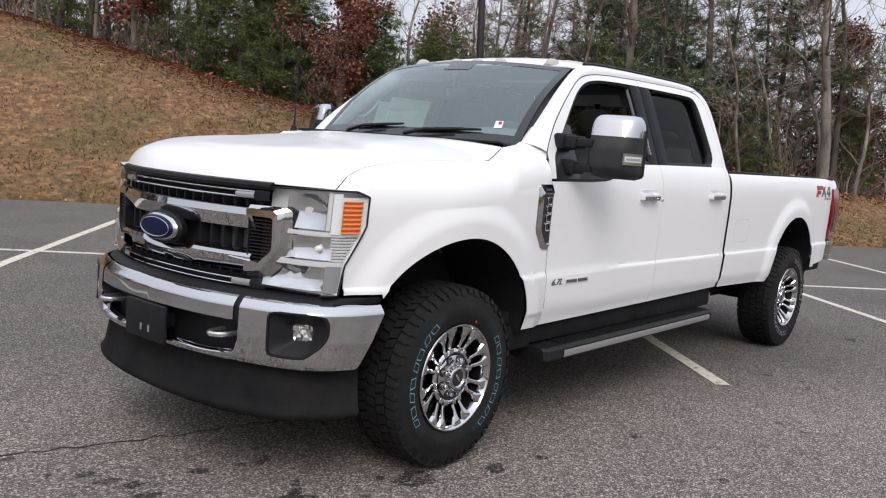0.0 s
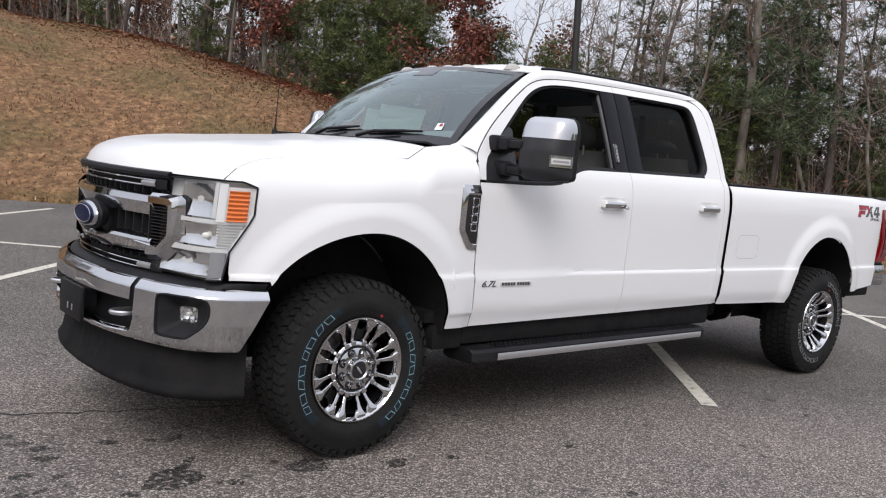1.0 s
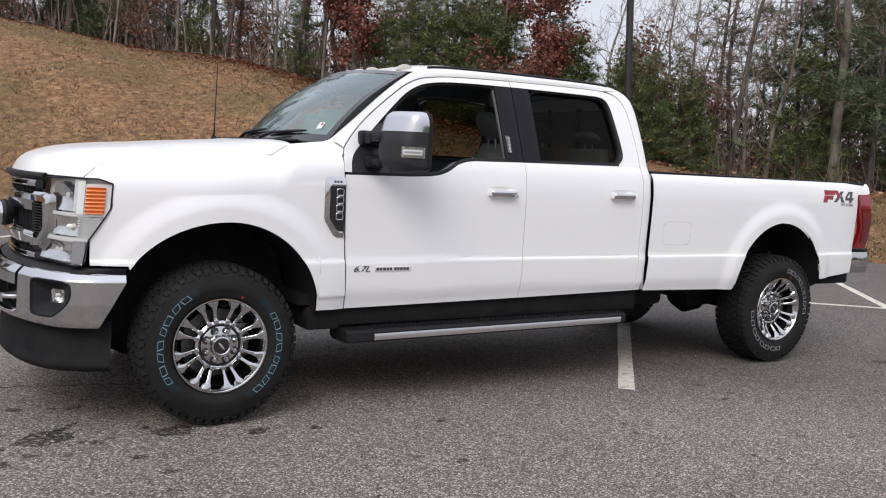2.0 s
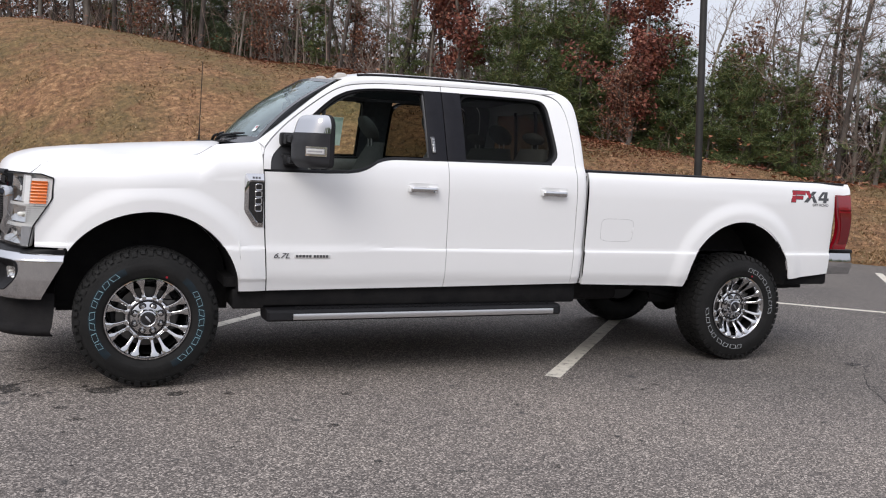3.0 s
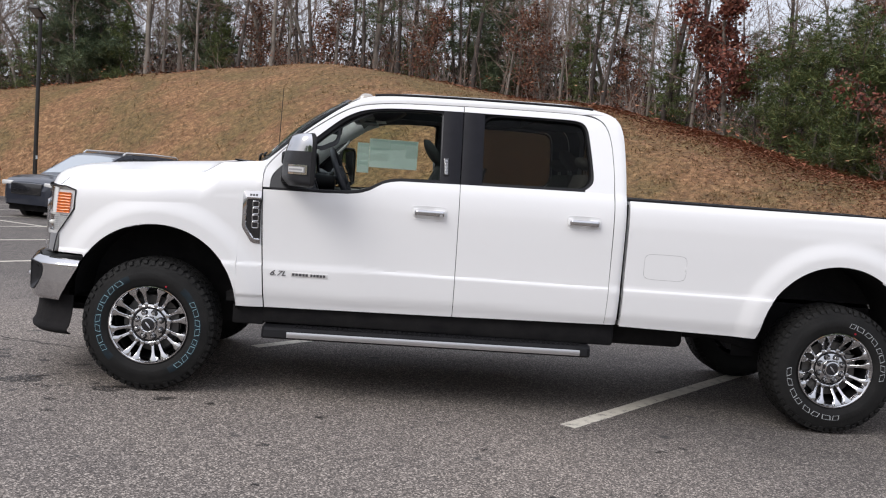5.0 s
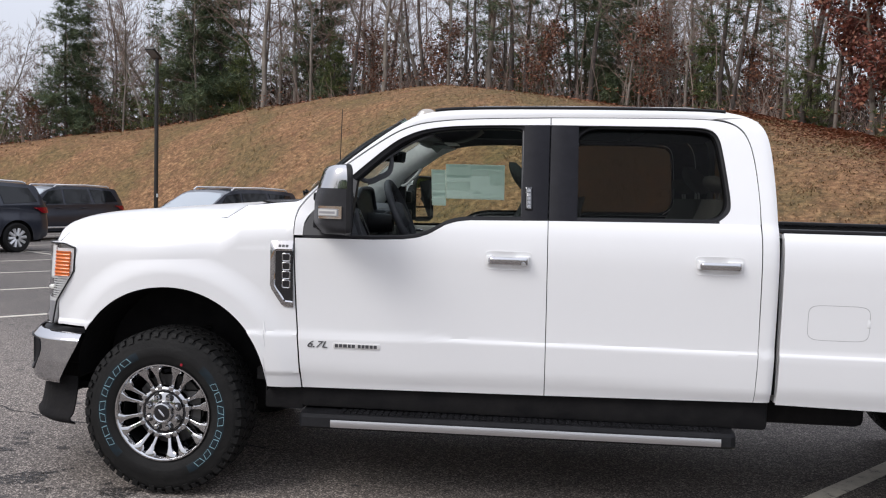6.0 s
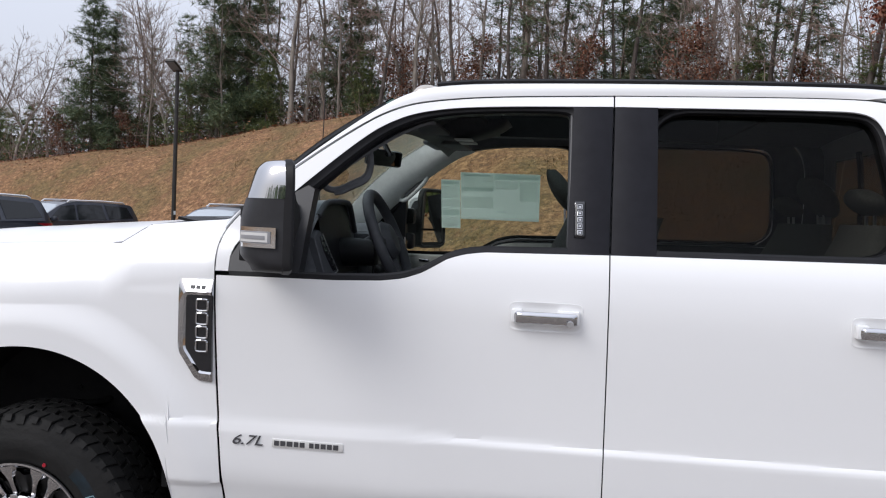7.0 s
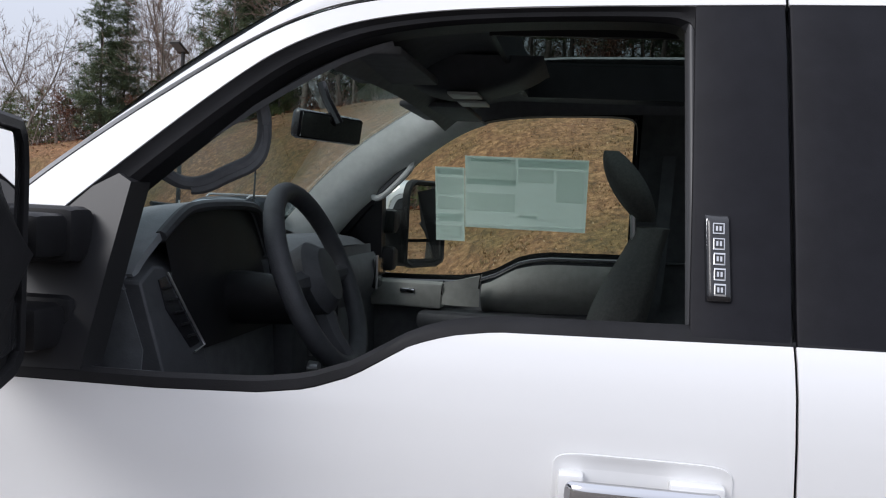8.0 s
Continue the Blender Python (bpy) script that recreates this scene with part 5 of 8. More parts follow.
for u0, wide in ((0.0, 0.020), (0.965, 0.035)):
    part("screen_seal", Build().grid(lambda u, v: screen(u0 + wide * u, v, -0.003), 1, 14), BLACK, wind, "black inner edge of the glass", normals=False)
st = Build().add([screen(0.085, 0.15, 0.0035), screen(0.115, 0.14, 0.0035), screen(0.12, 0.215, 0.0035), screen(0.092, 0.22, 0.0035)], [(0, 1, 2, 3)])
part("inspection_sticker", st, PAPER, wind, "small white windscreen sticker", normals=False)
st = Build().add([screen(0.092, 0.185, 0.0045), screen(0.105, 0.18, 0.0045), screen(0.107, 0.21, 0.0045), screen(0.096, 0.213, 0.0045)], [(0, 1, 2, 3)])
part("sticker_mark", st, DECALRED, wind, "red mark", normals=False)
cowl = Build().grid(lambda u, v: (0.405 + 0.12 * v + 0.11 * (2 * u - 1) ** 2 * (0.3 + 0.7 * v), (2 * u - 1) * 0.765, 1.513 - 0.012 * math.sin(v * math.pi) - 0.004 * v), 30, 4)
part("cowl", cowl, BLACK, truck, "black plastic cowl", thick=0.01)
for s0, s1, sx in ((-0.10, -0.70, 1), (0.55, -0.02, 1)):
    arm = [Vector(screen((s0 + 1) / 2, 0.0, 0.02)), Vector(screen((s0 * 0.7 + s1 * 0.3 + 1) / 2, 0.05, 0.028)), Vector(screen((s0 * 0.35 + s1 * 0.65 + 1) / 2, 0.075, 0.022))]
    blade = [Vector(screen((s0 * (1 - k) + s1 * k + 1) / 2, 0.055 + 0.05 * k, 0.012)) for k in (0.1, 0.4, 0.7, 1.0)]
    wiper = part("wiper", Build().tube(arm, [0.012, 0.010, 0.006], 5), BLACK, truck, "black wiper arm")
    part("blade", Build().tube(blade, [0.007, 0.010, 0.010, 0.006], 5), BLACK, wiper)
whip = part("antenna", Build().tube([(0.470, 0.838, 1.50), (0.474, 0.840, 1.62), (0.487, 0.838, 2.14)], [0.010, 0.0035, 0.0025], 6), BLACK, truck, "thin black whip antenna")
part("antenna_base", Build().lathe([(0.0, 1.530), (0.016, 1.528), (0.022, 1.505), (0.026, 1.49)], 12, (0.470, 0.838, 0), "z"), BLACK, whip)
for y in (-0.50, -0.17, 0.0, 0.17, 0.50):
    x0 = 1.215 - 0.115 * (1 - (y / 0.668) ** 2)
    xx = x0 + 0.085
    zz = roof(0.085 / (2.93 - x0), (y / 0.668 + 1) / 2)[2]
    b = Build().grid(lambda u, v: (xx + 0.058 * (2 * u - 1), y + 0.034 * (2 * v - 1) * (1 - 0.3 * (2 * u - 1) ** 2), zz - 0.006 + 0.040 * (1 - abs(2 * u - 1) ** 3) * (1 - (2 * v - 1) ** 4)), 10, 10)
    part("roof_marker_lamp", b, MARKERLENS, truck, "small clear cab-roof marker lamp")


# -- bed: outer sides, rail caps, floor, tailgate
def bed_low(x):
    if x < 3.925:
        return 0.617 - 0.02 * (x - 2.99)
    if x > 4.934:
        return 0.655 + 0.10 * (x - 4.934)
    return max(arch_rear_z(x), 0.60 if x < 4.43 else 0.655)


bed_top = lambda x: 1.432 + 0.004 * (x - 2.99)


def bedside(u, v):
    x = 3.010 + (5.56 - 3.010) * u
    lo, hi = bed_low(x), bed_top(x)
    c0 = max(lo + 0.004, 0.848)
    c1 = max(c0 + 0.004, 0.868)
    k = v * 34
    z = lo + (c0 - lo) * k / 7 if k < 7 else c0 + (c1 - c0) * (k - 7) / 5 if k < 12 else c1 + (hi - c1) * (k - 12) / 22
    v = (z - lo) / (hi - lo)
    if z < 1.352:
        x = min(x, 5.375)
    y = half_width(x, z) - 0.02 * smoothstep(5.2, 5.56, x) if x > 4.9 else half_width(x, z)
    if v > 0.93:
        y -= 0.012 * ((v - 0.93) / 0.07) ** 2
    return (x, -y, z)


both("bed_side", Build().grid(bedside, 150, 34), WHITE, thick=0.006)
both("bed_rail_cap", Build().box(3.005, 5.50, -0.915, -0.80, 1.432, 1.452, 0.006), BLACK, label="black plastic bed rail cap")
both("bed_inner_side", Build().box(3.02, 3.90, -0.835, -0.82, 0.80, 1.43).box(3.90, 4.96, -0.835, -0.82, 1.14, 1.43).box(4.96, 5.50, -0.835, -0.82, 0.80, 1.43), UNDER)
part("bed_floor", Build().box(3.02, 5.52, -0.50, 0.50, 0.80, 0.83).box(3.02, 3.90, -0.83, 0.83, 0.801, 0.831).box(4.96, 5.52, -0.83, 0.83, 0.801, 0.831), WHITE, truck)
both("wheel_box", Build().box(3.90, 4.96, -0.83, -0.50, 1.12, 1.14).box(3.90, 4.96, -0.52, -0.50, 0.83, 1.13), UNDER)
part("bed_front", Build().box(3.01, 3.03, -0.90, 0.90, 0.62, 1.43), WHITE, truck)
part("tailgate", Build().box(5.50, 5.55, -0.78, 0.78, 0.84, 1.43, 0.01), WHITE, truck)
part("gap_filler", Build().box(2.990, 3.004, -0.915, 0.915, 0.66, 1.41), UNDER, truck)


def tail_body(u, v, out=0.0):
    z = 0.905 + 0.447 * v
    a = u * 1.45
    x = 5.378 + 0.030 * math.exp(-((v - 0.30) / 0.30) ** 2) * (1 - u) + 0.165 * min(1, u * 1.25)
    y = half_width(5.37, z) - 0.012 - 0.05 * max(0, (u - 0.75) / 0.25) ** 1.5 + 0.012 * math.sin(v * math.pi) + out
    return (x + 0.01 * math.sin(v * 3), -y, z)


tail = both("tail_lamp", Build().grid(tail_body, 12, 14), REDLENS, label="tall red tail lamp", thick=0.03)
both("lamp_band", Build().grid(lambda u, v: tail_body(0.15 + 0.7 * u, 0.72 + 0.02 * v, 0.018), 8, 1), DARKRED, thick=0.004)
both("lower_lens", Build().grid(lambda u, v: tail_body(0.24 + 0.62 * u - 0.10 * v * (1 - u), 0.10 + 0.58 * v, 0.0185), 8, 8), DARKRED, label="darker lower lens", thick=0.004)
both("lamp_edge", Build().grid(lambda u, v: tail_body(0.07 * u, v, 0.0175), 2, 14), DARKRED, label="dark red rim", thick=0.004)

# fuel filler door
b = Build()
ring = [(3.129 + 0.28 * (0.5 + 0.5 * math.copysign(abs(math.cos(a)) ** 0.35, math.cos(a))), 0.938 + 0.167 * (0.5 + 0.5 * math.copysign(abs(math.sin(a)) ** 0.35, math.sin(a)))) for a in [2 * math.pi * k / 48 for k in range(48)]]
mid = (3.269, 1.021)
b.grid(lambda u, v: ypt(mid[0] + (ring[round(u * 48) % 48][0] - mid[0]) * (1 - 0.010 * v), mid[1] + (ring[round(u * 48) % 48][1] - mid[1]) * (1 - 0.018 * v), 0.0035), 48, 1)
fuel = part("fuel_door_gap", b, material("panel_gap_grey", (0.22, 0.22, 0.22), 0.6), truck, "fine shut line of the fuel door")
part("fuel_door_catch", Build().box(3.398, 3.414, -0.957, -0.952, 1.005, 1.045, 0.002), WHITE, fuel)

# -- wheels
def shared(name, built, mat, normals=True, angle=40):
    """A mesh that several parts share."""
    ob = part(name, built, mat, None, angle=angle, normals=normals)
    me = ob.data
    bpy.data.objects.remove(ob)
    return me


def use(name, me, parent, label="", m=None):
    ob = new(name, me)
    ob.parent = parent
    if label:
        ob["label"] = label
    if m is not None:
        ob.matrix_basis = m
    return ob


def tread_blocks():
    """Blocks in five rows round the tyre, and shoulder lugs."""
    b = Build()
    n = 54
    for k in range(n):
        for row, (y0, y1, shift) in enumerate(((-0.128, -0.084, 0.0), (-0.076, -0.030, 0.5), (-0.023, 0.023, 0.2), (0.030, 0.076, 0.7), (0.084, 0.128, 0.4))):
            a0 = 2 * math.pi * (k + shift) / n
            a1 = a0 + 2 * math.pi * (0.80 if k % 2 else 0.70) / n
            skew = 0.028 * (1 if row % 2 else -1)
            pts = []
            for r in (0.394, 0.411):
                for a, y in ((a0, y0), (a1, y0), (a1 + skew, y1), (a0 + skew, y1)):
                    rr = r - (0.010 if abs(y) > 0.12 and r > 0.4 else 0)
                    pts.append((rr * math.cos(a), y, rr * math.sin(a)))
            b.add(pts, [(4, 5, 6, 7), (0, 1, 5, 4), (1, 2, 6, 5), (2, 3, 7, 6), (3, 0, 4, 7)])
        for s in (-1, 1):
            a0 = 2 * math.pi * (k + (0.0 if s < 0 else 0.4)) / n
            a1 = a0 + 2 * math.pi * (0.66 if k % 2 else 0.52) / n
            low = 0.372 if k % 2 else 0.382
            pts = [(r * math.cos(a), s * y, r * math.sin(a)) for r, y in ((0.402, 0.127), (low, 0.1365)) for a in (a0, a1)] + [(r * math.cos(a), s * y, r * math.sin(a)) for r, y in ((0.39, 0.117), (low - 0.002, 0.130)) for a in (a0, a1)]
            b.add(pts, [(0, 1, 3, 2), (0, 2, 6, 4), (1, 5, 7, 3), (2, 3, 7, 6)])
    return b


def mark_block(w, lean):
    """One plain outlined block of raised sidewall lettering, w degrees wide, leaning."""
    b = Build()
    for lo, hi, q0, q1 in ((0.2900, 0.2918, 0, 1), (0.3172, 0.3190, 0, 1), (0.2918, 0.3172, 0, 0.085), (0.2918, 0.3172, 0.915, 1)):
        va = [w * (q0 + (q1 - q0) * i / 3) for i in range(4)]
        b.add([(r * math.cos(radians(a + lean * (r - 0.3045) / 0.0145)), -0.1432, r * math.sin(radians(a + lean * (r - 0.3045) / 0.0145))) for a in va for r in (lo, hi)], [(2 * i, 2 * i + 1, 2 * i + 3, 2 * i + 2) for i in range(3)])
    return b


def spoke_shape(sunk=0.0):
    """A spoke with bevelled edges, rising outward and flaring into the rim; sunk: how much deeper its foot sits."""
    b = Build()
    rs = [(0.100, 0.0150, -0.088 + sunk), (0.126, 0.0110, -0.100 + sunk * 0.85), (0.150, 0.0105, -0.107 + sunk * 0.6), (0.178, 0.0120, -0.116 + sunk * 0.3), (0.198, 0.0165, -0.123 + sunk * 0.1), (0.214, 0.0270, -0.128), (0.230, 0.0320, -0.130)]
    pts = []
    for r, w, y in rs:
        pts += [(r, y + 0.012, -w), (r, y + 0.002, -w * 0.72), (r, y, -w * 0.5), (r, y, w * 0.5), (r, y + 0.002, w * 0.72), (r, y + 0.012, w), (r, y + 0.060, w * 0.8), (r, y + 0.060, -w * 0.8)]
    return b.add(pts, [(i * 8 + j, i * 8 + (j + 1) % 8, (i + 1) * 8 + (j + 1) % 8, (i + 1) * 8 + j) for i in range(len(rs) - 1) for j in range(8)])


BLUEFILM = dull(noisy(material("blue_film_on_rubber", rough=0.65), [(0.35, (0.009, 0.011, 0.012)), (0.65, (0.010, 0.021, 0.030))], 16, 4), 0.25)
IRON = material("brake_iron", (0.10, 0.095, 0.09), 0.45, 0.8)
DARKMETAL = material("dark_barrel", (0.05, 0.05, 0.052), 0.35, 0.9)
W_LIP = shared("rim_lip", Build().lathe([(0.240, -0.120), (0.2445, -0.131), (0.242, -0.1355), (0.236, -0.136), (0.232, -0.131), (0.226, -0.122), (0.220, -0.110), (0.214, -0.085)], 72), CHROME)
W_BARREL = shared("rim_barrel", Build().lathe([(0.214, -0.10), (0.207, -0.03), (0.200, 0.10), (0.0, 0.10)], 48), DARKMETAL)
W_CENTRE = shared("rim_centre", Build().lathe([(0.0, -0.116), (0.055, -0.116), (0.068, -0.112), (0.088, -0.110), (0.096, -0.106), (0.099, -0.094), (0.107, -0.094), (0.109, -0.108), (0.114, -0.111), (0.124, -0.107), (0.129, -0.098), (0.130, -0.05)], 64), CHROME)
W_TOOTH = shared("ring_tooth", Build().box(0.110, 0.134, -0.113, -0.09, -0.013, 0.013, 0.004), CHROME)
W_GROOVE = shared("hub_groove", Build().lathe([(0.1005, -0.1045), (0.1095, -0.1045)], 48), GLOSSBLACK)
W_POCKET = shared("lug_pocket", Build().lathe([(0.0, -0.1128), (0.0195, -0.1128), (0.0215, -0.112)], 20), GLOSSBLACK)
W_SPOKE = shared("spoke", spoke_shape(), CHROME, angle=25)
W_DEEP_SPOKE = shared("spoke", spoke_shape(0.045), CHROME, angle=25)
W_FILM = shared("blue_film", Build().lathe([(0.284, -0.1400), (0.288, -0.1422), (0.324, -0.1422), (0.328, -0.1402)], 30, arc=(0, 112)), BLUEFILM)
W_NUT = shared("lug_nut", Build().lathe([(0.0135, -0.110), (0.0135, -0.130), (0.009, -0.140), (0.0, -0.142)], 6), CHROME, angle=30)
W_HUB = shared("hub", Build().lathe([(0.057, -0.110), (0.055, -0.132), (0.050, -0.142), (0.043, -0.144), (0.038, -0.138)], 40), CHROME)
W_CAP = shared("hub_cap", Build().lathe([(0.0, -0.140), (0.030, -0.140), (0.039, -0.138), (0.039, -0.10)], 32), GLOSSBLACK)
W_OVAL = shared("cap_badge", Build().lathe([(0.0, -0.1435), (0.5, -0.1435), (1.0, -0.139)], 24), SILVER)
W_TYRE = shared("tyre", Build().lathe([(0.234, -0.105), (0.247, -0.127), (0.262, -0.134), (0.280, -0.1385), (0.286, -0.1405), (0.290, -0.1415), (0.326, -0.1415), (0.330, -0.1395), (0.355, -0.136), (0.372, -0.131), (0.390, -0.120), (0.398, -0.105), (0.400, -0.05),
                               (0.400, 0.05), (0.398, 0.105), (0.388, 0.122), (0.365, 0.134), (0.325, 0.141), (0.275, 0.137), (0.245, 0.125), (0.232, 0.105)], 80), RUBBER)
W_TREAD = shared("tread", tread_blocks(), RUBBER, False)
W_DISC = shared("brake_disc", Build().lathe([(0.05, -0.035), (0.175, -0.035), (0.178, -0.02), (0.178, 0.0), (0.05, 0.0)], 40), IRON)
W_CALIPER = shared("brake_caliper", Build().box(0.06, 0.17, -0.055, 0.04, -0.08, 0.10, 0.012), IRON)
W_DOT = shared("balance_dot", Build().lathe([(0.0, -0.1425), (0.006, -0.1425), (0.007, -0.139)], 10, (0.10, 0, 0.245)), DECALRED)


def wheel(x, y, marks, mat, near, turn, sunk=0.0, film=False):
    w = use("wheel", W_LIP, truck, "chrome multi-spoke alloy wheel with all-terrain tyre")
    deep = Matrix.Translation((0, sunk, 0))
    use("tyre", W_TYRE, w, "black all-terrain tyre")
    use("tread", W_TREAD, w)
    use("rim_barrel", W_BARREL, w)
    use("rim_centre", W_CENTRE, w, "", deep)
    use("hub_groove", W_GROOVE, w, "", deep)
    for k in range(16):
        use("spoke", W_DEEP_SPOKE if sunk else W_SPOKE, w, "", Matrix.Rotation(radians(22.5 * k + (2.6 if k % 2 else -2.6) - 8.0), 4, "Y"))
    for k in range(16):
        use("ring_tooth", W_TOOTH, w, "", deep @ Matrix.Rotation(radians(22.5 * k + (2.6 if k % 2 else -2.6) - 8.0), 4, "Y"))
    for k in range(8):
        a = radians(45 * k + 22.5)
        use("lug_pocket", W_POCKET, w, "", Matrix.Translation((0.078 * math.cos(a), sunk, 0.078 * math.sin(a))))
        use("lug_nut", W_NUT, w, "", Matrix.Translation((0.078 * math.cos(a), sunk, 0.078 * math.sin(a))))
    use("hub", W_HUB, w, "", deep)
    use("hub_cap", W_CAP, w, "black centre cap", deep)
    use("cap_badge", W_OVAL, w, "slim silver bar", deep @ Matrix.Rotation(radians(50), 4, "Y") @ Matrix.Diagonal((0.027, 1, 0.006, 1)))
    use("brake_disc", W_DISC, w)
    use("brake_caliper", W_CALIPER, w)
    if marks:
        use("balance_dot", W_DOT, w, "small red dot")
        for start, end, count in marks:
            if film:
                use("blue_film", W_FILM, w, "faint blue film over the lettering band", Matrix.Rotation(-radians(start - 8), 4, "Y"))
            step = (end - start) / count
            looks = [shared("sidewall_mark", mark_block(step * q, r), mat, False) for q, r in ((0.72, 0.9), (0.58, -0.6), (0.80, 0.4), (0.66, -1.0))]
            for k in range(count):
                me = looks[k * 7 % 4]
                use("sidewall_mark", me, w, "pale outlined raised sidewall mark", Matrix.Rotation(-radians(start + step * (k + 0.1)), 4, "Y"))
    w.matrix_basis = pose(x, y, 0.424, 0, turn, 0 if near else 180) @ Matrix.Scale(1.03, 4)
    return w


wheel(-0.010, -0.832, [(122, 218, 8), (-55, 35, 8)], TEAL, True, 0, 0.0, True)
wheel(4.462, -0.822, [(-10, 82, 8), (178, 284, 8)], PALETEXT, True, 0, 0.045)
wheel(-0.010, 0.832, None, TEAL, False, 40)
wheel(4.462, 0.822, None, TEAL, False, 10, 0.045)

# -- wheel housings: dark liners and a pale folded lip
def liner(cx, rx_l, rx_r, zc, rz):
    def fn(u, v):
        a = math.pi * u
        x = cx - math.cos(a) * (rx_l if u < 0.5 else rx_r)
        z = zc + rz * math.sin(a)
        return (x, -(half_width(x, max(z, 0.6)) - 0.012) + v * 0.45, z)
    b = Build().grid(fn, 40, 5)
    return b.grid(lambda u, v: (cx - rx_l + (rx_l + rx_r) * u, -0.50, 0.40 + v * (zc + rz * math.sqrt(max(0, 1 - (2 * u - 1) ** 2)) - 0.40)), 24, 4)


both("front_wheel_liner", liner(0.02, 0.550, 0.503, 0.56, 0.504), UNDER, label="black wheel-arch liner", normals=False)
both("rear_wheel_liner", liner(4.43, 0.50, 0.50, 0.60, 0.505), UNDER, label="black wheel-arch liner", normals=False)
both("fender_splash_panel", Build().box(0.50, 0.70, -0.88, -0.60, 0.46, 0.585, 0.01), UNDER)

# -- underbody: frame rails, sills, axles, springs, exhaust, tank
both("frame_rail", Build().box(-0.70, 5.45, -0.46, -0.38, 0.50, 0.66), UNDER)
both("rocker_panel", Build().box(0.69, 2.99, -0.885, -0.60, 0.475, 0.62, 0.02), UNDER, label="black lower sill")
part("cab_floor", Build().box(0.45, 2.96, -0.86, 0.86, 0.60, 0.66), UNDER, truck)
part("front_axle", Build().tube([(0, -0.74, 0.40), (0, 0.74, 0.40)], 0.05, 10), UNDER, truck)
part("rear_axle", Build().tube([(4.47, -0.74, 0.40), (4.47, 0.74, 0.40)], 0.055, 10).lathe([(0, -0.16), (0.12, -0.12), (0.165, 0), (0.12, 0.12), (0, 0.16)], 20, (4.47, 0, 0.40)), UNDER, truck)
both("leaf_spring", Build().tube([(3.72, -0.50, 0.56), (4.1, -0.50, 0.47), (4.47, -0.50, 0.45), (4.9, -0.50, 0.48), (5.15, -0.50, 0.60)], 0.035, 6), UNDER)
both("shock_absorber", Build().tube([(4.30, -0.44, 0.42), (4.05, -0.42, 0.75)], 0.03, 8), UNDER)
part("exhaust_pipe", Build().tube([(1.2, 0.30, 0.47), (3.4, 0.30, 0.46), (4.2, 0.42, 0.60), (4.9, 0.60, 0.55), (5.1, 0.80, 0.48)], 0.045, 8), UNDER, truck)
part("exhaust_tip", Build().tube([(4.98, 0.62, 0.53), (5.05, 0.70, 0.50)], 0.05, 8), SILVER, truck)
part("fuel_tank", Build().box(2.25, 3.55, -0.60, -0.10, 0.44, 0.66, 0.04), UNDER, truck)
part("transfer_case", Build().box(1.3, 2.1, -0.22, 0.2, 0.40, 0.62, 0.05), UNDER, truck)
part("spare_tyre", Build().lathe([(0.20, -0.11), (0.38, -0.10), (0.40, 0), (0.38, 0.10), (0.20, 0.11)], 32, (5.02, 0, 0.66), "z"), RUBBER, truck)
part("tow_hitch", Build().box(5.30, 5.60, -0.45, 0.45, 0.50, 0.60, 0.01).box(5.45, 5.70, -0.045, 0.045, 0.47, 0.60, 0.008), UNDER, truck)
part("tie_rod", Build().tube([(-0.16, -0.70, 0.44), (-0.16, 0.70, 0.44)], 0.02, 6), UNDER, truck)
both("coil_spring", Build().tube([(0.0 + 0.07 * math.cos(k * 0.6), -0.48 + 0.07 * math.sin(k * 0.6), 0.46 + 0.0055 * k) for k in range(70)], 0.012, 5), UNDER)
both("bed_cross_member", Build().box(3.3, 3.42, -0.80, -0.40, 0.66, 0.80), UNDER)

# -- running boards
brd = Build()
sec = [(-0.76, 0.435), (-0.80, 0.468), (-0.965, 0.462), (-0.985, 0.448), (-0.990, 0.405), (-0.975, 0.392), (-0.80, 0.385), (-0.76, 0.40)]
xs = [0.705, 0.72, 0.80, 2.72, 2.80, 2.825]
brd.grid(lambda u, v: (xs[round(v * 5)] + 0.0, sec[round(u * 8) % 8][0] + (0.02 if v in (0.0, 1.0) else 0.0), sec[round(u * 8) % 8][1] + 0.011 * (xs[round(v * 5)] - 0.7) / 2 + 0.0), 8, 5, True)
brd.add([(0.705, y + 0.02, z) for y, z in sec], [tuple(range(8))])
brd.add([(2.825, y + 0.02, z + 0.0117) for y, z in sec], [tuple(range(8))])
for flipped in (False, True):
    rb = part("running_board", brd.flip() if flipped else brd, BLACK, truck, "black running board with a silver edge strip", angle=30)
    st = Build().grid(lambda u, v: (0.868 + 1.885 * u, -0.9925 - 0.003 * math.sin(v * math.pi), 0.405 + 0.011 * (0.868 + 1.885 * u - 0.7) / 2 + 0.036 * v), 8, 4)
    part("edge_strip", st.flip() if flipped else st, SILVER, rb, "brushed silver strip", thick=0.004)
    tr = Build()
    for k in range(58):
        x = 0.90 + k * 0.0322
        for r in range(4):
            y = -0.945 + 0.036 * r
            z = 0.4645 + 0.0055 * (x - 0.7)
            tr.box(x, x + 0.022, y, y + 0.022, z, z + 0.006)
    part("grip_surface", tr.flip() if flipped else tr, BLACK, rb, "rows of grip studs", normals=False)
    for x in (0.95, 1.75, 2.55):
        br = Build().box(x - 0.03, x + 0.03, -0.84, -0.45, 0.44, 0.49, 0.006)
        part("bracket", br.flip() if flipped else br, UNDER, rb)

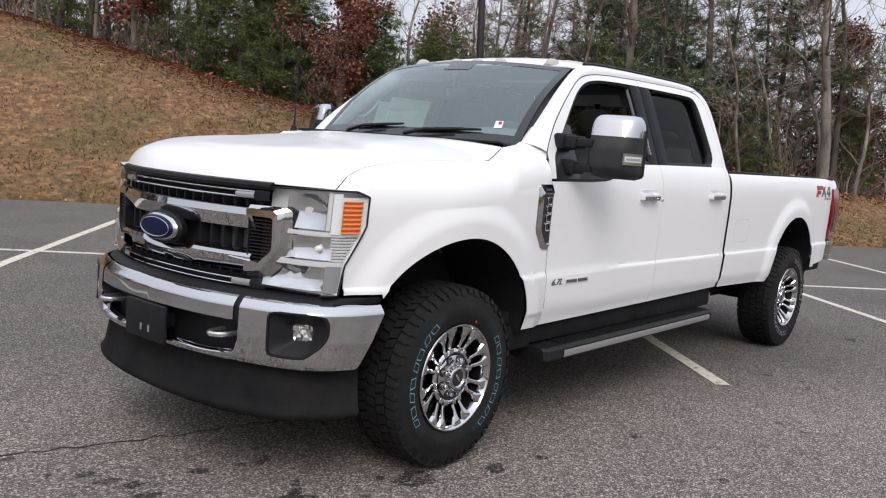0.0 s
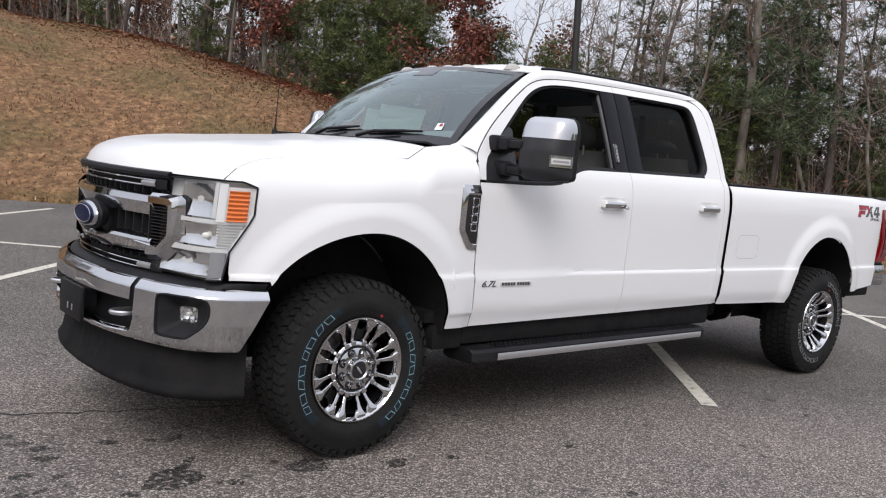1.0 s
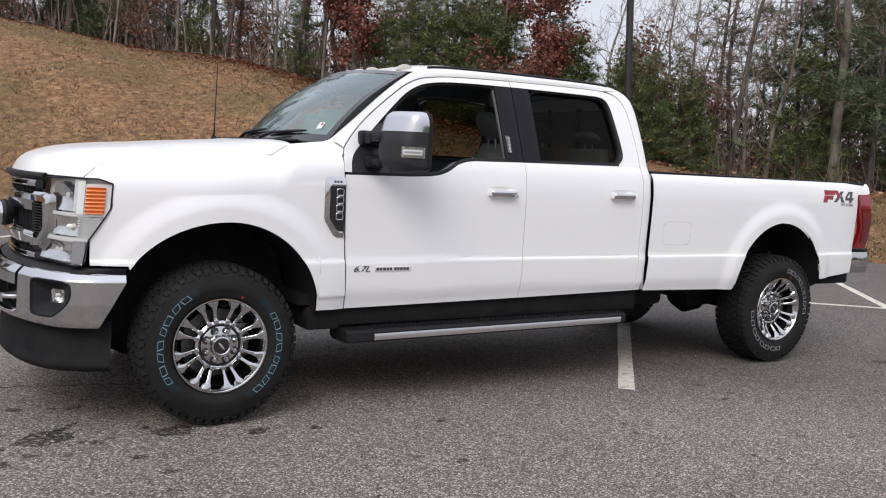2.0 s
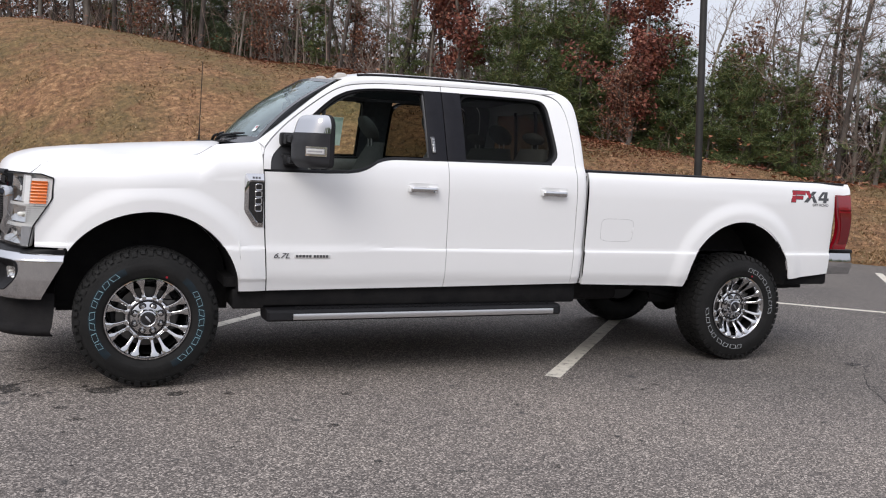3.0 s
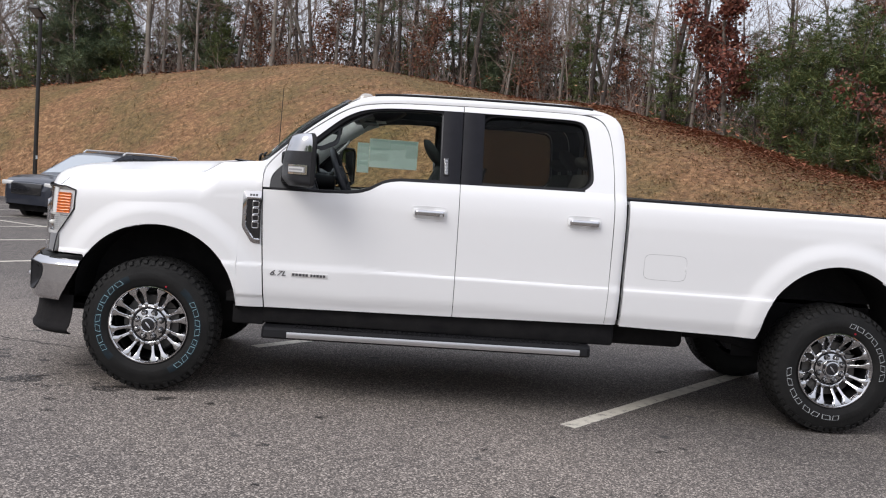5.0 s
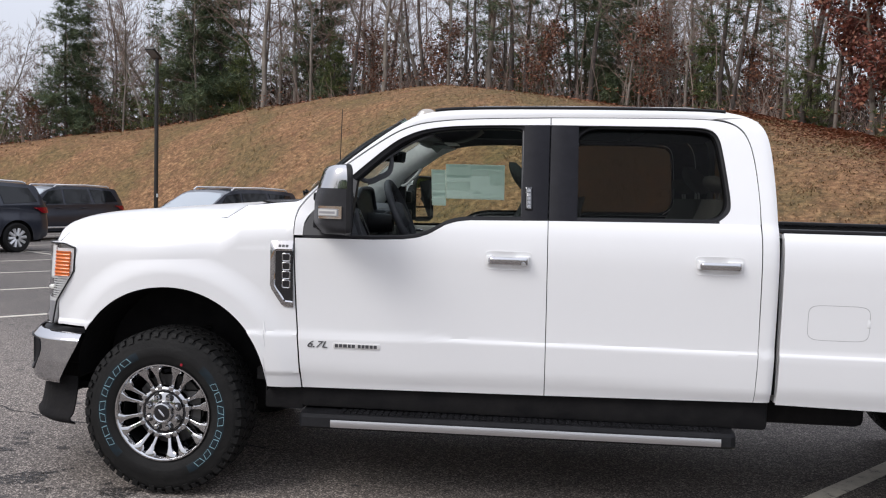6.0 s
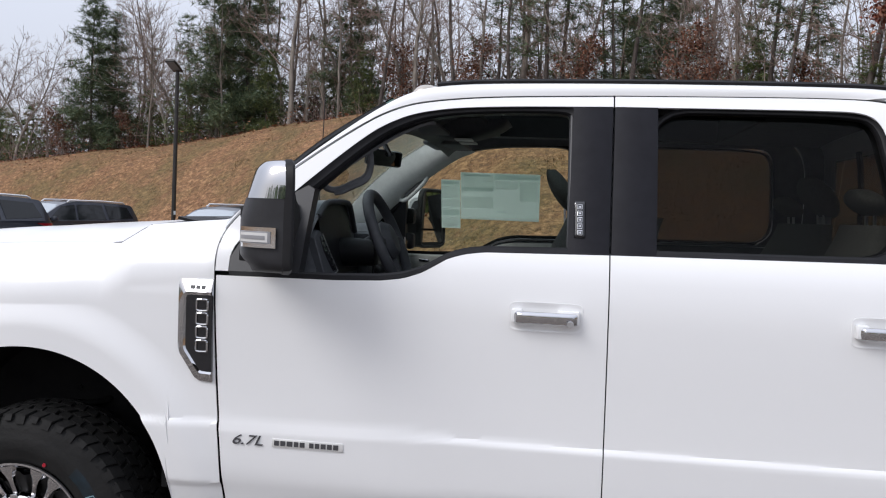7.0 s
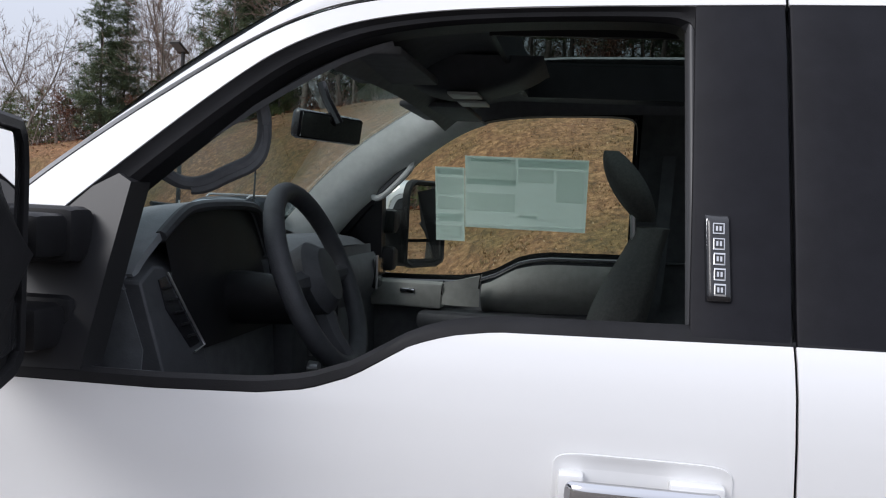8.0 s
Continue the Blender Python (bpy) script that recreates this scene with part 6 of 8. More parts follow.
# -- front bumper: a chrome shell with a wide opening, black pad on top
BUMP = smooth_poly([(-0.998, 0.0), (-0.988, -0.25), (-0.955, -0.43), (-0.915, -0.545), (-0.872, -0.665), (-0.815, -0.780), (-0.740, -0.855), (-0.62, -0.908), (-0.48, -0.926)], 80, 3)
bump_fold = table([(0.525, -0.034), (0.537, -0.010), (0.555, 0.0), (0.65, 0.007), (0.762, 0.001), (0.769, -0.002), (0.794, -0.026), (0.800, -0.040)])


def bump_u(y):
    """How far along the bumper's half a place across lies."""
    return float(np.interp(abs(y), -BUMP[:, 1], np.linspace(0, 1, 81)))


def bump_at(u):
    """Plan of the bumper's face from its middle (0) to its near end (1)."""
    return np.array([np.interp(u, np.linspace(0, 1, 81), BUMP[:, k]) for k in (0, 1)])


def bump_face(u, z, out=0.0):
    p, q = bump_at(u), bump_at(min(1, u + 0.01)) - bump_at(max(0, u - 0.01))
    n = np.array([q[1], -q[0]]) / np.hypot(*q)
    p = p + n * out
    return (p[0], p[1], z)


def full(u, z, out):
    """The bumper's face across its whole width, u from -1 to 1."""
    p = bump_face(abs(u), z, out)
    return (p[0], p[1] if u >= 0 else -p[1], z)


def inside(poly, a, b):
    odd = False
    for (x0, y0), (x1, y1) in zip(poly, poly[1:] + poly[:1]):
        if (y0 > b) != (y1 > b) and a < x0 + (b - y0) * (x1 - x0) / (y1 - y0):
            odd = not odd
    return odd


END, BAR_END = bump_u(0.535), bump_u(0.508)
FOG = [(tuple(p)) for p in smooth_poly([(0.663, 0.70), (0.663, 0.748), (0.680, 0.764), (0.835, 0.764), (0.858, 0.748), (0.858, 0.655), (0.808, 0.590), (0.790, 0.583), (0.675, 0.583), (0.663, 0.600), (0.663, 0.70)], 36, 2)][:-1]
FOG_CUT = [(0.762 + (a - 0.762) * 1.02, 0.674 + (b - 0.674) * 1.02) for a, b in FOG]


def outer_chrome(u, v):
    z = 0.525 + 0.275 * v
    w = END + (1 - END) * u * (1 - 0.20 * max(0.0, 1 - v / 0.85))
    return bump_face(w, z, bump_fold(z))


def in_pocket(u, v):
    return inside(FOG_CUT, -bump_at(END + (1 - END) * u * (1 - 0.20 * max(0.0, 1 - v / 0.85)))[1], 0.525 + 0.275 * v)


both("bumper_end", Build().grid(outer_chrome, 96, 66, skip=in_pocket), CHROME, label="polished chrome bumper end", thick=0.005)
part("bumper_upper_bar", Build().grid(lambda u, v: full(BAR_END * (2 * u - 1), 0.700 + 0.100 * v, bump_fold(0.700 + 0.100 * v) - 0.02 * max(0, 1 - v / 0.08)), 80, 24), CHROME, truck, "chrome bumper lip", thick=0.005)


def lower_bar(u, v):
    w = 2 * u - 1
    y = abs(bump_at(END * abs(w))[1])
    top = 0.572 + 0.006 * math.sin(y * 14) + 0.05 * (1 - math.sqrt(max(0.0, 1 - smoothstep(0.485, 0.535, y) ** 2)))
    z = 0.525 + (top - 0.525) * v
    return full(END * w, z, bump_fold(z) - 0.018 * smoothstep(0.75, 1.0, v) * (1 - smoothstep(0.50, 0.53, y)))


part("bumper_lower_bar", Build().grid(lower_bar, 120, 12), CHROME, truck, "chrome lower bumper bar", thick=0.005)
part("bumper_opening", Build().grid(lambda u, v: full((END + 0.02) * (2 * u - 1), 0.545 + 0.22 * v, -0.085), 60, 6), BLACK, truck)
both("bumper_step_end", Build().grid(lambda u, v: bump_face(END - 0.001, 0.60 + 0.145 * u, 0.0 - 0.085 * v), 8, 2), GLOSSBLACK, thick=0.003)
both("pad_tongue", Build().grid(lambda u, v: bump_face(BAR_END - 0.004 + (END - BAR_END + 0.008) * u, 0.702 + 0.098 * v, bump_fold(0.702 + 0.098 * v) - 0.012), 4, 12), BLACK, thick=0.004)
PAD_BACK = even([(-0.870, 0.0), (-0.862, 0.25), (-0.815, 0.48), (-0.765, 0.62), (-0.69, 0.77), (-0.62, 0.835), (-0.47, 0.885)], 80)


def top_pad(u, v):
    w = 2 * u - 1
    f = np.array(full(w, 0.7975, -0.056))
    k = [np.interp(abs(w), np.linspace(0, 1, 81), PAD_BACK[:, i]) for i in (0, 1)]
    b = np.array([k[0], k[1] if w < 0 else -k[1], 0.822])
    return tuple(f + (b - f) * v + np.array([0, 0, 0.008 * math.sin(v * math.pi)]))


part("bumper_top_pad", Build().grid(top_pad, 80, 6), BLACK, truck, "black bumper top pad", thick=0.006)
# fog lamp pockets
for flipped in (False, True):
    side = lambda b: b.flip() if flipped else b
    pk = lambda y, z, out: bump_face(bump_u(y), z, out)
    lamp_hole = [(tuple(p)) for p in smooth_poly([(0.745, 0.68), (0.745, 0.705), (0.752, 0.713), (0.812, 0.713), (0.820, 0.705), (0.820, 0.655), (0.812, 0.647), (0.752, 0.647), (0.745, 0.655), (0.745, 0.68)], 36, 1)][:-1]
    layers = [(1.045, 0.0, 0.0), (1.035, 0.0, 0.010), (0.975, 0.0, 0.010), (0.93, 0.06, 0.0), (0.0, 1.0, -0.050)]
    b = Build()
    pts = [pk(0.762 + (a - 0.762) * k + (c - 0.762) * m, 0.674 + (z - 0.674) * k + (d - 0.674) * m, o) for k, m, o in layers for (a, z), (c, d) in zip(FOG, lamp_hole)]
    n = len(FOG)
    b.add(pts, [(i * n + j, i * n + (j + 1) % n, (i + 1) * n + (j + 1) % n, (i + 1) * n + j) for i in range(4) for j in range(n)])
    bez = part("fog_lamp_bezel", side(b), BLACK, truck, "black fog lamp surround", angle=24)
    dish = random.Random(8)
    jig = {}
    def cup(u, v):
        d = 0.022 * math.sin(u * math.pi) ** 0.6 * math.sin(v * math.pi) ** 0.6
        return pk(0.744 + 0.077 * u, 0.646 + 0.068 * v, -0.050 - d + jig.setdefault((round(u * 8), round(v * 6)), dish.uniform(-0.003, 0.003)))
    part("fog_lamp", side(Build().grid(cup, 8, 6)), LAMPCHROME, bez, "small rectangular fog lamp reflector", angle=20)
    c = pk(0.786, 0.684, -0.052)
    part("fog_bulb", side(Build().lathe([(0.0, -0.014), (0.006, -0.012), (0.009, -0.004), (0.008, 0.006), (0.004, 0.012)], 12, c, "x")), BULB, bez, "frosted bulb")
    part("lens", side(Build().grid(lambda u, v: pk(0.745 + 0.075 * u, 0.647 + 0.066 * v, -0.042 + 0.004 * math.sin(u * math.pi)), 6, 6)), CLEAR, bez, "clear lens", normals=False).visible_shadow = False
# tow hooks and plate holder
for s in (-1, 1):
    hook = [(-0.86, s * 0.43 - 0.05, 0.638), (-0.955, s * 0.43 - 0.045, 0.638), (-0.985, s * 0.43, 0.638), (-0.955, s * 0.43 + 0.045, 0.638), (-0.86, s * 0.43 + 0.05, 0.638)]
    part("tow_hook", Build().tube([tuple(p) for p in smooth_poly(hook, 24, 2)], 0.011, 8), SILVER, truck, "bright steel tow hook")
holder = part("plate_holder", Build().box(-1.022, -1.000, -0.152, 0.152, 0.535, 0.700, 0.008).box(-1.0, -0.93, -0.10, 0.10, 0.60, 0.66), BLACK, truck, "empty black number plate holder")
for y in (-0.045, 0.015):
    part("holder_slot", Build().box(-1.0245, -1.0215, y, y + 0.014, 0.572, 0.602, 0.001), SILVER, holder)
# air dam
DAM = smooth_poly([(-0.958, 0.0), (-0.948, -0.30), (-0.895, -0.55), (-0.81, -0.73), (-0.68, -0.835), (-0.545, -0.875)], 60, 3)


def dam(w, v):
    u = abs(2 * w - 1)
    p = np.array([np.interp(u, np.linspace(0, 1, 61), DAM[:, k]) for k in (0, 1)])
    z = 0.300 + 0.25 * v + 0.01 * u
    k = -0.035 + 0.045 * (1 - v) ** 2 + 0.012 * math.exp(-((v - 0.13) / 0.05) ** 2) - 0.03 * (1 - smoothstep(0.0, 0.08, v))
    return (p[0] - k * (1 - u * 0.5), (p[1] - k * u) * (1 if w >= 0.5 else -1), z)


part("air_dam", Build().grid(dam, 80, 14), UNDER, truck, "matt black lower air dam", thick=0.008, angle=70)
part("bumper_beam", Build().box(-0.82, -0.66, -0.52, 0.52, 0.56, 0.78, 0.02), UNDER, truck)
part("skid_floor", Build().box(-0.74, -0.45, -0.52, 0.52, 0.42, 0.46), UNDER, truck)

# -- grille
def gx(y, back=0.0):
    return -0.895 + 0.150 * (abs(y) / 0.66) ** 2.4 + back


def gbar(y0, y1, z0, z1, out, deep, n=16, curve=0.0):
    """A bar across the grille, following its bow."""
    b = Build()
    sec = [(0, z0), (-deep * 0.8, z0 + (z1 - z0) * 0.12), (-deep, z0 + (z1 - z0) * 0.5), (-deep * 0.8, z1 - (z1 - z0) * 0.12), (0, z1)]
    return b.grid(lambda u, v: (gx(y0 + (y1 - y0) * u, -out) + sec[round(v * 4)][0], y0 + (y1 - y0) * u, sec[round(v * 4)][1] + curve * (1 - (2 * u - 1) ** 2)), n, 4)


def hx(y):
    """Front of the heavy chrome frame, flatter in plan than the grille behind it."""
    return -0.930 + 0.120 * (abs(y) / 0.61) ** 2


grille = part("grille", Build().grid(lambda u, v: (gx(-0.67 + 1.34 * u, 0.055), -0.67 + 1.34 * u, 0.80 + 0.455 * v), 30, 6), BLACK, truck, "chrome-barred black grille", thick=0.01)
part("grille_surround", gbar(-0.56, 0.56, 1.243, 1.268, 0.0, 0.02).grid(lambda u, v: (gx(0.60 * (2 * u - 1), -0.004), 0.60 * (2 * u - 1), 0.800 + 0.02 * v), 20, 1), BLACK, grille, thick=0.01)
for z0, z1 in ((1.224, 1.234), (1.198, 1.207), (0.853, 0.862), (0.830, 0.838)):
    part("thin_bar", gbar(-0.50, 0.50, z0, z1, 0.0, 0.010), CHROME, grille, "thin chrome bar")
for s in (-1, 1):
    for z0, z1 in ((1.200, 1.226), (0.834, 0.860)):
        part("bar_end", gbar(s * 0.40, s * 0.487, z0, z1, 0.006, 0.012, 6), SILVER, grille, "satin bar end block")
        part("bar_socket", gbar(s * 0.489, s * 0.555, z0 - 0.012, z1 + 0.016, 0.002, 0.016, 6), BLACK, grille)
for z in (1.165, 0.905):
    for k in range(-8, 9):
        part("grille_fin", Build().box(gx(k * 0.062) + 0.01, gx(k * 0.062) + 0.05, k * 0.062 - 0.005, k * 0.062 + 0.005, z - 0.03, z + 0.03), BLACK, grille)


def heavy_bar(section, notch=0.0):
    """A deep bar with a bevelled top; section holds (behind the front, height) pairs, notch dips its top round the badge."""
    n = len(section) - 1

    def fn(u, v):
        y = 0.495 * (2 * u - 1)
        back, z = section[round(v * n)]
        dip = notch * math.sqrt(max(0.0, 1 - ((y - 0.015) / 0.185) ** 2)) * (v < 0.6)
        return (hx(y) + back, y, z + dip)
    return Build().grid(fn, 72, n)


part("upper_bar", heavy_bar([(0.085, 1.174), (0.016, 1.163), (0.008, 1.158), (0.0, 1.131), (0.003, 1.124), (0.026, 1.074), (0.034, 1.070), (0.085, 1.072)]), CHROME, grille, "wide polished chrome bar", angle=24)
part("lower_bar", heavy_bar([(0.085, 0.984), (0.014, 0.975), (0.007, 0.971), (0.0, 0.957), (0.003, 0.951), (0.032, 0.894), (0.040, 0.890), (0.085, 0.893)], -0.022), CHROME, grille, "wide polished chrome bar", angle=24)
RIM_OUT = [(0.47, 1.160), (0.592, 1.160), (0.608, 1.148), (0.610, 0.998), (0.600, 0.978), (0.543, 0.903), (0.47, 0.896)]
RIM_IN = [(0.47, 1.130), (0.578, 1.129), (0.589, 1.120), (0.590, 1.004), (0.582, 0.988), (0.533, 0.938), (0.47, 0.952)]
RIM_BACK = [(0.47, 1.174), (0.625, 1.176), (0.648, 1.160), (0.652, 0.985), (0.642, 0.958), (0.570, 0.882), (0.47, 0.880)]
for s in (-1, 1):
    b = Build()
    for k in range(len(RIM_OUT) - 1):
        lines = []
        for loop, lay in ((RIM_BACK, "back"), (RIM_OUT, "soft"), (RIM_OUT, "front"), (RIM_IN, "front"), (RIM_IN, "deep")):
            row = []
            for j in range(5):
                a = loop[k][0] + (loop[k + 1][0] - loop[k][0]) * j / 4
                z = loop[k][1] + (loop[k + 1][1] - loop[k][1]) * j / 4
                x = {"back": gx(a, -0.012), "soft": hx(a) + 0.008, "front": hx(a), "deep": hx(a) + 0.03}[lay]
                if lay == "front" and loop is RIM_OUT:
                    a, z = a * 0.992, z + (1.05 - z) * 0.03
                row.append((x, s * a, z))
            lines.append(row)
        b.grid(lambda u, v: lines[round(v * 4)][round(u * 4)], 4, 4)
    part("side_upright", b, CHROME, grille, "angular chrome end of the heavy bars", angle=22)
    part("upright_shadow_gap", Build().strip([(gx(a, -0.012), s * a, z) for a, z in RIM_BACK[1:]], [(gx(a, 0.06), s * (a + 0.010), z + (0.006 if z > 1.1 else -0.006)) for a, z in RIM_BACK[1:]], 30, 1), BLACK, grille, "black line round the chrome", thick=0.008)
    left = table([(0.936, 0.520), (0.952, 0.487), (1.2, 0.480)])
    right = table([(0.936, 0.535), (0.988, 0.581), (1.004, 0.589), (1.2, 0.589)])
    b = Build()
    for k in range(13):
        z = 0.944 + 0.0142 * k
        b.grid(lambda u, v: (hx(left(z) + (right(z) - left(z)) * u) + 0.008 + 0.022 * v, s * (left(z) + (right(z) - left(z)) * u), z + 0.006 * v), 4, 1)
    part("side_louvre", b, GLOSSBLACK, grille, "black slatted side vent", thick=0.004)
    part("louvre_back", Build().grid(lambda u, v: (hx(0.535) + 0.045, s * (0.475 + 0.118 * u), 0.932 + 0.20 * v), 2, 2), UNDER, grille, thick=0.006)
    part("louvre_side", Build().grid(lambda u, v: (hx(0.478) + 0.004 + 0.05 * u, s * 0.478, 0.955 + 0.172 * v), 2, 2), GLOSSBLACK, grille, thick=0.005)
    part("bar_wedge", Build().add([(hx(0.39) - 0.002, s * 0.390, 0.950), (hx(0.50) - 0.004, s * 0.500, 0.940), (hx(0.475) + 0.03, s * 0.478, 0.976), (hx(0.41) + 0.03, s * 0.41, 0.968)], [(0, 1, 2, 3)]), CHROME, grille, "bright folded corner of the lower bar", thick=0.004)
    for k in range(4):
        part("grille_fin", Build().box(gx(0.2 + 0.06 * k) + 0.005, gx(0.2 + 0.06 * k) + 0.05, s * (0.185 + 0.07 * k) - 0.006, s * (0.185 + 0.07 * k) + 0.006, 0.985, 1.085), BLACK, grille)
    part("radiator_screen", Build().add([(gx(0.2, 0.045), s * 0.15, 0.985), (gx(0.4, 0.045), s * 0.47, 0.985), (gx(0.4, 0.045), s * 0.47, 1.085), (gx(0.2, 0.045), s * 0.15, 1.085)], [(0, 1, 2, 3)]), RADIATOR, grille)
for rx, rz, x, m, nm, lab in ((0.150, 0.073, -0.948, BLACK, "badge_mount", "black badge mount"), (0.142, 0.063, -0.966, CHROME, "badge_rim", "chrome oval rim"), (0.131, 0.054, -0.973, BLUE, "badge_face", "plain dark blue oval")):
    ob = part(nm, Build().lathe([(0.0, -0.006), (0.75, -0.005), (0.95, 0.0), (1.0, 0.012), (0.86, 0.05)], 40, (0, 0, 0), "x"), m, grille, lab)
    ob.matrix_basis = Matrix.LocRotScale((x, 0.015, 1.029), None, (1, rx, rz))
part("badge_line", Build().tube([(-0.9795, 0.015 + 0.110 * math.cos(a), 1.029 + 0.041 * math.sin(a)) for a in [2 * math.pi * k / 40 for k in range(41)]], 0.002, 5, False), SILVER, grille, "thin silver oval line")

# -- head lamps
LAMP = smooth_poly([(-0.806, -0.535), (-0.780, -0.620), (-0.746, -0.715), (-0.706, -0.790), (-0.655, -0.837), (-0.590, -0.850), (-0.535, -0.856)], 50, 3)
lamp_top = table([(0, 1.252), (0.6, 1.262), (0.86, 1.262), (1.0, 1.240)])
lamp_bottom = table([(0, 0.845), (0.62, 0.836), (0.782, 0.838), (0.797, 0.950), (0.965, 1.085), (1.0, 1.120)])


def lamp_at(u, z, out=0.0):
    p = np.array([np.interp(u, np.linspace(0, 1, 51), LAMP[:, k]) for k in (0, 1)])
    q = np.array([np.interp(u + 0.02, np.linspace(0, 1, 51), LAMP[:, k]) - np.interp(u - 0.02, np.linspace(0, 1, 51), LAMP[:, k]) for k in (0, 1)])
    n = np.array([q[1], -q[0]]) / np.hypot(*q)
    lean = -0.030 * (1.26 - z) / 0.42
    p = p + n * out
    return (p[0] + lean, p[1], z)


def facet_patch(u0, u1, z0, z1, out, dish, nu, nv, seed, rough=0.003):
    """A dished reflector made of small facets."""
    rng = random.Random(seed)
    jig = {}

    def fn(u, v):
        k = (round(u * nu), round(v * nv))
        d = jig.setdefault(k, rng.uniform(-rough, rough))
        q = u0 + (u1 - u0) * u
        return lamp_at(q, max(lamp_bottom(q) + 0.004, z0 + (z1 - z0) * v), out - dish * math.sin(u * math.pi) * math.sin(v * math.pi) + d)
    return Build().grid(fn, nu, nv)


def lamp_patch(u0, u1, z0, z1, out, dish=0.0, n=8):
    return Build().grid(lambda u, v: lamp_at(u0 + (u1 - u0) * u, max(lamp_bottom(u0 + (u1 - u0) * u), z0 + (z1 - z0) * v), out - dish * math.sin(u * math.pi) * math.sin(v * math.pi)), n, n)


for flipped in (False, True):
    side = lambda b: b.flip() if flipped else b
    head = part("head_lamp", side(Build().grid(lambda u, v: lamp_at(u, lamp_bottom(u) + (lamp_top(u) - lamp_bottom(u)) * v, -0.045), 30, 20)), LAMPBODY, truck, "tall clear head lamp with amber marker", thick=0.01)
    part("lamp_edge", side(Build().strip([lamp_at(u / 20, lamp_top(u / 20), -0.05) for u in range(21)] + [lamp_at(1, 1.24 - 0.115 * k / 4, -0.05) for k in range(5)] + [lamp_at(1 - k / 20 * 0.38, lamp_bottom(1 - k / 20 * 0.38), -0.05) for k in range(21)],
                                         [lamp_at(u / 20, lamp_top(u / 20), 0.001) for u in range(21)] + [lamp_at(1, 1.24 - 0.115 * k / 4, 0.001) for k in range(5)] + [lamp_at(1 - k / 20 * 0.38, lamp_bottom(1 - k / 20 * 0.38), 0.001) for k in range(21)], 50, 2)), LAMPWHITE, head, thick=0.005)
    rim = [lamp_at(u / 20, lamp_top(u / 20), 0.001) for u in range(21)] + [lamp_at(1, 1.24 - 0.115 * k / 4, 0.001) for k in range(5)] + [lamp_at(1 - k / 20 * 0.38, lamp_bottom(1 - k / 20 * 0.38), 0.001) for k in range(21)]
    part("lamp_gasket", side(Build().tube(rim, 0.0042, 6)), BLACK, head, "thin black gasket round the lamp")
    part("marker_bezel", side(lamp_patch(0.645, 1.0, 1.076, 1.236, -0.014)), LAMPWHITE, head, "pale frame round the marker", thick=0.004)
    part("upper_reflector", side(facet_patch(0.20, 0.59, 1.098, 1.240, -0.020, 0.022, 9, 7, 3, 0.0012)), LAMPCHROME, head, "bright faceted upper reflector", angle=50)
    part("amber_marker", side(Build().grid(lambda u, v: lamp_at(0.744 + 0.193 * u, 1.090 + 0.130 * v, -0.005 + 0.004 * math.cos(v * 2 * math.pi * 7)), 6, 56)), AMBER, head, "ribbed amber side marker", thick=0.006)
    part("middle_bezel", side(lamp_patch(0.10, 0.80, 1.074, 1.092, -0.012)), LAMPBODY, head, thick=0.004)
    part("turn_reflector", side(facet_patch(0.24, 0.68, 0.978, 1.070, -0.016, 0.022, 8, 5, 4)), LAMPCHROME, head, "bright middle reflector", angle=50)
    c = lamp_at(0.55, 1.022, -0.022)
    part("turn_bulb", side(Build().lathe([(0.0, -0.020), (0.009, -0.017), (0.014, -0.006), (0.013, 0.006), (0.006, 0.014)], 14, c, "x")), BULB, head, "frosted bulb")
    b = Build()
    for k in range(9):
        b.grid(lambda u, v: lamp_at(0.66 + 0.26 * u, max(lamp_bottom(0.66 + 0.26 * u), 0.962 + 0.0125 * k + 0.007 * v), -0.018), 6, 1)
    part("lens_rib_panel", side(b), LAMPBODY, head, thick=0.004)
    part("lower_bezel", side(lamp_patch(0.04, 0.80, 0.950, 0.972, -0.012)), LAMPBODY, head, thick=0.004)
    part("lower_reflector", side(facet_patch(0.03, 0.63, 0.852, 0.948, -0.012, 0.030, 12, 6, 5, 0.004)), LAMPCHROME, head, "bright faceted lower reflector", angle=50)
    part("side_column", side(lamp_patch(0.635, 0.780, 0.846, 0.955, -0.010)), SATIN, head, "satin grey outer column", thick=0.005)
    part("reflector_divider", side(lamp_patch(0.60, 0.64, 1.098, 1.255, -0.010)), LAMPBODY, head, "", thick=0.006)
    part("inner_fin", side(Build().strip([lamp_at(0.34 + 0.26 * k / 8, 1.235 - 0.05 * (k / 8) ** 2, -0.006) for k in range(9)], [lamp_at(0.36 + 0.24 * k / 8, 1.225 - 0.055 * (k / 8) ** 2, -0.034) for k in range(9)], 12, 2)), GLOSSBLACK, head, "dark curved fin over the reflector", thick=0.004)
    part("marker_frame", side(lamp_patch(0.645, 0.728, 1.085, 1.25, -0.008)), LAMPWHITE, head, "", thick=0.006)
    part("lens", side(Build().grid(lambda u, v: lamp_at(u, lamp_bottom(u) + (lamp_top(u) - lamp_bottom(u)) * v, 0.0), 30, 20)), CLEAR, head, "clear lamp lens", normals=False).visible_shadow = False

# the fender's nose over the lamp, up to the bonnet's shut line
nose_low = table([(-0.665, 1.2635), (-0.60, 1.2640), (-0.535, 1.2440)])
lamp_y = table([(float(a), float(-b)) for a, b in LAMP])


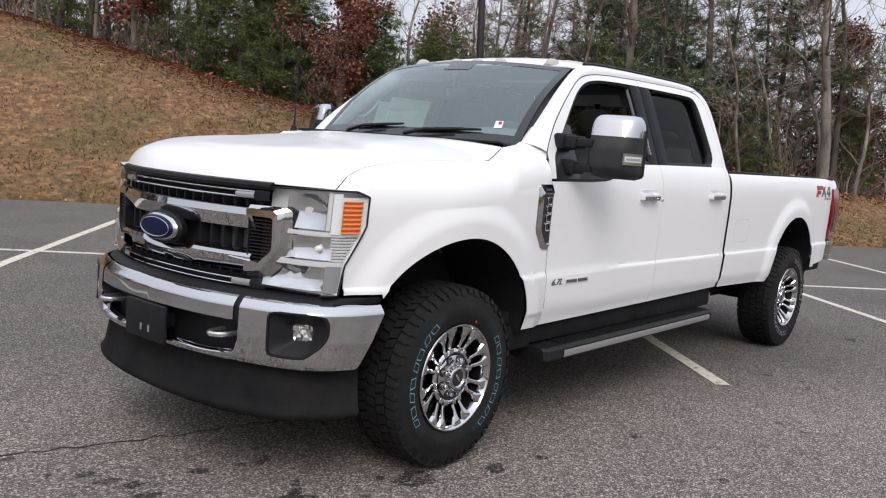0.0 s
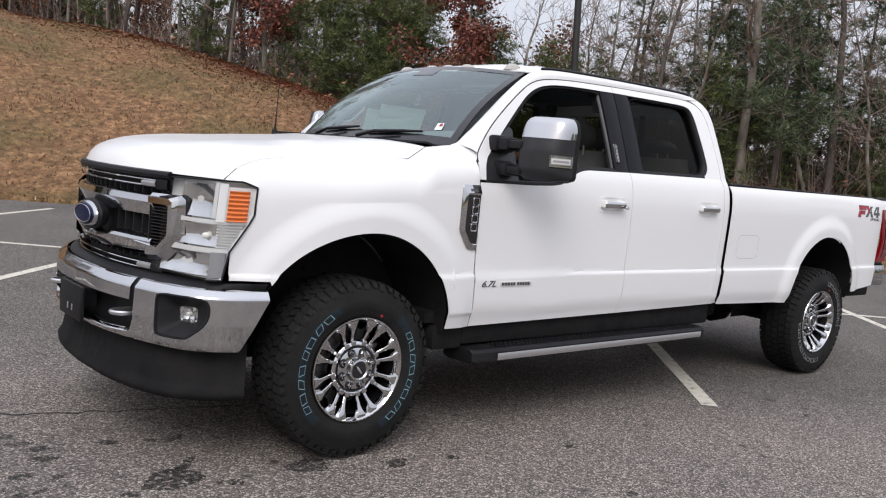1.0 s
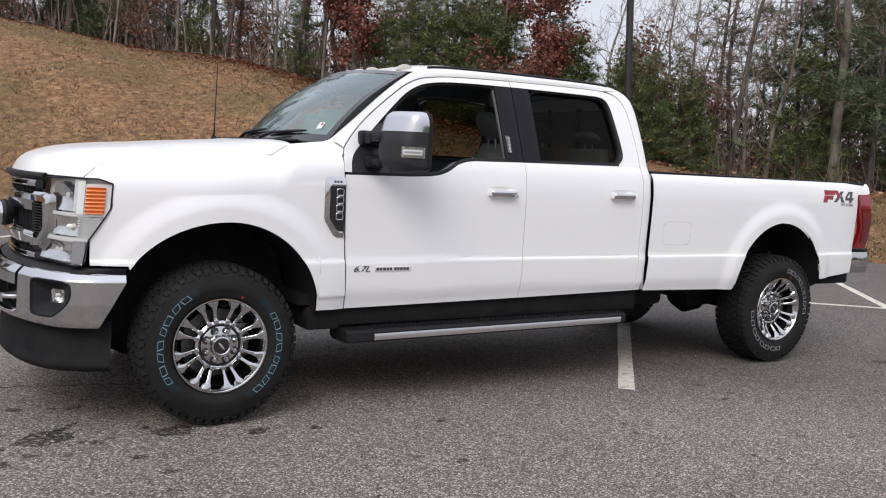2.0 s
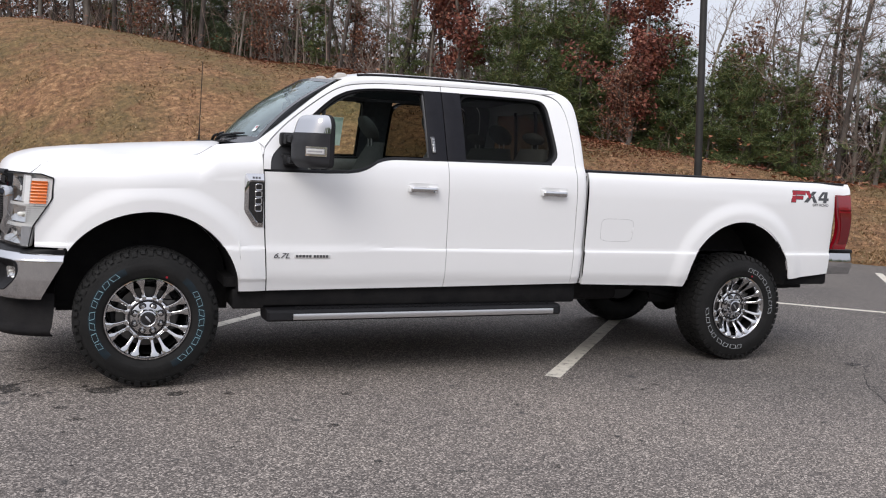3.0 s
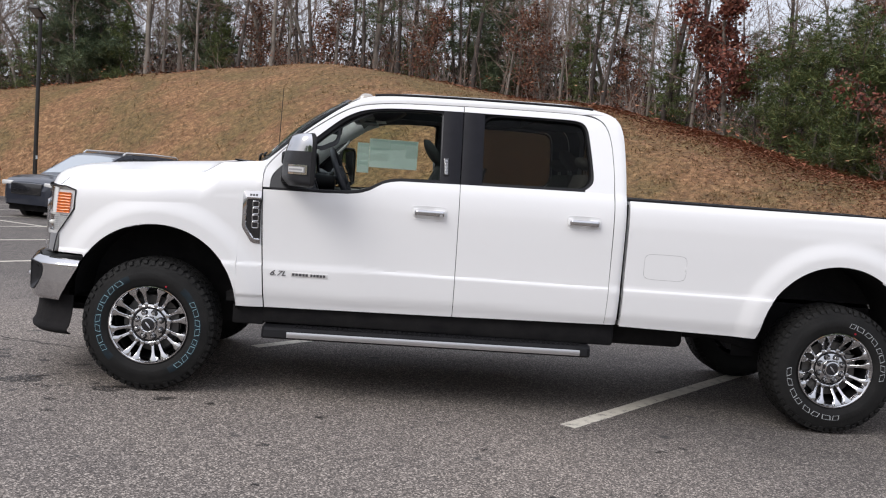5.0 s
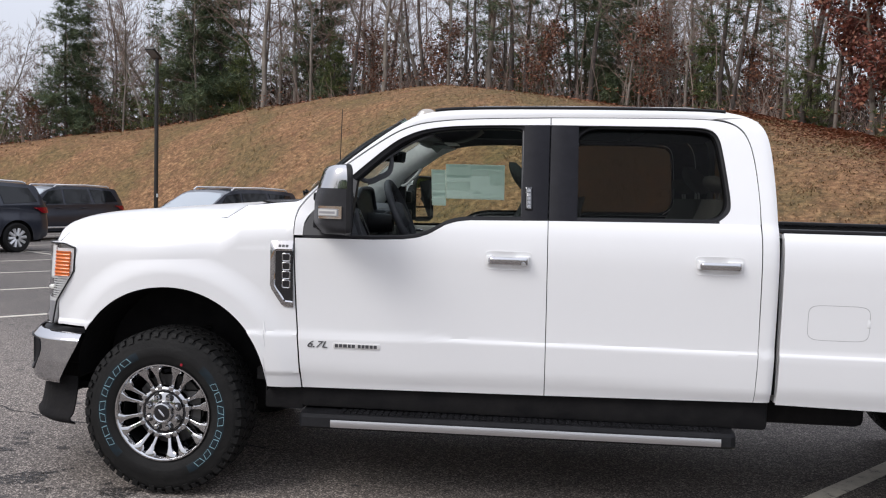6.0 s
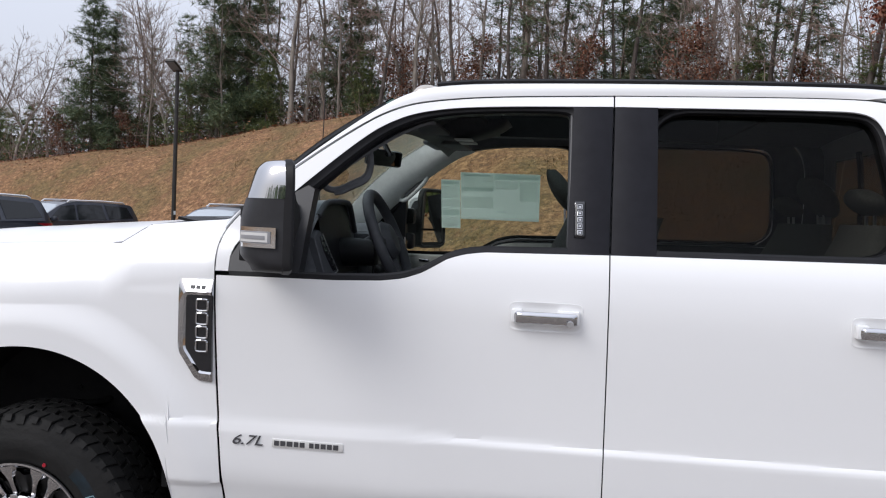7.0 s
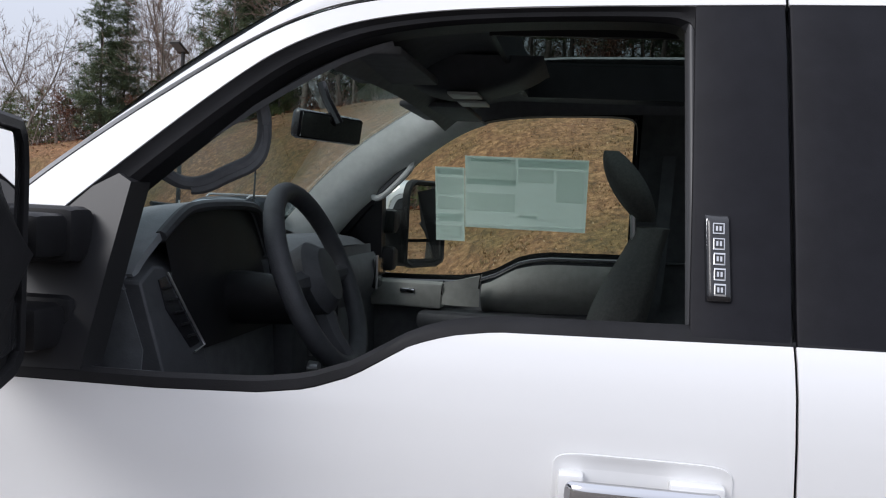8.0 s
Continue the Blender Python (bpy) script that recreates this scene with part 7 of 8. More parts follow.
def nose(u, v):
    x = -0.664 + 0.130 * u
    lo, hi = nose_low(x), max(ftop_z(x), nose_low(x) + 0.001)
    z = lo + (hi - lo) * v
    yb, zb = half_width(x, hi - 0.20), hi - 0.20
    y = yb + (ftop_y(x) - yb) * ((z - zb) / 0.20) ** 2.6
    y0 = yb + (ftop_y(x) - yb) * ((lo - zb) / 0.20) ** 2.6
    return (x, -(y + (lamp_y(x) - y0) * (1 - v) ** 2 * (1 - u ** 2)), z)


both("fender_nose", Build().grid(nose, 20, 10), WHITE, thick=0.003)

# -- towing mirrors
MIRROR_SILVER = material("mirror_silver", (0.85, 0.86, 0.87), 0.01, 1.0)
for flipped in (False, True):
    side = lambda b: b.flip() if flipped else b

    def mirror_back(y):
        """The glass faces back and in towards the driver."""
        return 0.893 + (-1.055 - y) * 0.44

    def mirror_end(v):
        """Narrowing towards the rounded top and bottom."""
        q = max(0.0, (v - 0.78) / 0.22, (0.09 - v) / 0.09)
        return 1 - 0.34 * (1 - math.sqrt(max(0.0, 1 - q * q)))

    def shell(u, v, out=0.0):
        z = 1.376 + 0.320 * v
        k = mirror_end(v)
        c, q = math.cos(math.pi * u), math.sin(math.pi * u)
        y = -1.163 + (0.113 + out) * k * math.copysign(abs(c) ** 0.55, c)
        q1 = min(1.0, max(0.0, (v - 0.45) / 0.55))
        q2 = max(0.0, (v - 0.90) / 0.10)
        deep = (0.122 - 0.052 * q1 ** 1.25 - 0.030 * (1 - math.sqrt(max(0.0, 1 - q2 * q2)))) * (1 - 0.30 * smoothstep(0.16, 0.0, v))
        return (mirror_back(y) - (deep * abs(q) ** 0.6 + out), y, z)
    rows_v = [0, 0.01, 0.03, 0.06, 0.10] + [0.14 + 0.52 * k / 10 for k in range(11)]
    body = Build().grid(lambda u, v: shell(u, rows_v[round(v * 15)]), 48, 15)
    body.add([shell(u / 48, 0.0) for u in range(49)], [tuple(range(49))])
    m = part("side_mirror", side(body), GREYPLASTIC, truck, "large black towing mirror with chrome cap", angle=50)
    m.location.x = 0.075 if flipped else 0.0
    rows_c = [0.66 + 0.24 * k / 8 for k in range(9)] + [0.92, 0.94, 0.96, 0.98, 0.99, 1.0]
    cap = Build().grid(lambda u, v: shell(u, rows_c[round(v * 14)], 0.0015), 48, 14)
    cap.add([shell(u / 48, 1.0, 0.0015) for u in range(49)], [tuple(range(49))])
    part("cap", side(cap), CHROME, m, "chrome mirror cap", angle=50)
    ends = [k / 24 for k in range(25)]
    loop = [shell(1.0, v)[1:] for v in ends] + [shell(0.0, v)[1:] for v in reversed(ends)]

    def around(scale, back, grow=0.0):
        return [(mirror_back(y) + back, -1.163 + (y + 1.163) * scale, 1.536 + (z - 1.536) * scale) for y, z in loop]
    layers = [around(1.0, -0.004), around(1.025, 0.002), around(1.025, 0.020), around(0.99, 0.026), around(0.93, 0.024), around(0.92, 0.012), around(0.0, 0.012)]
    k = len(loop)
    bz = Build().add([p for l in layers for p in l], [(i * k + j, i * k + (j + 1) % k, (i + 1) * k + (j + 1) % k, (i + 1) * k + j) for i in range(len(layers) - 1) for j in range(k)])
    part("mirror_bezel", side(bz), BLACK, m, "black rim round the mirror glass", angle=30)
    for z0, z1 in ((1.405, 1.468), (1.480, 1.688)):
        ring = [(y, min(max(z, z0), z1)) for y, z in [(-1.163 + (y + 1.163) * 0.90, 1.536 + (z - 1.536) * 0.90) for y, z in loop]]
        part("mirror_glass", side(Build().add([(mirror_back(y) + 0.016, y, z) for y, z in ring], [tuple(range(len(ring)))])), MIRROR_SILVER, m, "mirror glass")
    for nm, lab, u0, u1, v0, v1, out, mat in (("turn_signal", "clear turn signal lens in the mirror", 0.63, 0.985, 0.225, 0.405, 0.006, LAMPCHROME), ("signal_frame", "dark line round the signal", 0.65, 0.965, 0.262, 0.368, 0.010, SATIN), ("signal_lens", "clear inner lens", 0.66, 0.955, 0.274, 0.356, 0.0120, LAMPBODY), ("signal_bar", "plain grey bar", 0.68, 0.94, 0.298, 0.332, 0.0135, SATIN)):
        b = Build().grid(lambda u, v: shell(u0 + (u1 - u0) * u, v0 + (v1 - v0) * v, out), 12, 3)
        part(nm, side(b), mat, m, lab, thick=0.004)
    for z in (1.415, 1.545):
        b = Build().box(0.785, 0.87, -1.09, -0.96, z - 0.020, z + 0.020, 0.008).box(0.775, 0.895, -1.00, -0.89, z - 0.032, z + 0.032, 0.012)
        part("mirror_arm", side(b), BLACK, m, "black extending mirror arm")
        part("mirror_foot", side(Build().box(0.760, 0.905, -0.935, -0.87, z - 0.042, z + 0.042, 0.015)), BLACK, m)

# -- door handles
def handle(x0, x1, z, near, far, lock):
    for flipped, d in ((False, near), (True, far)):
        side = lambda b: b.flip() if flipped else b
        y = -half_width((x0 + x1) / 2, z)
        mid, hw, hh = (x0 + x1) / 2 + 0.001, (x1 - x0) / 2 + 0.016, 0.046

        def cup_ring(k, out):
            q = []
            for j in range(48):
                a = 2 * math.pi * j / 48
                c, w = math.cos(a), math.sin(a)
                q.append((mid + hw * k * math.copysign(abs(c) ** 0.28, c), y - out, z + (hh - hw * (1 - k)) * math.copysign(abs(w) ** 0.28, w)))
            return q
        rings = [cup_ring(1.0, 0.001), cup_ring(0.995, 0.0042), cup_ring(0.97, 0.0042), cup_ring(0.93, 0.0020), cup_ring(0.80, 0.0015), [(mid, y - 0.0015, z)] * 48]
        b = Build().add([p for r in rings for p in r], [(i * 48 + j, i * 48 + (j + 1) % 48, (i + 1) * 48 + (j + 1) % 48, (i + 1) * 48 + j) for i in range(5) for j in range(48)])
        cup = part("handle_cup", side(b), WHITE, d, "body-white handle recess", angle=30)
        hz = z + 0.002
        sec = [(-0.032, 0.017), (-0.042, 0.010), (-0.044, -0.004), (-0.038, -0.020), (-0.024, -0.021), (-0.022, 0.014)]
        n = len(sec)
        b = Build()
        xs = [x0, x0 + 0.012, x0 + 0.03, x1 - 0.03, x1 - 0.012, x1]
        pull = [0.62, 0.92, 1.0, 1.0, 0.95, 0.72]
        pts = [(xx, y + q[0] * pl, hz + q[1]) for xx, pl in zip(xs, pull) for q in sec]
        b.add(pts, [(i * n + j, i * n + (j + 1) % n, (i + 1) * n + (j + 1) % n, (i + 1) * n + j) for i in range(5) for j in range(n)] + [tuple(range(n)), tuple(5 * n + j for j in range(n))])
        for xx in (x0 + 0.006, x1 - 0.022):
            b.box(xx, xx + 0.016, y - 0.026, y, hz - 0.012, hz + 0.008)
        for xa, xb, deep in ((x0 - 0.006, x0 + 0.026, 0.030), (x1 - 0.062, x1 + 0.005, 0.027)):
            part("handle_base", side(Build().box(xa, xb, y - deep, y, hz - 0.018, hz + 0.022, 0.004)), WHITE, d, "white base under the handle's end")
        h = part("handle", side(b), CHROME, d, "chrome door handle", bevel=0.003)
        if lock and not flipped:
            part("key_cylinder", Build().lathe([(0, y - 0.063), (0.009, y - 0.063), (0.011, y - 0.05)], 16, (x1 - 0.022, 0, z - 0.012)), SILVER, d)


handle(1.622, 1.816, 1.262, door_front, far_front, True)
handle(2.617, 2.811, 1.270, door_rear, far_rear, False)
KP = Build().grid(lambda u, v: ypt(1.794 + 0.034 * u - 0.004 * v, 1.506 + 0.116 * v, 0.010 * min(1, 6 * u, 6 * (1 - u), 14 * v, 14 * (1 - v)) ** 0.5), 14, 24)
pad = part("door_keypad", KP, GLOSSBLACK, door_front, "slim black entry keypad", thick=0.003, angle=60)
part("keypad_edge", Build().tube([ypt(1.7975 - 0.004 * k / 8, 1.512 + 0.104 * k / 8, 0.0075) for k in range(9)], 0.0016, 5), SILVER, pad, "bright edge of the keypad")
for k in range(5):
    z = 1.524 + 0.0200 * k
    xc = 1.8115 - 0.004 * (z - 1.506) / 0.116
    b = Build()
    for x0, x1, z0, z1 in ((-0.0075, 0.0075, -0.0072, -0.0058), (-0.0075, 0.0075, 0.0058, 0.0072), (-0.0075, -0.0062, -0.0072, 0.0072), (0.0062, 0.0075, -0.0072, 0.0072), (-0.0036, -0.0010, -0.0032, 0.0032), (0.0010, 0.0036, -0.0032, 0.0032)):
        b.add([ypt(xc + x, z + q, 0.0125) for x, q in ((x0, z0), (x1, z0), (x1, z1), (x0, z1))], [(0, 1, 2, 3)])
    part("key_button", b, SILVER, pad, "white-outlined button", thick=0.0015)

# -- fender vents with model badge blocks
for flipped in (False, True):
    side = lambda b: b.flip() if flipped else b
    vp = lambda a, c, dd: ypt(a, c, 0.0080 - dd)
    OUT = [(0.552, 1.321), (0.657, 1.323), (0.661, 0.990), (0.618, 0.993), (0.600, 1.003), (0.549, 1.078), (0.542, 1.100), (0.541, 1.300), (0.544, 1.315)]
    IN = [(0.580, 1.272), (0.657, 1.272), (0.660, 1.024), (0.626, 1.026), (0.616, 1.033), (0.574, 1.095), (0.571, 1.106), (0.571, 1.262), (0.574, 1.269)]
    v = part("fender_vent", side(Build().prism(OUT, vp, 0.02)), CHROME, truck, "chrome fender vent with dark insert", bevel=0.004)
    k = len(OUT)
    rims = Build().add([ypt(a, c, 0.0085) for a, c in OUT] + [ypt(a * 0.2 + e * 0.8, c * 0.2 + g * 0.8, 0.0215) for (a, c), (e, g) in zip(OUT, IN)] + [ypt(a, c, 0.0140) for a, c in IN],
                       [(q * k + j, q * k + (j + 1) % k, (q + 1) * k + (j + 1) % k, (q + 1) * k + j) for q in range(2) for j in range(k) if j != 1])
    part("vent_rim", side(rims), CHROME, v, "rounded chrome rim of the vent", angle=40)
    part("vent_insert", side(Build().prism(IN, lambda a, c, dd: ypt(a, c, 0.0145 - dd), 0.01)), GLOSSBLACK, v, "dark insert")
    for k in range(4):
        z = 1.258 - 0.044 * k
        ring = smooth_poly([(0.625, z), (0.641, z), (0.645, z - 0.004), (0.645, z - 0.032), (0.641, z - 0.036), (0.611, z - 0.036), (0.607, z - 0.032), (0.607, z - 0.004), (0.611, z), (0.625, z)], 36, 1)
        b = Build().tube([ypt(x, q, 0.0165) for x, q in ring], 0.0036, 6)
        part("badge_block", side(b), CHROME, v, "plain bright outlined block")
    for k in range(3):
        b = Build().add([ypt(x, zz, 0.0125 + (1.32 - zz) * 0.24) for x, zz in ((0.586 + 0.018 * k, 1.291), (0.599 + 0.018 * k, 1.291), (0.599 + 0.018 * k, 1.303), (0.586 + 0.018 * k, 1.303))], [(0, 1, 2, 3)])
        part("trim_mark", side(b), DECALGREY, v, "small dark mark", thick=0.002)


def lettering(name, text, size, x, z, out, mat, parent, label, shear=0.0, depth=0.002, stretch=1.0):
    cu = bpy.data.curves.new(name, "FONT")
    cu.body, cu.size, cu.extrude, cu.shear = text, size, depth, shear
    ob = new(name, cu)
    me = bpy.data.meshes.new_from_object(ob.evaluated_get(bpy.context.evaluated_depsgraph_get()))
    bpy.data.objects.remove(ob)
    me.materials.append(mat)
    ob = new(name, me)
    ob.parent = parent
    ob.matrix_basis = Matrix.Translation((x, -(half_width(x, z) + out), z)) @ Matrix.Rotation(radians(90), 4, "X") @ Matrix.Diagonal((stretch, 1, 1, 1))
    ob["label"] = label
    return ob


# engine plate on the front door: displacement in letters, the maker's name as plain bars
lettering("engine_badge", "6.7L", 0.046, 0.730, 0.797, 0.006, DECALGREY, door_front, "chrome engine size badge", 0.35, 0.002, 1.35)
yb = -half_width(1.0, 0.812)
plate = part("name_plate", Build().box(0.868, 1.102, yb - 0.0065, yb + 0.002, 0.797, 0.823, 0.001), LAMPBODY, door_front, "narrow chrome name plate with plain dark bars")
for x0, w in ((0.876, 0.018), (0.897, 0.018), (0.918, 0.021), (0.942, 0.016), (0.961, 0.018), (0.992, 0.016), (1.011, 0.016), (1.030, 0.018), (1.051, 0.017), (1.071, 0.018)):
    part("plate_bar", Build().box(x0, x0 + w * 0.9, yb - 0.0085, yb - 0.0060, 0.802, 0.818), DECALGREY, door_front)

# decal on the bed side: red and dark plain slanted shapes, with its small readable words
def decal(outline, mat, label):
    big = [(4.902 + (a - 4.882) * 1.09, c + (c - ZD) * 0.05) for a, c in outline]
    if mat is DECALRED:
        ca, cc = sum(a for a, c in big) / len(big), sum(c for a, c in big) / len(big)
        rim = [(a + math.copysign(0.005, a - ca), c + math.copysign(0.005, c - cc)) for a, c in big]
        part("decal_outline", Build().prism(rim, lambda a, c, dd: ypt(a, c, 0.0044 - dd), 0.001), DECALGREY, truck, "dark outline of the decal")
    part("decal_shape", Build().prism(big, lambda a, c, dd: ypt(a, c, 0.0052 - dd), 0.001), mat, truck, label)


ZD = 1.284


def slant(x0, x1, z0, z1, mat, label):
    k = 0.18
    decal([(x0 + k * (z0 - ZD), z0), (x1 + k * (z0 - ZD), z0), (x1 + k * (z1 - ZD), z1), (x0 + k * (z1 - ZD), z1)], mat, label)


slant(4.882, 4.922, ZD, ZD + 0.086, DECALRED, "flat red decal bar")
slant(4.922, 5.002, ZD + 0.060, ZD + 0.086, DECALRED, "flat red decal bar")
slant(4.922, 4.985, ZD + 0.024, ZD + 0.046, DECALRED, "flat red decal bar")
decal([(5.000, ZD), (5.040, ZD), (5.128, ZD + 0.086), (5.088, ZD + 0.086)], DECALGREY, "flat dark slanted decal bar")
decal([(5.014, ZD + 0.086), (5.052, ZD + 0.086), (5.072, ZD + 0.052), (5.056, ZD + 0.028)], DECALRED, "flat red slanted decal bar")
decal([(5.078, ZD + 0.040), (5.096, ZD), (5.132, ZD), (5.098, ZD + 0.058)], DECALGREY, "flat dark slanted decal bar")
slant(5.138, 5.238, ZD + 0.018, ZD + 0.038, DECALGREY, "flat dark decal bar")
slant(5.190, 5.222, ZD, ZD + 0.086, DECALGREY, "flat dark decal block")
decal([(5.140, ZD + 0.038), (5.166, ZD + 0.038), (5.214, ZD + 0.086), (5.186, ZD + 0.086)], DECALGREY, "flat dark slanted decal bar")
lettering("decal_words", "OFF ROAD", 0.032, 5.125, 1.256, 0.0056, DECALGREY, truck, "small dark words OFF ROAD", 0, 0.0004, 1.1)

# -- rear bumper
RB = smooth_poly([(5.385, -0.905), (5.50, -0.930), (5.65, -0.925), (5.725, -0.83), (5.75, -0.60), (5.755, 0.0)], 40, 3)
both("rear_bumper", Build().grid(lambda u, v: (np.interp(u, np.linspace(0, 1, 41), RB[:, 0]) + 0.012 * math.sin(v * 3.14), np.interp(u, np.linspace(0, 1, 41), RB[:, 1]) - 0.012 * math.sin(v * 3.14), 0.692 + 0.175 * v + 0.0 * u), 40, 8), CHROME, label="polished chrome rear bumper", thick=0.006)
part("rear_step_pad", Build().box(5.42, 5.73, -0.86, 0.86, 0.858, 0.892, 0.010), BLACK, truck, "black rear bumper step pad")
both("mud_skirt", Build().box(4.93, 5.42, -0.90, -0.80, 0.60, 0.70, 0.02), UNDER)

# -- cab interior
def far(b):
    return b.flip()


part("headliner", Build().grid(lambda u, v: (1.18 + 1.72 * u, (2 * v - 1) * 0.60, 1.945 + 0.02 * (1 - (2 * v - 1) ** 2) - 0.10 * max(0, (0.12 - u) / 0.12) ** 2), 60, 48, skip=lambda u, v: in_hole(1.18 + 1.72 * u, (2 * v - 1) * 0.60)), CABDARK, truck, "dark cloth headliner", thick=0.01)
con = part("overhead_console", Build().grid(lambda u, v: (1.16 + 0.36 * u, 0.155 * (2 * v - 1), 1.950 - 0.080 * math.sin(math.pi * u ** 0.8) ** 0.6 * (1 - abs(2 * v - 1) ** 5)), 18, 16), CABBLACK, truck, "dark overhead console", normals=False)
for y in (-0.125, 0.035):
    part("map_lamp", Build().box(1.305, 1.375, y, y + 0.09, 1.866, 1.872, 0.001), material("lamp_grey", (0.45, 0.46, 0.44), 0.4), con, "pale map lamp lens")
for y in (-0.40, 0.40):
    part("sun_visor", Build().box(1.12, 1.30, y - 0.19, y + 0.19, 1.872, 1.888, 0.006), CABDARK, truck, "grey folded sun visor")
both("roof_lining_edge", Build().strip([tuple(p + np.array([0, 0.035, -0.03])) for p in RAIL[26:]], [tuple(p) for p in np.array(DOORLINE[20:]) + np.array([0, 0.05, -0.05])], 60, 2), CABDARK, normals=False)
def pillar_trim(u0):
    """From behind the glass's edge round to the door opening."""
    glass = [screen(u0, 0.02 + 0.93 * k / 24, -0.006) for k in range(25)]
    b = Build().strip([screen(0.004, 0.02 + 0.93 * k / 24, -0.006) for k in range(25)], glass, 36, 2)
    return b.strip(glass, [(x + 0.075, -(SIDE(z) - 0.055), z - 0.045) for x, z in F_OUT[8:40]], 36, 5, lambda p, q, v: tuple(np.array(p) * (1 - v) + np.array(q) * v + np.array([0.016, 0.020, -0.014]) * math.sin(v * math.pi)))


# same trim on both sides: near coloured as shaded, far coloured as lit
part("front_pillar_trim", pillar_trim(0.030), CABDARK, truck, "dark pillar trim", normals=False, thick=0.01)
part("front_pillar_trim", far(pillar_trim(0.034)), CABPALE_LIT, truck, "pillar trim coloured pale as if lit by the window", normals=False, thick=0.01)
g = [(0.938, -0.735, 1.648), (0.956, -0.702, 1.630), (0.992, -0.690, 1.633), (1.030, -0.686, 1.655), (1.072, -0.680, 1.674), (1.088, -0.676, 1.700), (1.094, -0.684, 1.748), (1.086, -0.715, 1.792)]
loop = smooth_poly(g, 28, 2)
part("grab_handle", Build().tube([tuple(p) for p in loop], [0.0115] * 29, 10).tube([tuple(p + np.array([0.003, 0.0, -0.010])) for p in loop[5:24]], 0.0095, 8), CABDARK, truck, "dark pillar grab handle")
# the far handle, its window light painted in as a paler colour
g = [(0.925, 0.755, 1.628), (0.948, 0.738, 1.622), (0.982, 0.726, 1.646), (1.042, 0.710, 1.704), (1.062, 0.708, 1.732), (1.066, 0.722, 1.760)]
part("grab_handle", Build().tube([tuple(p) for p in smooth_poly(g, 28, 2)], 0.0105, 10), CABGREY_LIT, truck, "pillar grab handle coloured pale as if lit by the window")
part("handle_slot", Build().tube([(0.940, 0.742, 1.632), (0.965, 0.732, 1.650), (1.02, 0.720, 1.702), (1.045, 0.718, 1.730)], [0.004, 0.013, 0.013, 0.004], 8), CABBLACK, truck, "dark slot behind the grab handle")
for b in (Build().strip(lift(F_OUT[10:], -0.03), lift(F_IN[10:], -0.03), 60, 1), Build().strip(lift(R_OUT, -0.03), lift(R_IN, -0.03), 60, 1), Build().grid(lambda u, v: ypt(1.785 + 0.24 * u, 1.44 + 0.50 * v, -0.055), 4, 6), Build().strip(lift(CORNER_IN[:40], -0.03), lift(CORNER_OUT[:40], -0.03), 40, 1)):
    both("window_frame_lining", b, CABDARK, normals=False)


def door_card(u, v, inset=0.0):
    x = 0.72 + 2.18 * u
    z = 0.66 + (belt(x) - 0.006 - 0.66) * v
    return (x, -(half_width(x, z) - 0.075 - inset - 0.035 * smoothstep(0.92, 0.55, v)), z)


both("door_card", Build().grid(door_card, 60, 16), CABDARK, label="dark moulded door lining", normals=False)
both("door_sill_cap", Build().grid(lambda u, v: ypt(0.72 + 2.18 * u, belt(0.72 + 2.18 * u) + 0.002, -0.010 - 0.075 * v), 60, 3), CABDARK, label="grey window sill cap", thick=0.006, normals=False)
# arm rest, pull and switches of the far front door
arm = Build().grid(lambda u, v: (1.30 + 0.56 * u, half_width(1.5, 1.3) - 0.095 - 0.075 * math.sin(v * math.pi * 0.8), 1.255 + 0.03 * u + (belt(1.30 + 0.56 * u) - 0.018 - 1.255 - 0.03 * u) * v), 20, 8)
part("armrest_panel", arm, CABMID, truck, "grey door armrest panel", normals=False, thick=0.01)
part("armrest", Build().box(1.10, 1.90, 0.70, 0.86, 1.205, 1.262, 0.018), CABBLACK, truck, "black padded door armrest")
part("door_switch_panel", Build().box(0.93, 1.176, 0.745, 0.84, 1.268, 1.352, 0.012), CABMID, truck, "grey door switch panel")
part("door_switch", Build().box(1.035, 1.085, 0.738, 0.748, 1.318, 1.332, 0.003), CHROME, truck, "small chrome door switch")
part("door_pull", Build().grid(lambda u, v: (1.180 + 0.118 * u, 0.752 - 0.012 * math.sin(u * math.pi), 1.285 + (0.072 + 0.03 * u) * v), 8, 4), CABMID, truck, "grey door pull", normals=False, thick=0.02)
for x, z0, z1 in ((1.178, 1.318, 1.362), (1.300, 1.345, 1.392)):
    part("door_pull_edge", Build().tube([(x - 0.002, 0.742, z0), (x, 0.736, (z0 + z1) / 2), (x + 0.003, 0.752, z1)], 0.0035, 6), CHROME, truck, "bright door pull edge")

# stickers on the far front window
sheet(1.230, 1.630, 1.543, 1.777, 0.0, WINDOWPAPER, "window_sticker", far_front, "pale printed price sheet on the window")
small = sheet(1.130, 1.228, 1.493, 1.738, 0.0, WINDOWPAPER, "window_sticker", far_front, "narrow pale printed sheet on the window")
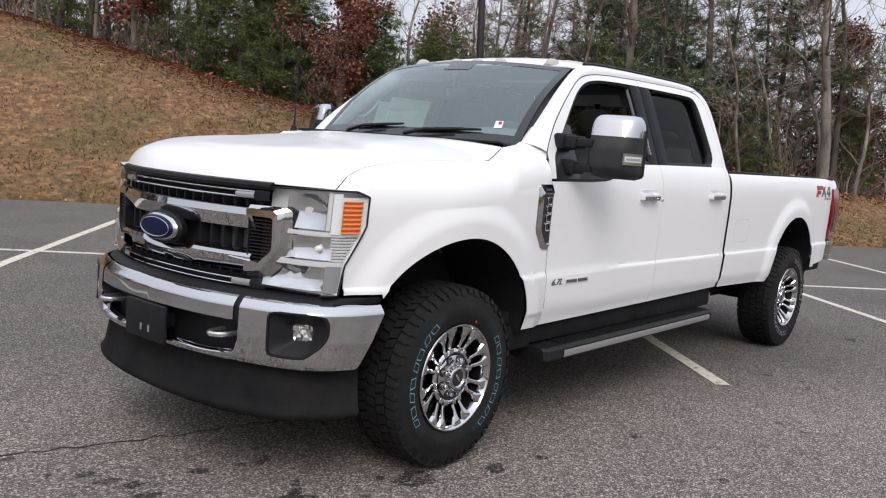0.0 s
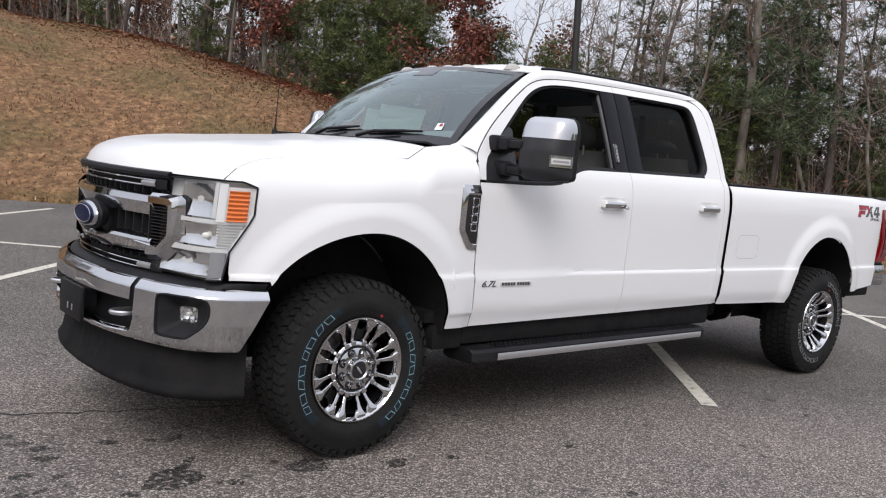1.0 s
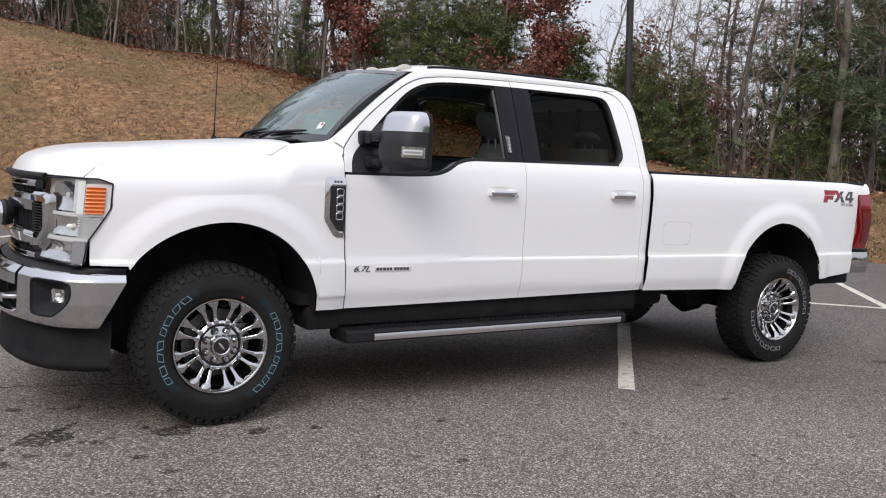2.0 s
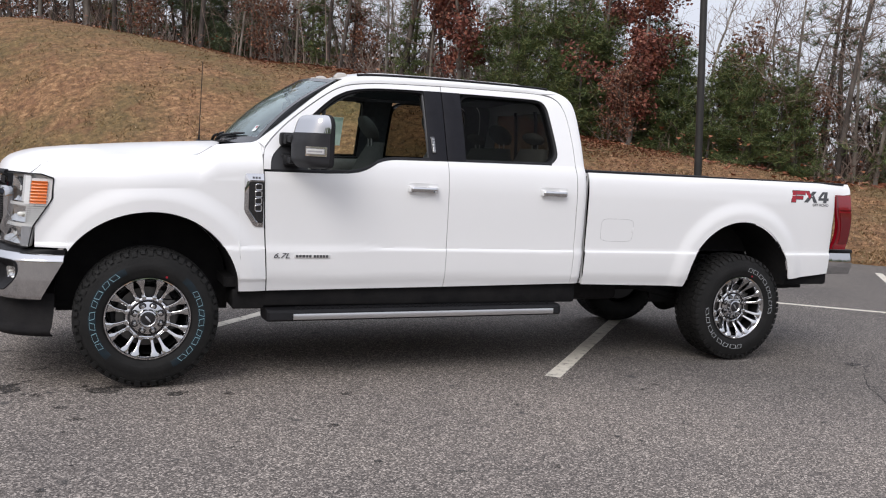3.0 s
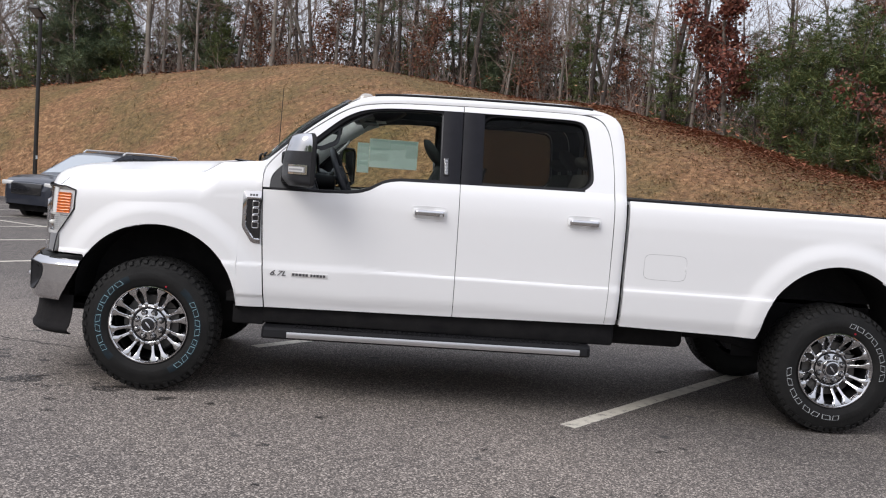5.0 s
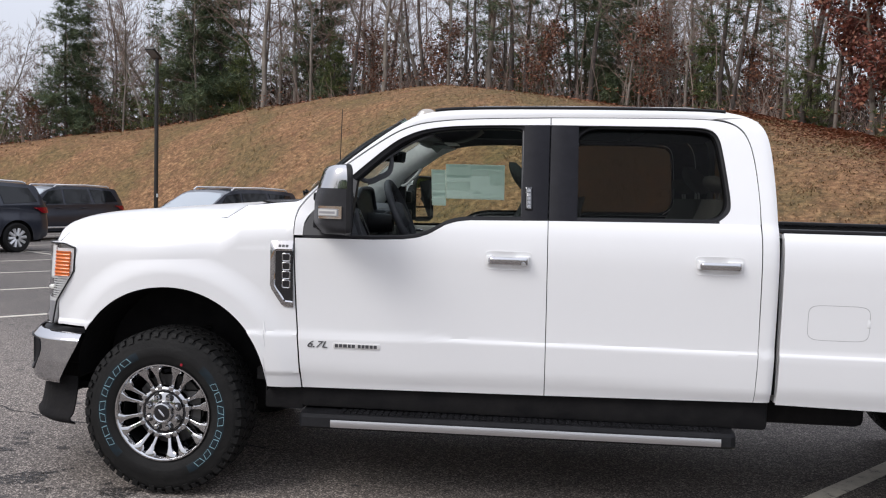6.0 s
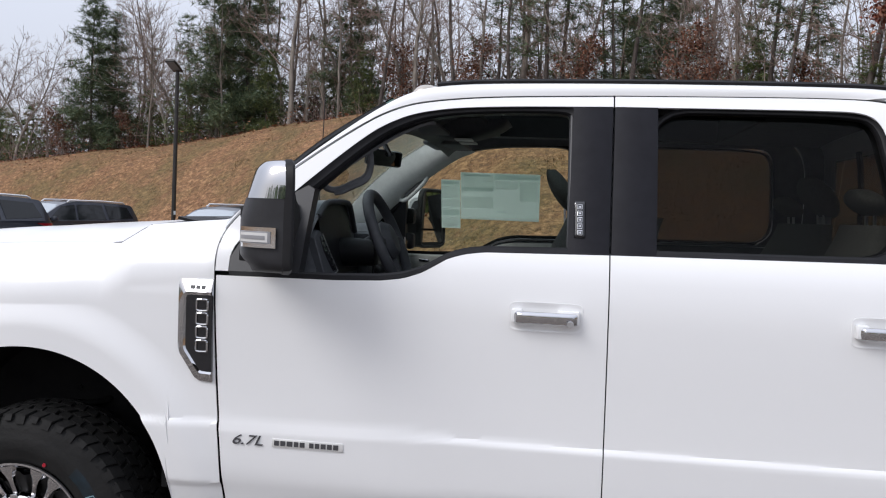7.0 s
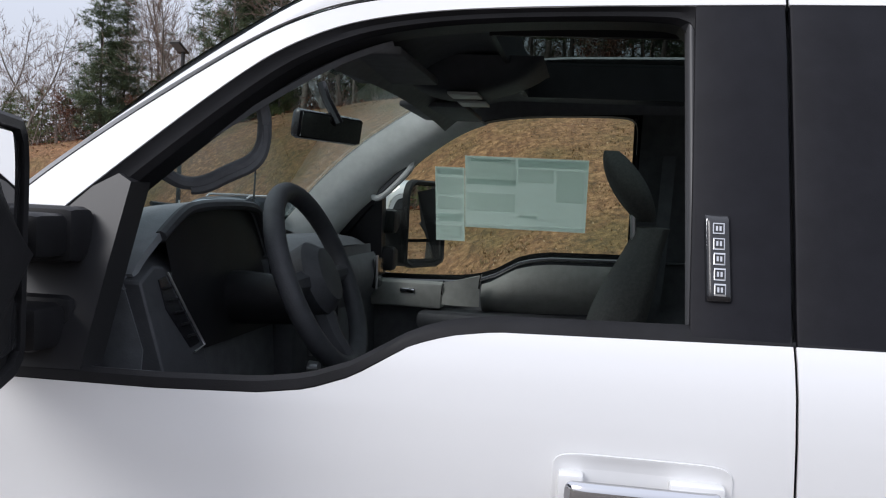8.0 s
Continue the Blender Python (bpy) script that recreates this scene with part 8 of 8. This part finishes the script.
for x0, x1, z0, z1, mat in ((1.236, 1.398, 1.700, 1.772, WINDOWFAINT), (1.404, 1.625, 1.748, 1.772, WINDOWINK), (1.236, 1.398, 1.686, 1.704, WINDOWINK), (1.250, 1.380, 1.760, 1.770, WINDOWINK), (1.404, 1.520, 1.700, 1.742, WINDOWFAINT),
                            (1.236, 1.395, 1.600, 1.660, WINDOWFAINT), (1.410, 1.470, 1.582, 1.590, WINDOWINK), (1.530, 1.622, 1.640, 1.740, WINDOWFAINT), (1.236, 1.622, 1.548, 1.556, WINDOWFAINT)):
    sheet(x0, x1, z0, z1, -0.003 - 0.001 * (mat is WINDOWINK), mat, "print_bar", far_front)
for k, (z0, z1) in enumerate(((1.715, 1.732), (1.650, 1.705), (1.600, 1.640), (1.560, 1.585), (1.505, 1.545))):
    sheet(1.138, 1.220, z0, z1, -0.003, WINDOWINK if k in (0, 3) else WINDOWFAINT, "print_bar", far_front)

# dashboard, hood over the instruments, vents
dash = Build().grid(lambda u, v: (0.50 + 0.41 * v + 0.10 * (2 * u - 1) ** 2 * (1 - v), (2 * u - 1) * 0.80, 1.455 + 0.045 * math.sin(v * 2.2) - 0.02 * max(0, v - 0.85) / 0.15 - 0.02 * abs(2 * u - 1) ** 8), 24, 14)
dash_front = Build().grid(lambda u, v: (0.91 + 0.055 * math.sin(v * 2.0) - 0.04 * v, (2 * u - 1) * 0.79, 1.470 - 0.58 * v), 24, 10)
part("dashboard", dash, CABDARK, truck, "dark grey dashboard", normals=False, thick=0.01, angle=85)
part("dashboard_front", dash_front, CABDARK, truck, "dark lower face of the dashboard", normals=False, thick=0.01, angle=85)
part("dash_end", Build().prism([(0.60, 1.46), (0.90, 1.485), (0.945, 1.36), (0.93, 1.10), (0.62, 1.10)], lambda a, c, d: (a, -0.795 + d, c), 0.03), CABDARK, truck, "dark end panel of the dashboard")
POD = smooth_poly([(-0.775, 1.475), (-0.745, 1.505), (-0.625, 1.574), (-0.570, 1.590), (-0.42, 1.595), (-0.275, 1.592), (-0.235, 1.575), (-0.140, 1.462)], 40, 2)
pod = Build().grid(lambda u, v: (0.64 + 0.275 * v, POD[round(u * 40)][0], POD[round(u * 40)][1] - 0.055 * (1 - v) ** 1.5), 40, 6)
part("instrument_hood", pod, DASHTOP, truck, "hood over the instruments", normals=False, thick=0.014)
LIP = [(0.915, y, z) for y, z in POD[6:]]
part("hood_lip", Build().tube(LIP, 0.011, 8), CABBLACK, truck, "rounded edge of the instrument hood")
part("instrument_face", Build().grid(lambda u, v: (0.940 - 0.038 * v, POD[8 + round(u * 32)][0] + 0.035 * (1 - u) * (1 - v), 1.325 + (POD[8 + round(u * 32)][1] - 0.006 - 1.325) * v), 32, 6), BLACK, truck, "dark instrument cluster")
shroud = Build().lathe([(0.050, 0.84), (0.056, 0.95), (0.048, 1.06), (0.0, 1.065)], 20, (0, -0.385, 1.405), "x")
part("column_shroud", shroud, BLACK, truck, "steering column shroud", angle=50)
vent = part("air_vent", Build().prism([(-0.792, 1.468), (-0.735, 1.490), (-0.706, 1.488), (-0.690, 1.474), (-0.632, 1.352), (-0.636, 1.305), (-0.680, 1.235), (-0.792, 1.235)], lambda a, c, d: (0.905 + (1.49 - c) * 0.32 + 0.024 - d, a, c), 0.05), CABBLACK, truck, "tall side air vent", bevel=0.004)
part("vent_mouth", Build().prism([(-0.735, 1.468), (-0.710, 1.472), (-0.648, 1.354), (-0.686, 1.350), (-0.735, 1.42)], lambda a, c, d: (0.905 + (1.49 - c) * 0.32 + 0.0265 - d, a, c), 0.01), GLOSSBLACK, vent, "black vent opening")
for k in range(5):
    z = 1.454 - 0.021 * k
    yr = -0.704 + 0.5 * (1.468 - z)
    part("vent_slat", Build().tube([(0.905 + (1.49 - z) * 0.32 + 0.029, yr - 0.036, z), (0.905 + (1.49 - z) * 0.32 + 0.029, yr - 0.004, z)], 0.0026, 5), BLACK, vent)
part("vent_edge", Build().tube([(0.905 + (1.49 - z) * 0.32 + 0.028, y, z) for y, z in ((-0.702, 1.478), (-0.670, 1.412), (-0.636, 1.348), (-0.680, 1.342))], 0.0022, 5), SILVER, vent, "thin bright edge")
part("centre_fascia", Build().box(0.90, 0.985, -0.17, 0.23, 0.95, 1.475, 0.02), CABBLACK, truck)
part("centre_screen", Build().box(0.984, 0.990, -0.11, 0.17, 1.30, 1.42, 0.003), GLOSSBLACK, truck)
part("centre_vent", Build().box(0.984, 0.990, -0.12, 0.18, 1.425, 1.462, 0.003), GLOSSBLACK, truck, "black centre air vent")
part("passenger_trim", Build().grid(lambda u, v: (0.925 + 0.03 * math.sin(v * 3.1), 0.26 + 0.50 * u, 1.30 + 0.14 * v), 10, 6), CABDARK, truck, thick=0.02, normals=False)
part("passenger_vent", Build().box(0.955, 0.972, 0.66, 0.76, 1.33, 1.43, 0.01), GLOSSBLACK, truck, "black air vent")
part("vent_bright_edge", Build().tube([(0.975, 0.655, 1.33), (0.975, 0.652, 1.44)], 0.004, 5), SILVER, truck)
for z in (1.20, 1.25):
    part("control_knob", Build().lathe([(0.0, 1.010), (0.018, 1.010), (0.02, 0.98)], 16, (0, -0.05, z), "x"), SILVER, truck)

# steering wheel
wheel_up = Vector((-0.40, 0, 0.917)).normalized()
wheel_out = Vector((0.917, 0, 0.40)).normalized()
wc = Vector((1.105, -0.385, 1.455))
ringp = [tuple(wc + wheel_up * 0.186 * math.cos(a) + Vector((0, 1, 0)) * 0.186 * math.sin(a)) for a in [2 * math.pi * k / 40 for k in range(41)]]
sw = part("steering_wheel", Build().tube(ringp, 0.0205, 12, False), CABBLACK, truck, "dark leather steering wheel rim")
for a0 in (90, 270, 180):
    a = radians(a0)
    d = wheel_up * math.cos(a) + Vector((0, 1, 0)) * math.sin(a)
    part("wheel_spoke", Build().tube([tuple(wc - wheel_out * 0.02 + d * 0.05), tuple(wc - wheel_out * 0.015 + d * 0.12), tuple(wc + d * 0.178)], [0.028, 0.022, 0.016], 8), CABBLACK, sw)
hubm = Build().lathe([(0.0, 0.030), (0.055, 0.026), (0.078, 0.0), (0.07, -0.04)], 24, (0, 0, 0), "z")
hb = part("wheel_boss", hubm, CABBLACK, sw)
hb.matrix_basis = Matrix.Translation(wc) @ wheel_out.to_track_quat("Z", "Y").to_matrix().to_4x4()
part("column_stalk", Build().tube([(1.00, -0.36, 1.44), (1.02, -0.22, 1.47), (1.03, -0.17, 1.49)], [0.012, 0.012, 0.016], 8), CABBLACK, truck)

# mirror on the windscreen
rv = part("interior_mirror", Build().box(-0.012, 0.016, -0.125, 0.125, -0.035, 0.035, 0.012), GLOSSBLACK, truck, "dark interior mirror")
rv.matrix_basis = pose(0.990, 0.0, 1.790, 0, 8, -22)
part("mirror_face", Build().box(0.0155, 0.018, -0.115, 0.115, -0.028, 0.028), material("interior_mirror_glass", (0.5, 0.5, 0.5), 0.03, 1.0), rv)
part("mirror_stem", Build().tube([(1.02, 0.0, 1.80), (0.985, 0.0, 1.86), (0.97, 0, 1.90)], 0.012, 8), GLOSSBLACK, truck)


# seats
def seat(x, y, w, heads, lean=14.0, tall=0.66):
    """A cushion and back; heads: (middle, half width, foot, top, forward) of each headrest."""
    s = part("seat", Build().box(x - 0.50, x, y - w, y + w, 0.86, 1.00, 0.04), CLOTH, truck, "dark grey cloth seat")
    t = math.tan(radians(lean))

    def back(u, v):
        a = 2 * math.pi * u
        ca, sa = math.cos(a), math.sin(a)
        k = 1 - 0.30 * smoothstep(0.72, 1.0, v)
        px = math.copysign(abs(ca) ** 0.6, ca) * 0.075 * (1 - 0.45 * smoothstep(0.6, 1.0, v))
        py = math.copysign(abs(sa) ** 0.5, sa) * w * k
        z = 0.92 + tall * v
        return (x + 0.01 + t * (z - 0.92) + px - 0.02 * math.sin(v * 3), y + py, z)
    b = Build().grid(back, 28, 14, True)
    b.add([back(k / 28, 1.0) for k in range(28)], [tuple(range(28))])
    part("seat_back", b, CLOTH, s)
    for hy, hw, z0, z1, ahead in heads:
        hx = x + 0.01 + t * (z0 - 0.92) - ahead

        def hr(u, v):
            a = 2 * math.pi * u
            ca, sa = math.cos(a), math.sin(a)
            q = math.sin(math.pi * (0.06 + 0.88 * v)) ** 0.5
            z = z0 + (z1 - z0) * v
            return (hx - 0.55 * (z - (z0 + z1) / 2) + 0.050 * q * math.copysign(abs(ca) ** 0.7, ca), hy + hw * q * math.copysign(abs(sa) ** 0.5, sa), z)
        b = Build().grid(hr, 24, 10, True)
        b.add([hr(k / 24, 1.0) for k in range(24)], [tuple(range(24))]).add([hr(k / 24, 0.0) for k in range(24)], [tuple(range(24))])
        part("headrest", b, CLOTH, s)
        for q in (-0.042, 0.042):
            part("headrest_post", Build().tube([(hx + 0.02, hy + q, z0 - 0.05), (hx + 0.015, hy + q, z0 + 0.03)], 0.006, 6), SILVER, s)
    return s


seat(1.630, 0.40, 0.235, [(0.40, 0.130, 1.595, 1.785, 0.078)], 15)
seat(1.88, -0.40, 0.235, [(-0.40, 0.130, 1.595, 1.785, 0.078)], 15)
seat(2.66, 0.24, 0.50, [(0.55, 0.115, 1.615, 1.705, 0.0), (0.075, 0.15, 1.615, 1.770, 0.0)], 8, 0.665)
seat(2.66, -0.53, 0.27, [(-0.50, 0.115, 1.618, 1.705, 0.0)], 8, 0.665)
part("centre_console", Build().box(1.15, 1.75, -0.13, 0.13, 0.75, 1.06, 0.03), CABDARK, truck)
part("rear_wall_trim", Build().box(2.925, 2.945, -0.84, 0.84, 0.66, 1.47), CABDARK, truck)
for y in (-0.17, 0.17):
    part("rear_window_divider", Build().grid(lambda u, v: (back_x(1.47 + 0.42 * v) - 0.02, y - 0.022 + 0.044 * u, 1.47 + 0.42 * v), 2, 8), BLACK, truck, "black divider of the sliding rear window", thick=0.01, normals=False)
part("seat_belt", Build().strip([(1.86, 0.73, 1.86), (1.84, 0.70, 1.4), (1.80, 0.66, 1.0)], [(1.90, 0.73, 1.86), (1.88, 0.70, 1.4), (1.84, 0.66, 1.0)], 6, 1), CABDARK, truck, thick=0.002)

# ==== lamp posts ====
def lamp_post(x, y, z0, height, heading):
    ob = thing("lamp_post", "slim dark bronze car park lamp post with flat head", "lamp post", "lamp posts", (x, y, z0), heading)
    part("pole", Build().tube([(0, 0, 0), (0, 0, height * 0.5), (0, 0, height)], [0.075, 0.07, 0.062], 16), POLEBROWN, ob)
    part("base_plate", Build().box(-0.16, 0.16, -0.16, 0.16, 0, 0.03, 0.008).lathe([(0.12, 0.03), (0.11, 0.12), (0.08, 0.15)], 20, (0, 0, 0), "z"), POLEBROWN, ob)
    head = part("lamp_head", Build().box(-0.56, 0.06, -0.18, 0.18, height - 0.02, height + 0.05, 0.02), POLEBROWN, ob, "flat dark floodlight head")
    head.matrix_basis = Matrix.Translation((0, 0, height)) @ Matrix.Rotation(radians(26), 4, "Y") @ Matrix.Translation((0, 0, -height))
    for k in range(6):
        part("cooling_fin", Build().box(-0.55 + 0.08 * k, -0.54 + 0.08 * k, -0.15, 0.15, height + 0.045, height + 0.075), POLEBROWN, head)
    part("lens", Build().box(-0.52, -0.08, -0.14, 0.14, height - 0.028, height - 0.02), material("lamp_lens_grey", (0.16, 0.165, 0.175), 0.2), head, "grey lamp lens")
    part("pole_label", Build().lathe([(0.0735, 1.50), (0.0735, 1.62)], 8, (0, 0, 0), "z", (215, 275)), PAPER, ob, "small white tag on the pole")
    return ob


post = lamp_post(10.50, 7.17, hill(10.50, 7.17) - 0.05, 6.4, 200)
post.matrix_basis = Matrix.Translation(post.location) @ Matrix.Rotation(radians(2.6), 4, Vector((-0.6, -0.8, 0))) @ Matrix.Rotation(radians(200), 4, "Z")
lamp_post(-11.24, 24.0, hill(-11.24, 24.0) - 0.02, 6.27, 84)


# ==== parked cars ====
RAIL = material("roof_rail_silver", (0.75, 0.75, 0.76), 0.35, 0.6)
# local frame: nose at -x, middle of the wheelbase at 0
def suv(x, y, z, turn):
    ob = thing("suv", "dark grey mid-size SUV with silver roof rails, parked", "car", "parked cars", (x, y, z), turn)
    top = table([(-2.50, 0.72), (-2.45, 0.88), (-2.30, 0.98), (-1.9, 1.06), (-1.2, 1.10), (-1.0, 1.12), (1.6, 1.17), (2.2, 1.17), (2.46, 1.12), (2.50, 0.95)])
    wid = table([(-2.50, 0.60), (-2.40, 0.80), (-2.0, 0.93), (-1.2, 0.975), (1.6, 0.985), (2.2, 0.94), (2.42, 0.86), (2.50, 0.74)])
    bot = lambda q: max(0.30 + 0.10 * smoothstep(2.1, 2.5, abs(q)), *(0.37 + math.sqrt(max(0, 0.44 ** 2 - (q - c) ** 2)) if abs(q - c) < 0.44 else 0 for c in (-1.50, 1.52)))

    def body(u, v):
        q = -2.50 + 5.0 * u
        lo, hi = min(bot(q), top(q) - 0.05), top(q)
        zz = lo + (hi - lo) * v
        w = wid(q) * (1 - 0.07 * smoothstep(0.70, 1.15, zz) - 0.05 * smoothstep(0.5, 0.3, zz)) + 0.012 * math.sin((zz - 0.45) * 9) * 0.6
        return (q, -w, zz)
    b = Build().grid(body, 80, 12)
    b.grid(lambda u, v: (-2.50 + 5.0 * u, -body(u, 1.0)[1] * (2 * v - 1), top(-2.50 + 5.0 * u) + 0.04 * (1 - (2 * v - 1) ** 2) * (1 - smoothstep(-1.2, -0.9, -2.5 + 5 * u))), 80, 10)
    m = Build().grid(body, 80, 12).flip()
    b.add(m.v, m.f)
    b.add([body(0, k / 6) for k in range(7)] + [(p[0], -p[1], p[2]) for p in [body(0, k / 6) for k in range(7)]], [(k, k + 1, k + 8, k + 7) for k in range(6)])
    b.add([body(1, k / 6) for k in range(7)] + [(p[0], -p[1], p[2]) for p in [body(1, k / 6) for k in range(7)]], [(k, k + 1, k + 8, k + 7) for k in range(6)])
    part("body", b, SUVPAINT, ob, "dark grey metallic bodywork")

    def tail_shape():
        """A lamp that wraps the rear corner and tapers along the side."""
        corner = smooth_poly([(2.02, -0.925), (2.28, -0.900), (2.44, -0.845), (2.505, -0.72), (2.520, -0.50)], 24, 2)
        b = Build()
        b.grid(lambda u, v: (corner[round(u * 24)][0] - 0.05 * v, corner[round(u * 24)][1] - 0.012, 1.085 - 0.115 * smoothstep(0.0, 0.35, u) + (0.030 + 0.115 * smoothstep(0.0, 0.35, u)) * v), 24, 5)
        return b
    rz = table([(-1.30, 1.10), (-1.0, 1.28), (-0.45, 1.60), (-0.2, 1.685), (0.3, 1.735), (1.0, 1.735), (1.8, 1.70), (2.15, 1.66), (2.20, 1.60), (2.45, 1.16)])

    def cabin(u, v, out=0.0):
        q = -1.30 + 3.75 * u
        z1 = rz(q)
        zz = 1.10 + (z1 - 1.10) * v
        w = wid(q) * 0.925 - 0.30 * (zz - 1.12) - 0.02
        return (q, -(w + out), zz)
    cb = Build().grid(lambda u, v: cabin(u, v), 60, 8)
    mm = cb.flip()
    cb.add(mm.v, mm.f)
    cb.grid(lambda u, v: (cabin(u, 1)[0], cabin(u, 1)[1] * (1 - 2 * v), rz(-1.30 + 3.75 * u) + 0.03 * (1 - (2 * v - 1) ** 2)), 60, 10)
    part("roof", cb, SUVPAINT, ob)
    # windscreen and back window
    part("windscreen", Build().grid(lambda u, v: (-1.24 + 0.82 * v, (cabin((0.06 + 0.82 * v) / 3.75, 1)[1] + 0.06) * (1 - 2 * u), rz(-1.24 + 0.82 * v) + 0.034 * (1 - (2 * u - 1) ** 2) + 0.003), 10, 8), SUVSCREEN, ob, "sloping windscreen with a sky reflection in its pale colour", thick=0.004)
    part("rear_window", Build().grid(lambda u, v: (2.225 + 0.20 * v, (cabin(0.94, 1)[1] + 0.10) * (1 - 2 * u), rz(2.225 + 0.20 * v) + 0.02), 8, 4), SUVGLASS, ob, "dark rear window", thick=0.004)

    for s in (-1, 1):
        for (x0, x1, x2, x3), (z0, z1, z2, z3), lab in (((-0.86, 0.06, 0.06, -0.40), (1.16, 1.175, 1.635, 1.575), "dark front side window"), ((0.14, 1.12, 1.02, 0.14), (1.175, 1.19, 1.645, 1.64), "dark rear side window"), ((1.24, 2.16, 1.96, 1.12), (1.20, 1.25, 1.59, 1.645), "dark rear quarter window")):
            def pane(u, v):
                q = (x0 + (x1 - x0) * u) * (1 - v) + (x3 + (x2 - x3) * u) * v
                zz = (z0 + (z1 - z0) * u) * (1 - v) + (z3 + (z2 - z3) * u) * v
                w = wid(q) * 0.925 - 0.30 * (zz - 1.12) - 0.02
                return (q, -(w + 0.008), zz)
            bb = Build().grid(pane, 10, 5)
            part("side_window", bb if s < 0 else bb.flip(), SUVGLASS, ob, lab, thick=0.012)
        part("roof_rail", (lambda t: t if s < 0 else t.flip())(Build().tube([(-0.15, -0.66, 1.70), (-0.05, -0.665, 1.765), (1.0, -0.665, 1.775), (1.85, -0.65, 1.745), (1.95, -0.64, 1.70)], 0.024, 6)), RAIL, ob, "silver roof rail")
        part("tail_lamp", (lambda t: t if s < 0 else t.flip())(tail_shape()), REDLENS, ob, "red tail lamp wrapping the rear corner", thick=0.03)
        part("head_lamp", (lambda t: t if s < 0 else t.flip())(Build().box(-2.455, -2.20, -0.84, -0.50, 0.83, 0.93, 0.02)), LAMPBODY, ob, "clear head lamp")
        part("door_trim", (lambda t: t if s < 0 else t.flip())(Build().box(-1.0, 1.0, -0.990, -0.965, 0.40, 0.448, 0.006)), RAIL, ob, "bright strip along the sill")
        part("side_mirror", (lambda t: t if s < 0 else t.flip())(Build().box(-0.82, -0.68, -1.08, -0.90, 1.13, 1.26, 0.03)), SUVPAINT, ob)
        for q in (-0.02, 0.90):
            part("door_handle", (lambda t: t if s < 0 else t.flip())(Build().box(q - 0.22, q - 0.04, -0.985, -0.955, 1.03, 1.055, 0.006)), SUVPAINT, ob)
        for q in (-1.50, 1.52):
            w = part("wheel", Build().lathe([(0.0, -0.075), (0.06, -0.08), (0.07, -0.07), (0.235, -0.085), (0.245, -0.09), (0.25, -0.06)], 40), GLOSSBLACK, ob)
            for k in range(10):
                a = radians(36 * k)
                sp = Build().tube([(0.05 * math.cos(a), -0.088, 0.05 * math.sin(a)), (0.235 * math.cos(a + 0.06), -0.095, 0.235 * math.sin(a + 0.06))], [0.030, 0.042], 5)
                part("spoke", sp, RAIL, w)
            part("tyre", Build().lathe([(0.245, -0.10), (0.27, -0.115), (0.33, -0.115), (0.365, -0.09), (0.37, 0.0), (0.365, 0.09), (0.25, 0.10)], 40), RUBBER, w)
            w.matrix_basis = pose(q, -0.86, 0.37) if s < 0 else pose(q, 0.86, 0.37, 0, 0, 180)
        part("arch_liner", (lambda t: t if s < 0 else t.flip())(Build().box(-2.1, 2.1, -0.80, -0.70, 0.30, 0.85)), UNDER, ob)
    part("grille", Build().box(-2.52, -2.44, -0.48, 0.48, 0.62, 0.90, 0.03), GLOSSBLACK, ob, "black grille")
    part("underside", Build().box(-2.3, 2.3, -0.75, 0.75, 0.24, 0.40), UNDER, ob)
    part("antenna", Build().tube([(-1.15, 0.80, 1.10), (-1.02, 0.80, 1.28), (-0.85, 0.80, 1.42)], 0.006, 5), BLACK, ob)
    return ob


heading = 65.0
first = suv(-12.3, 14.1, lot_height(-12.3, 14.1), heading)
for x, y in ((-13.98, 21.72), (-6.26, 16.49)):
    copy_thing(first, pose(x, y, lot_height(x, y) - (0.08 if x > -10 else 0.0), 0, 0, heading))
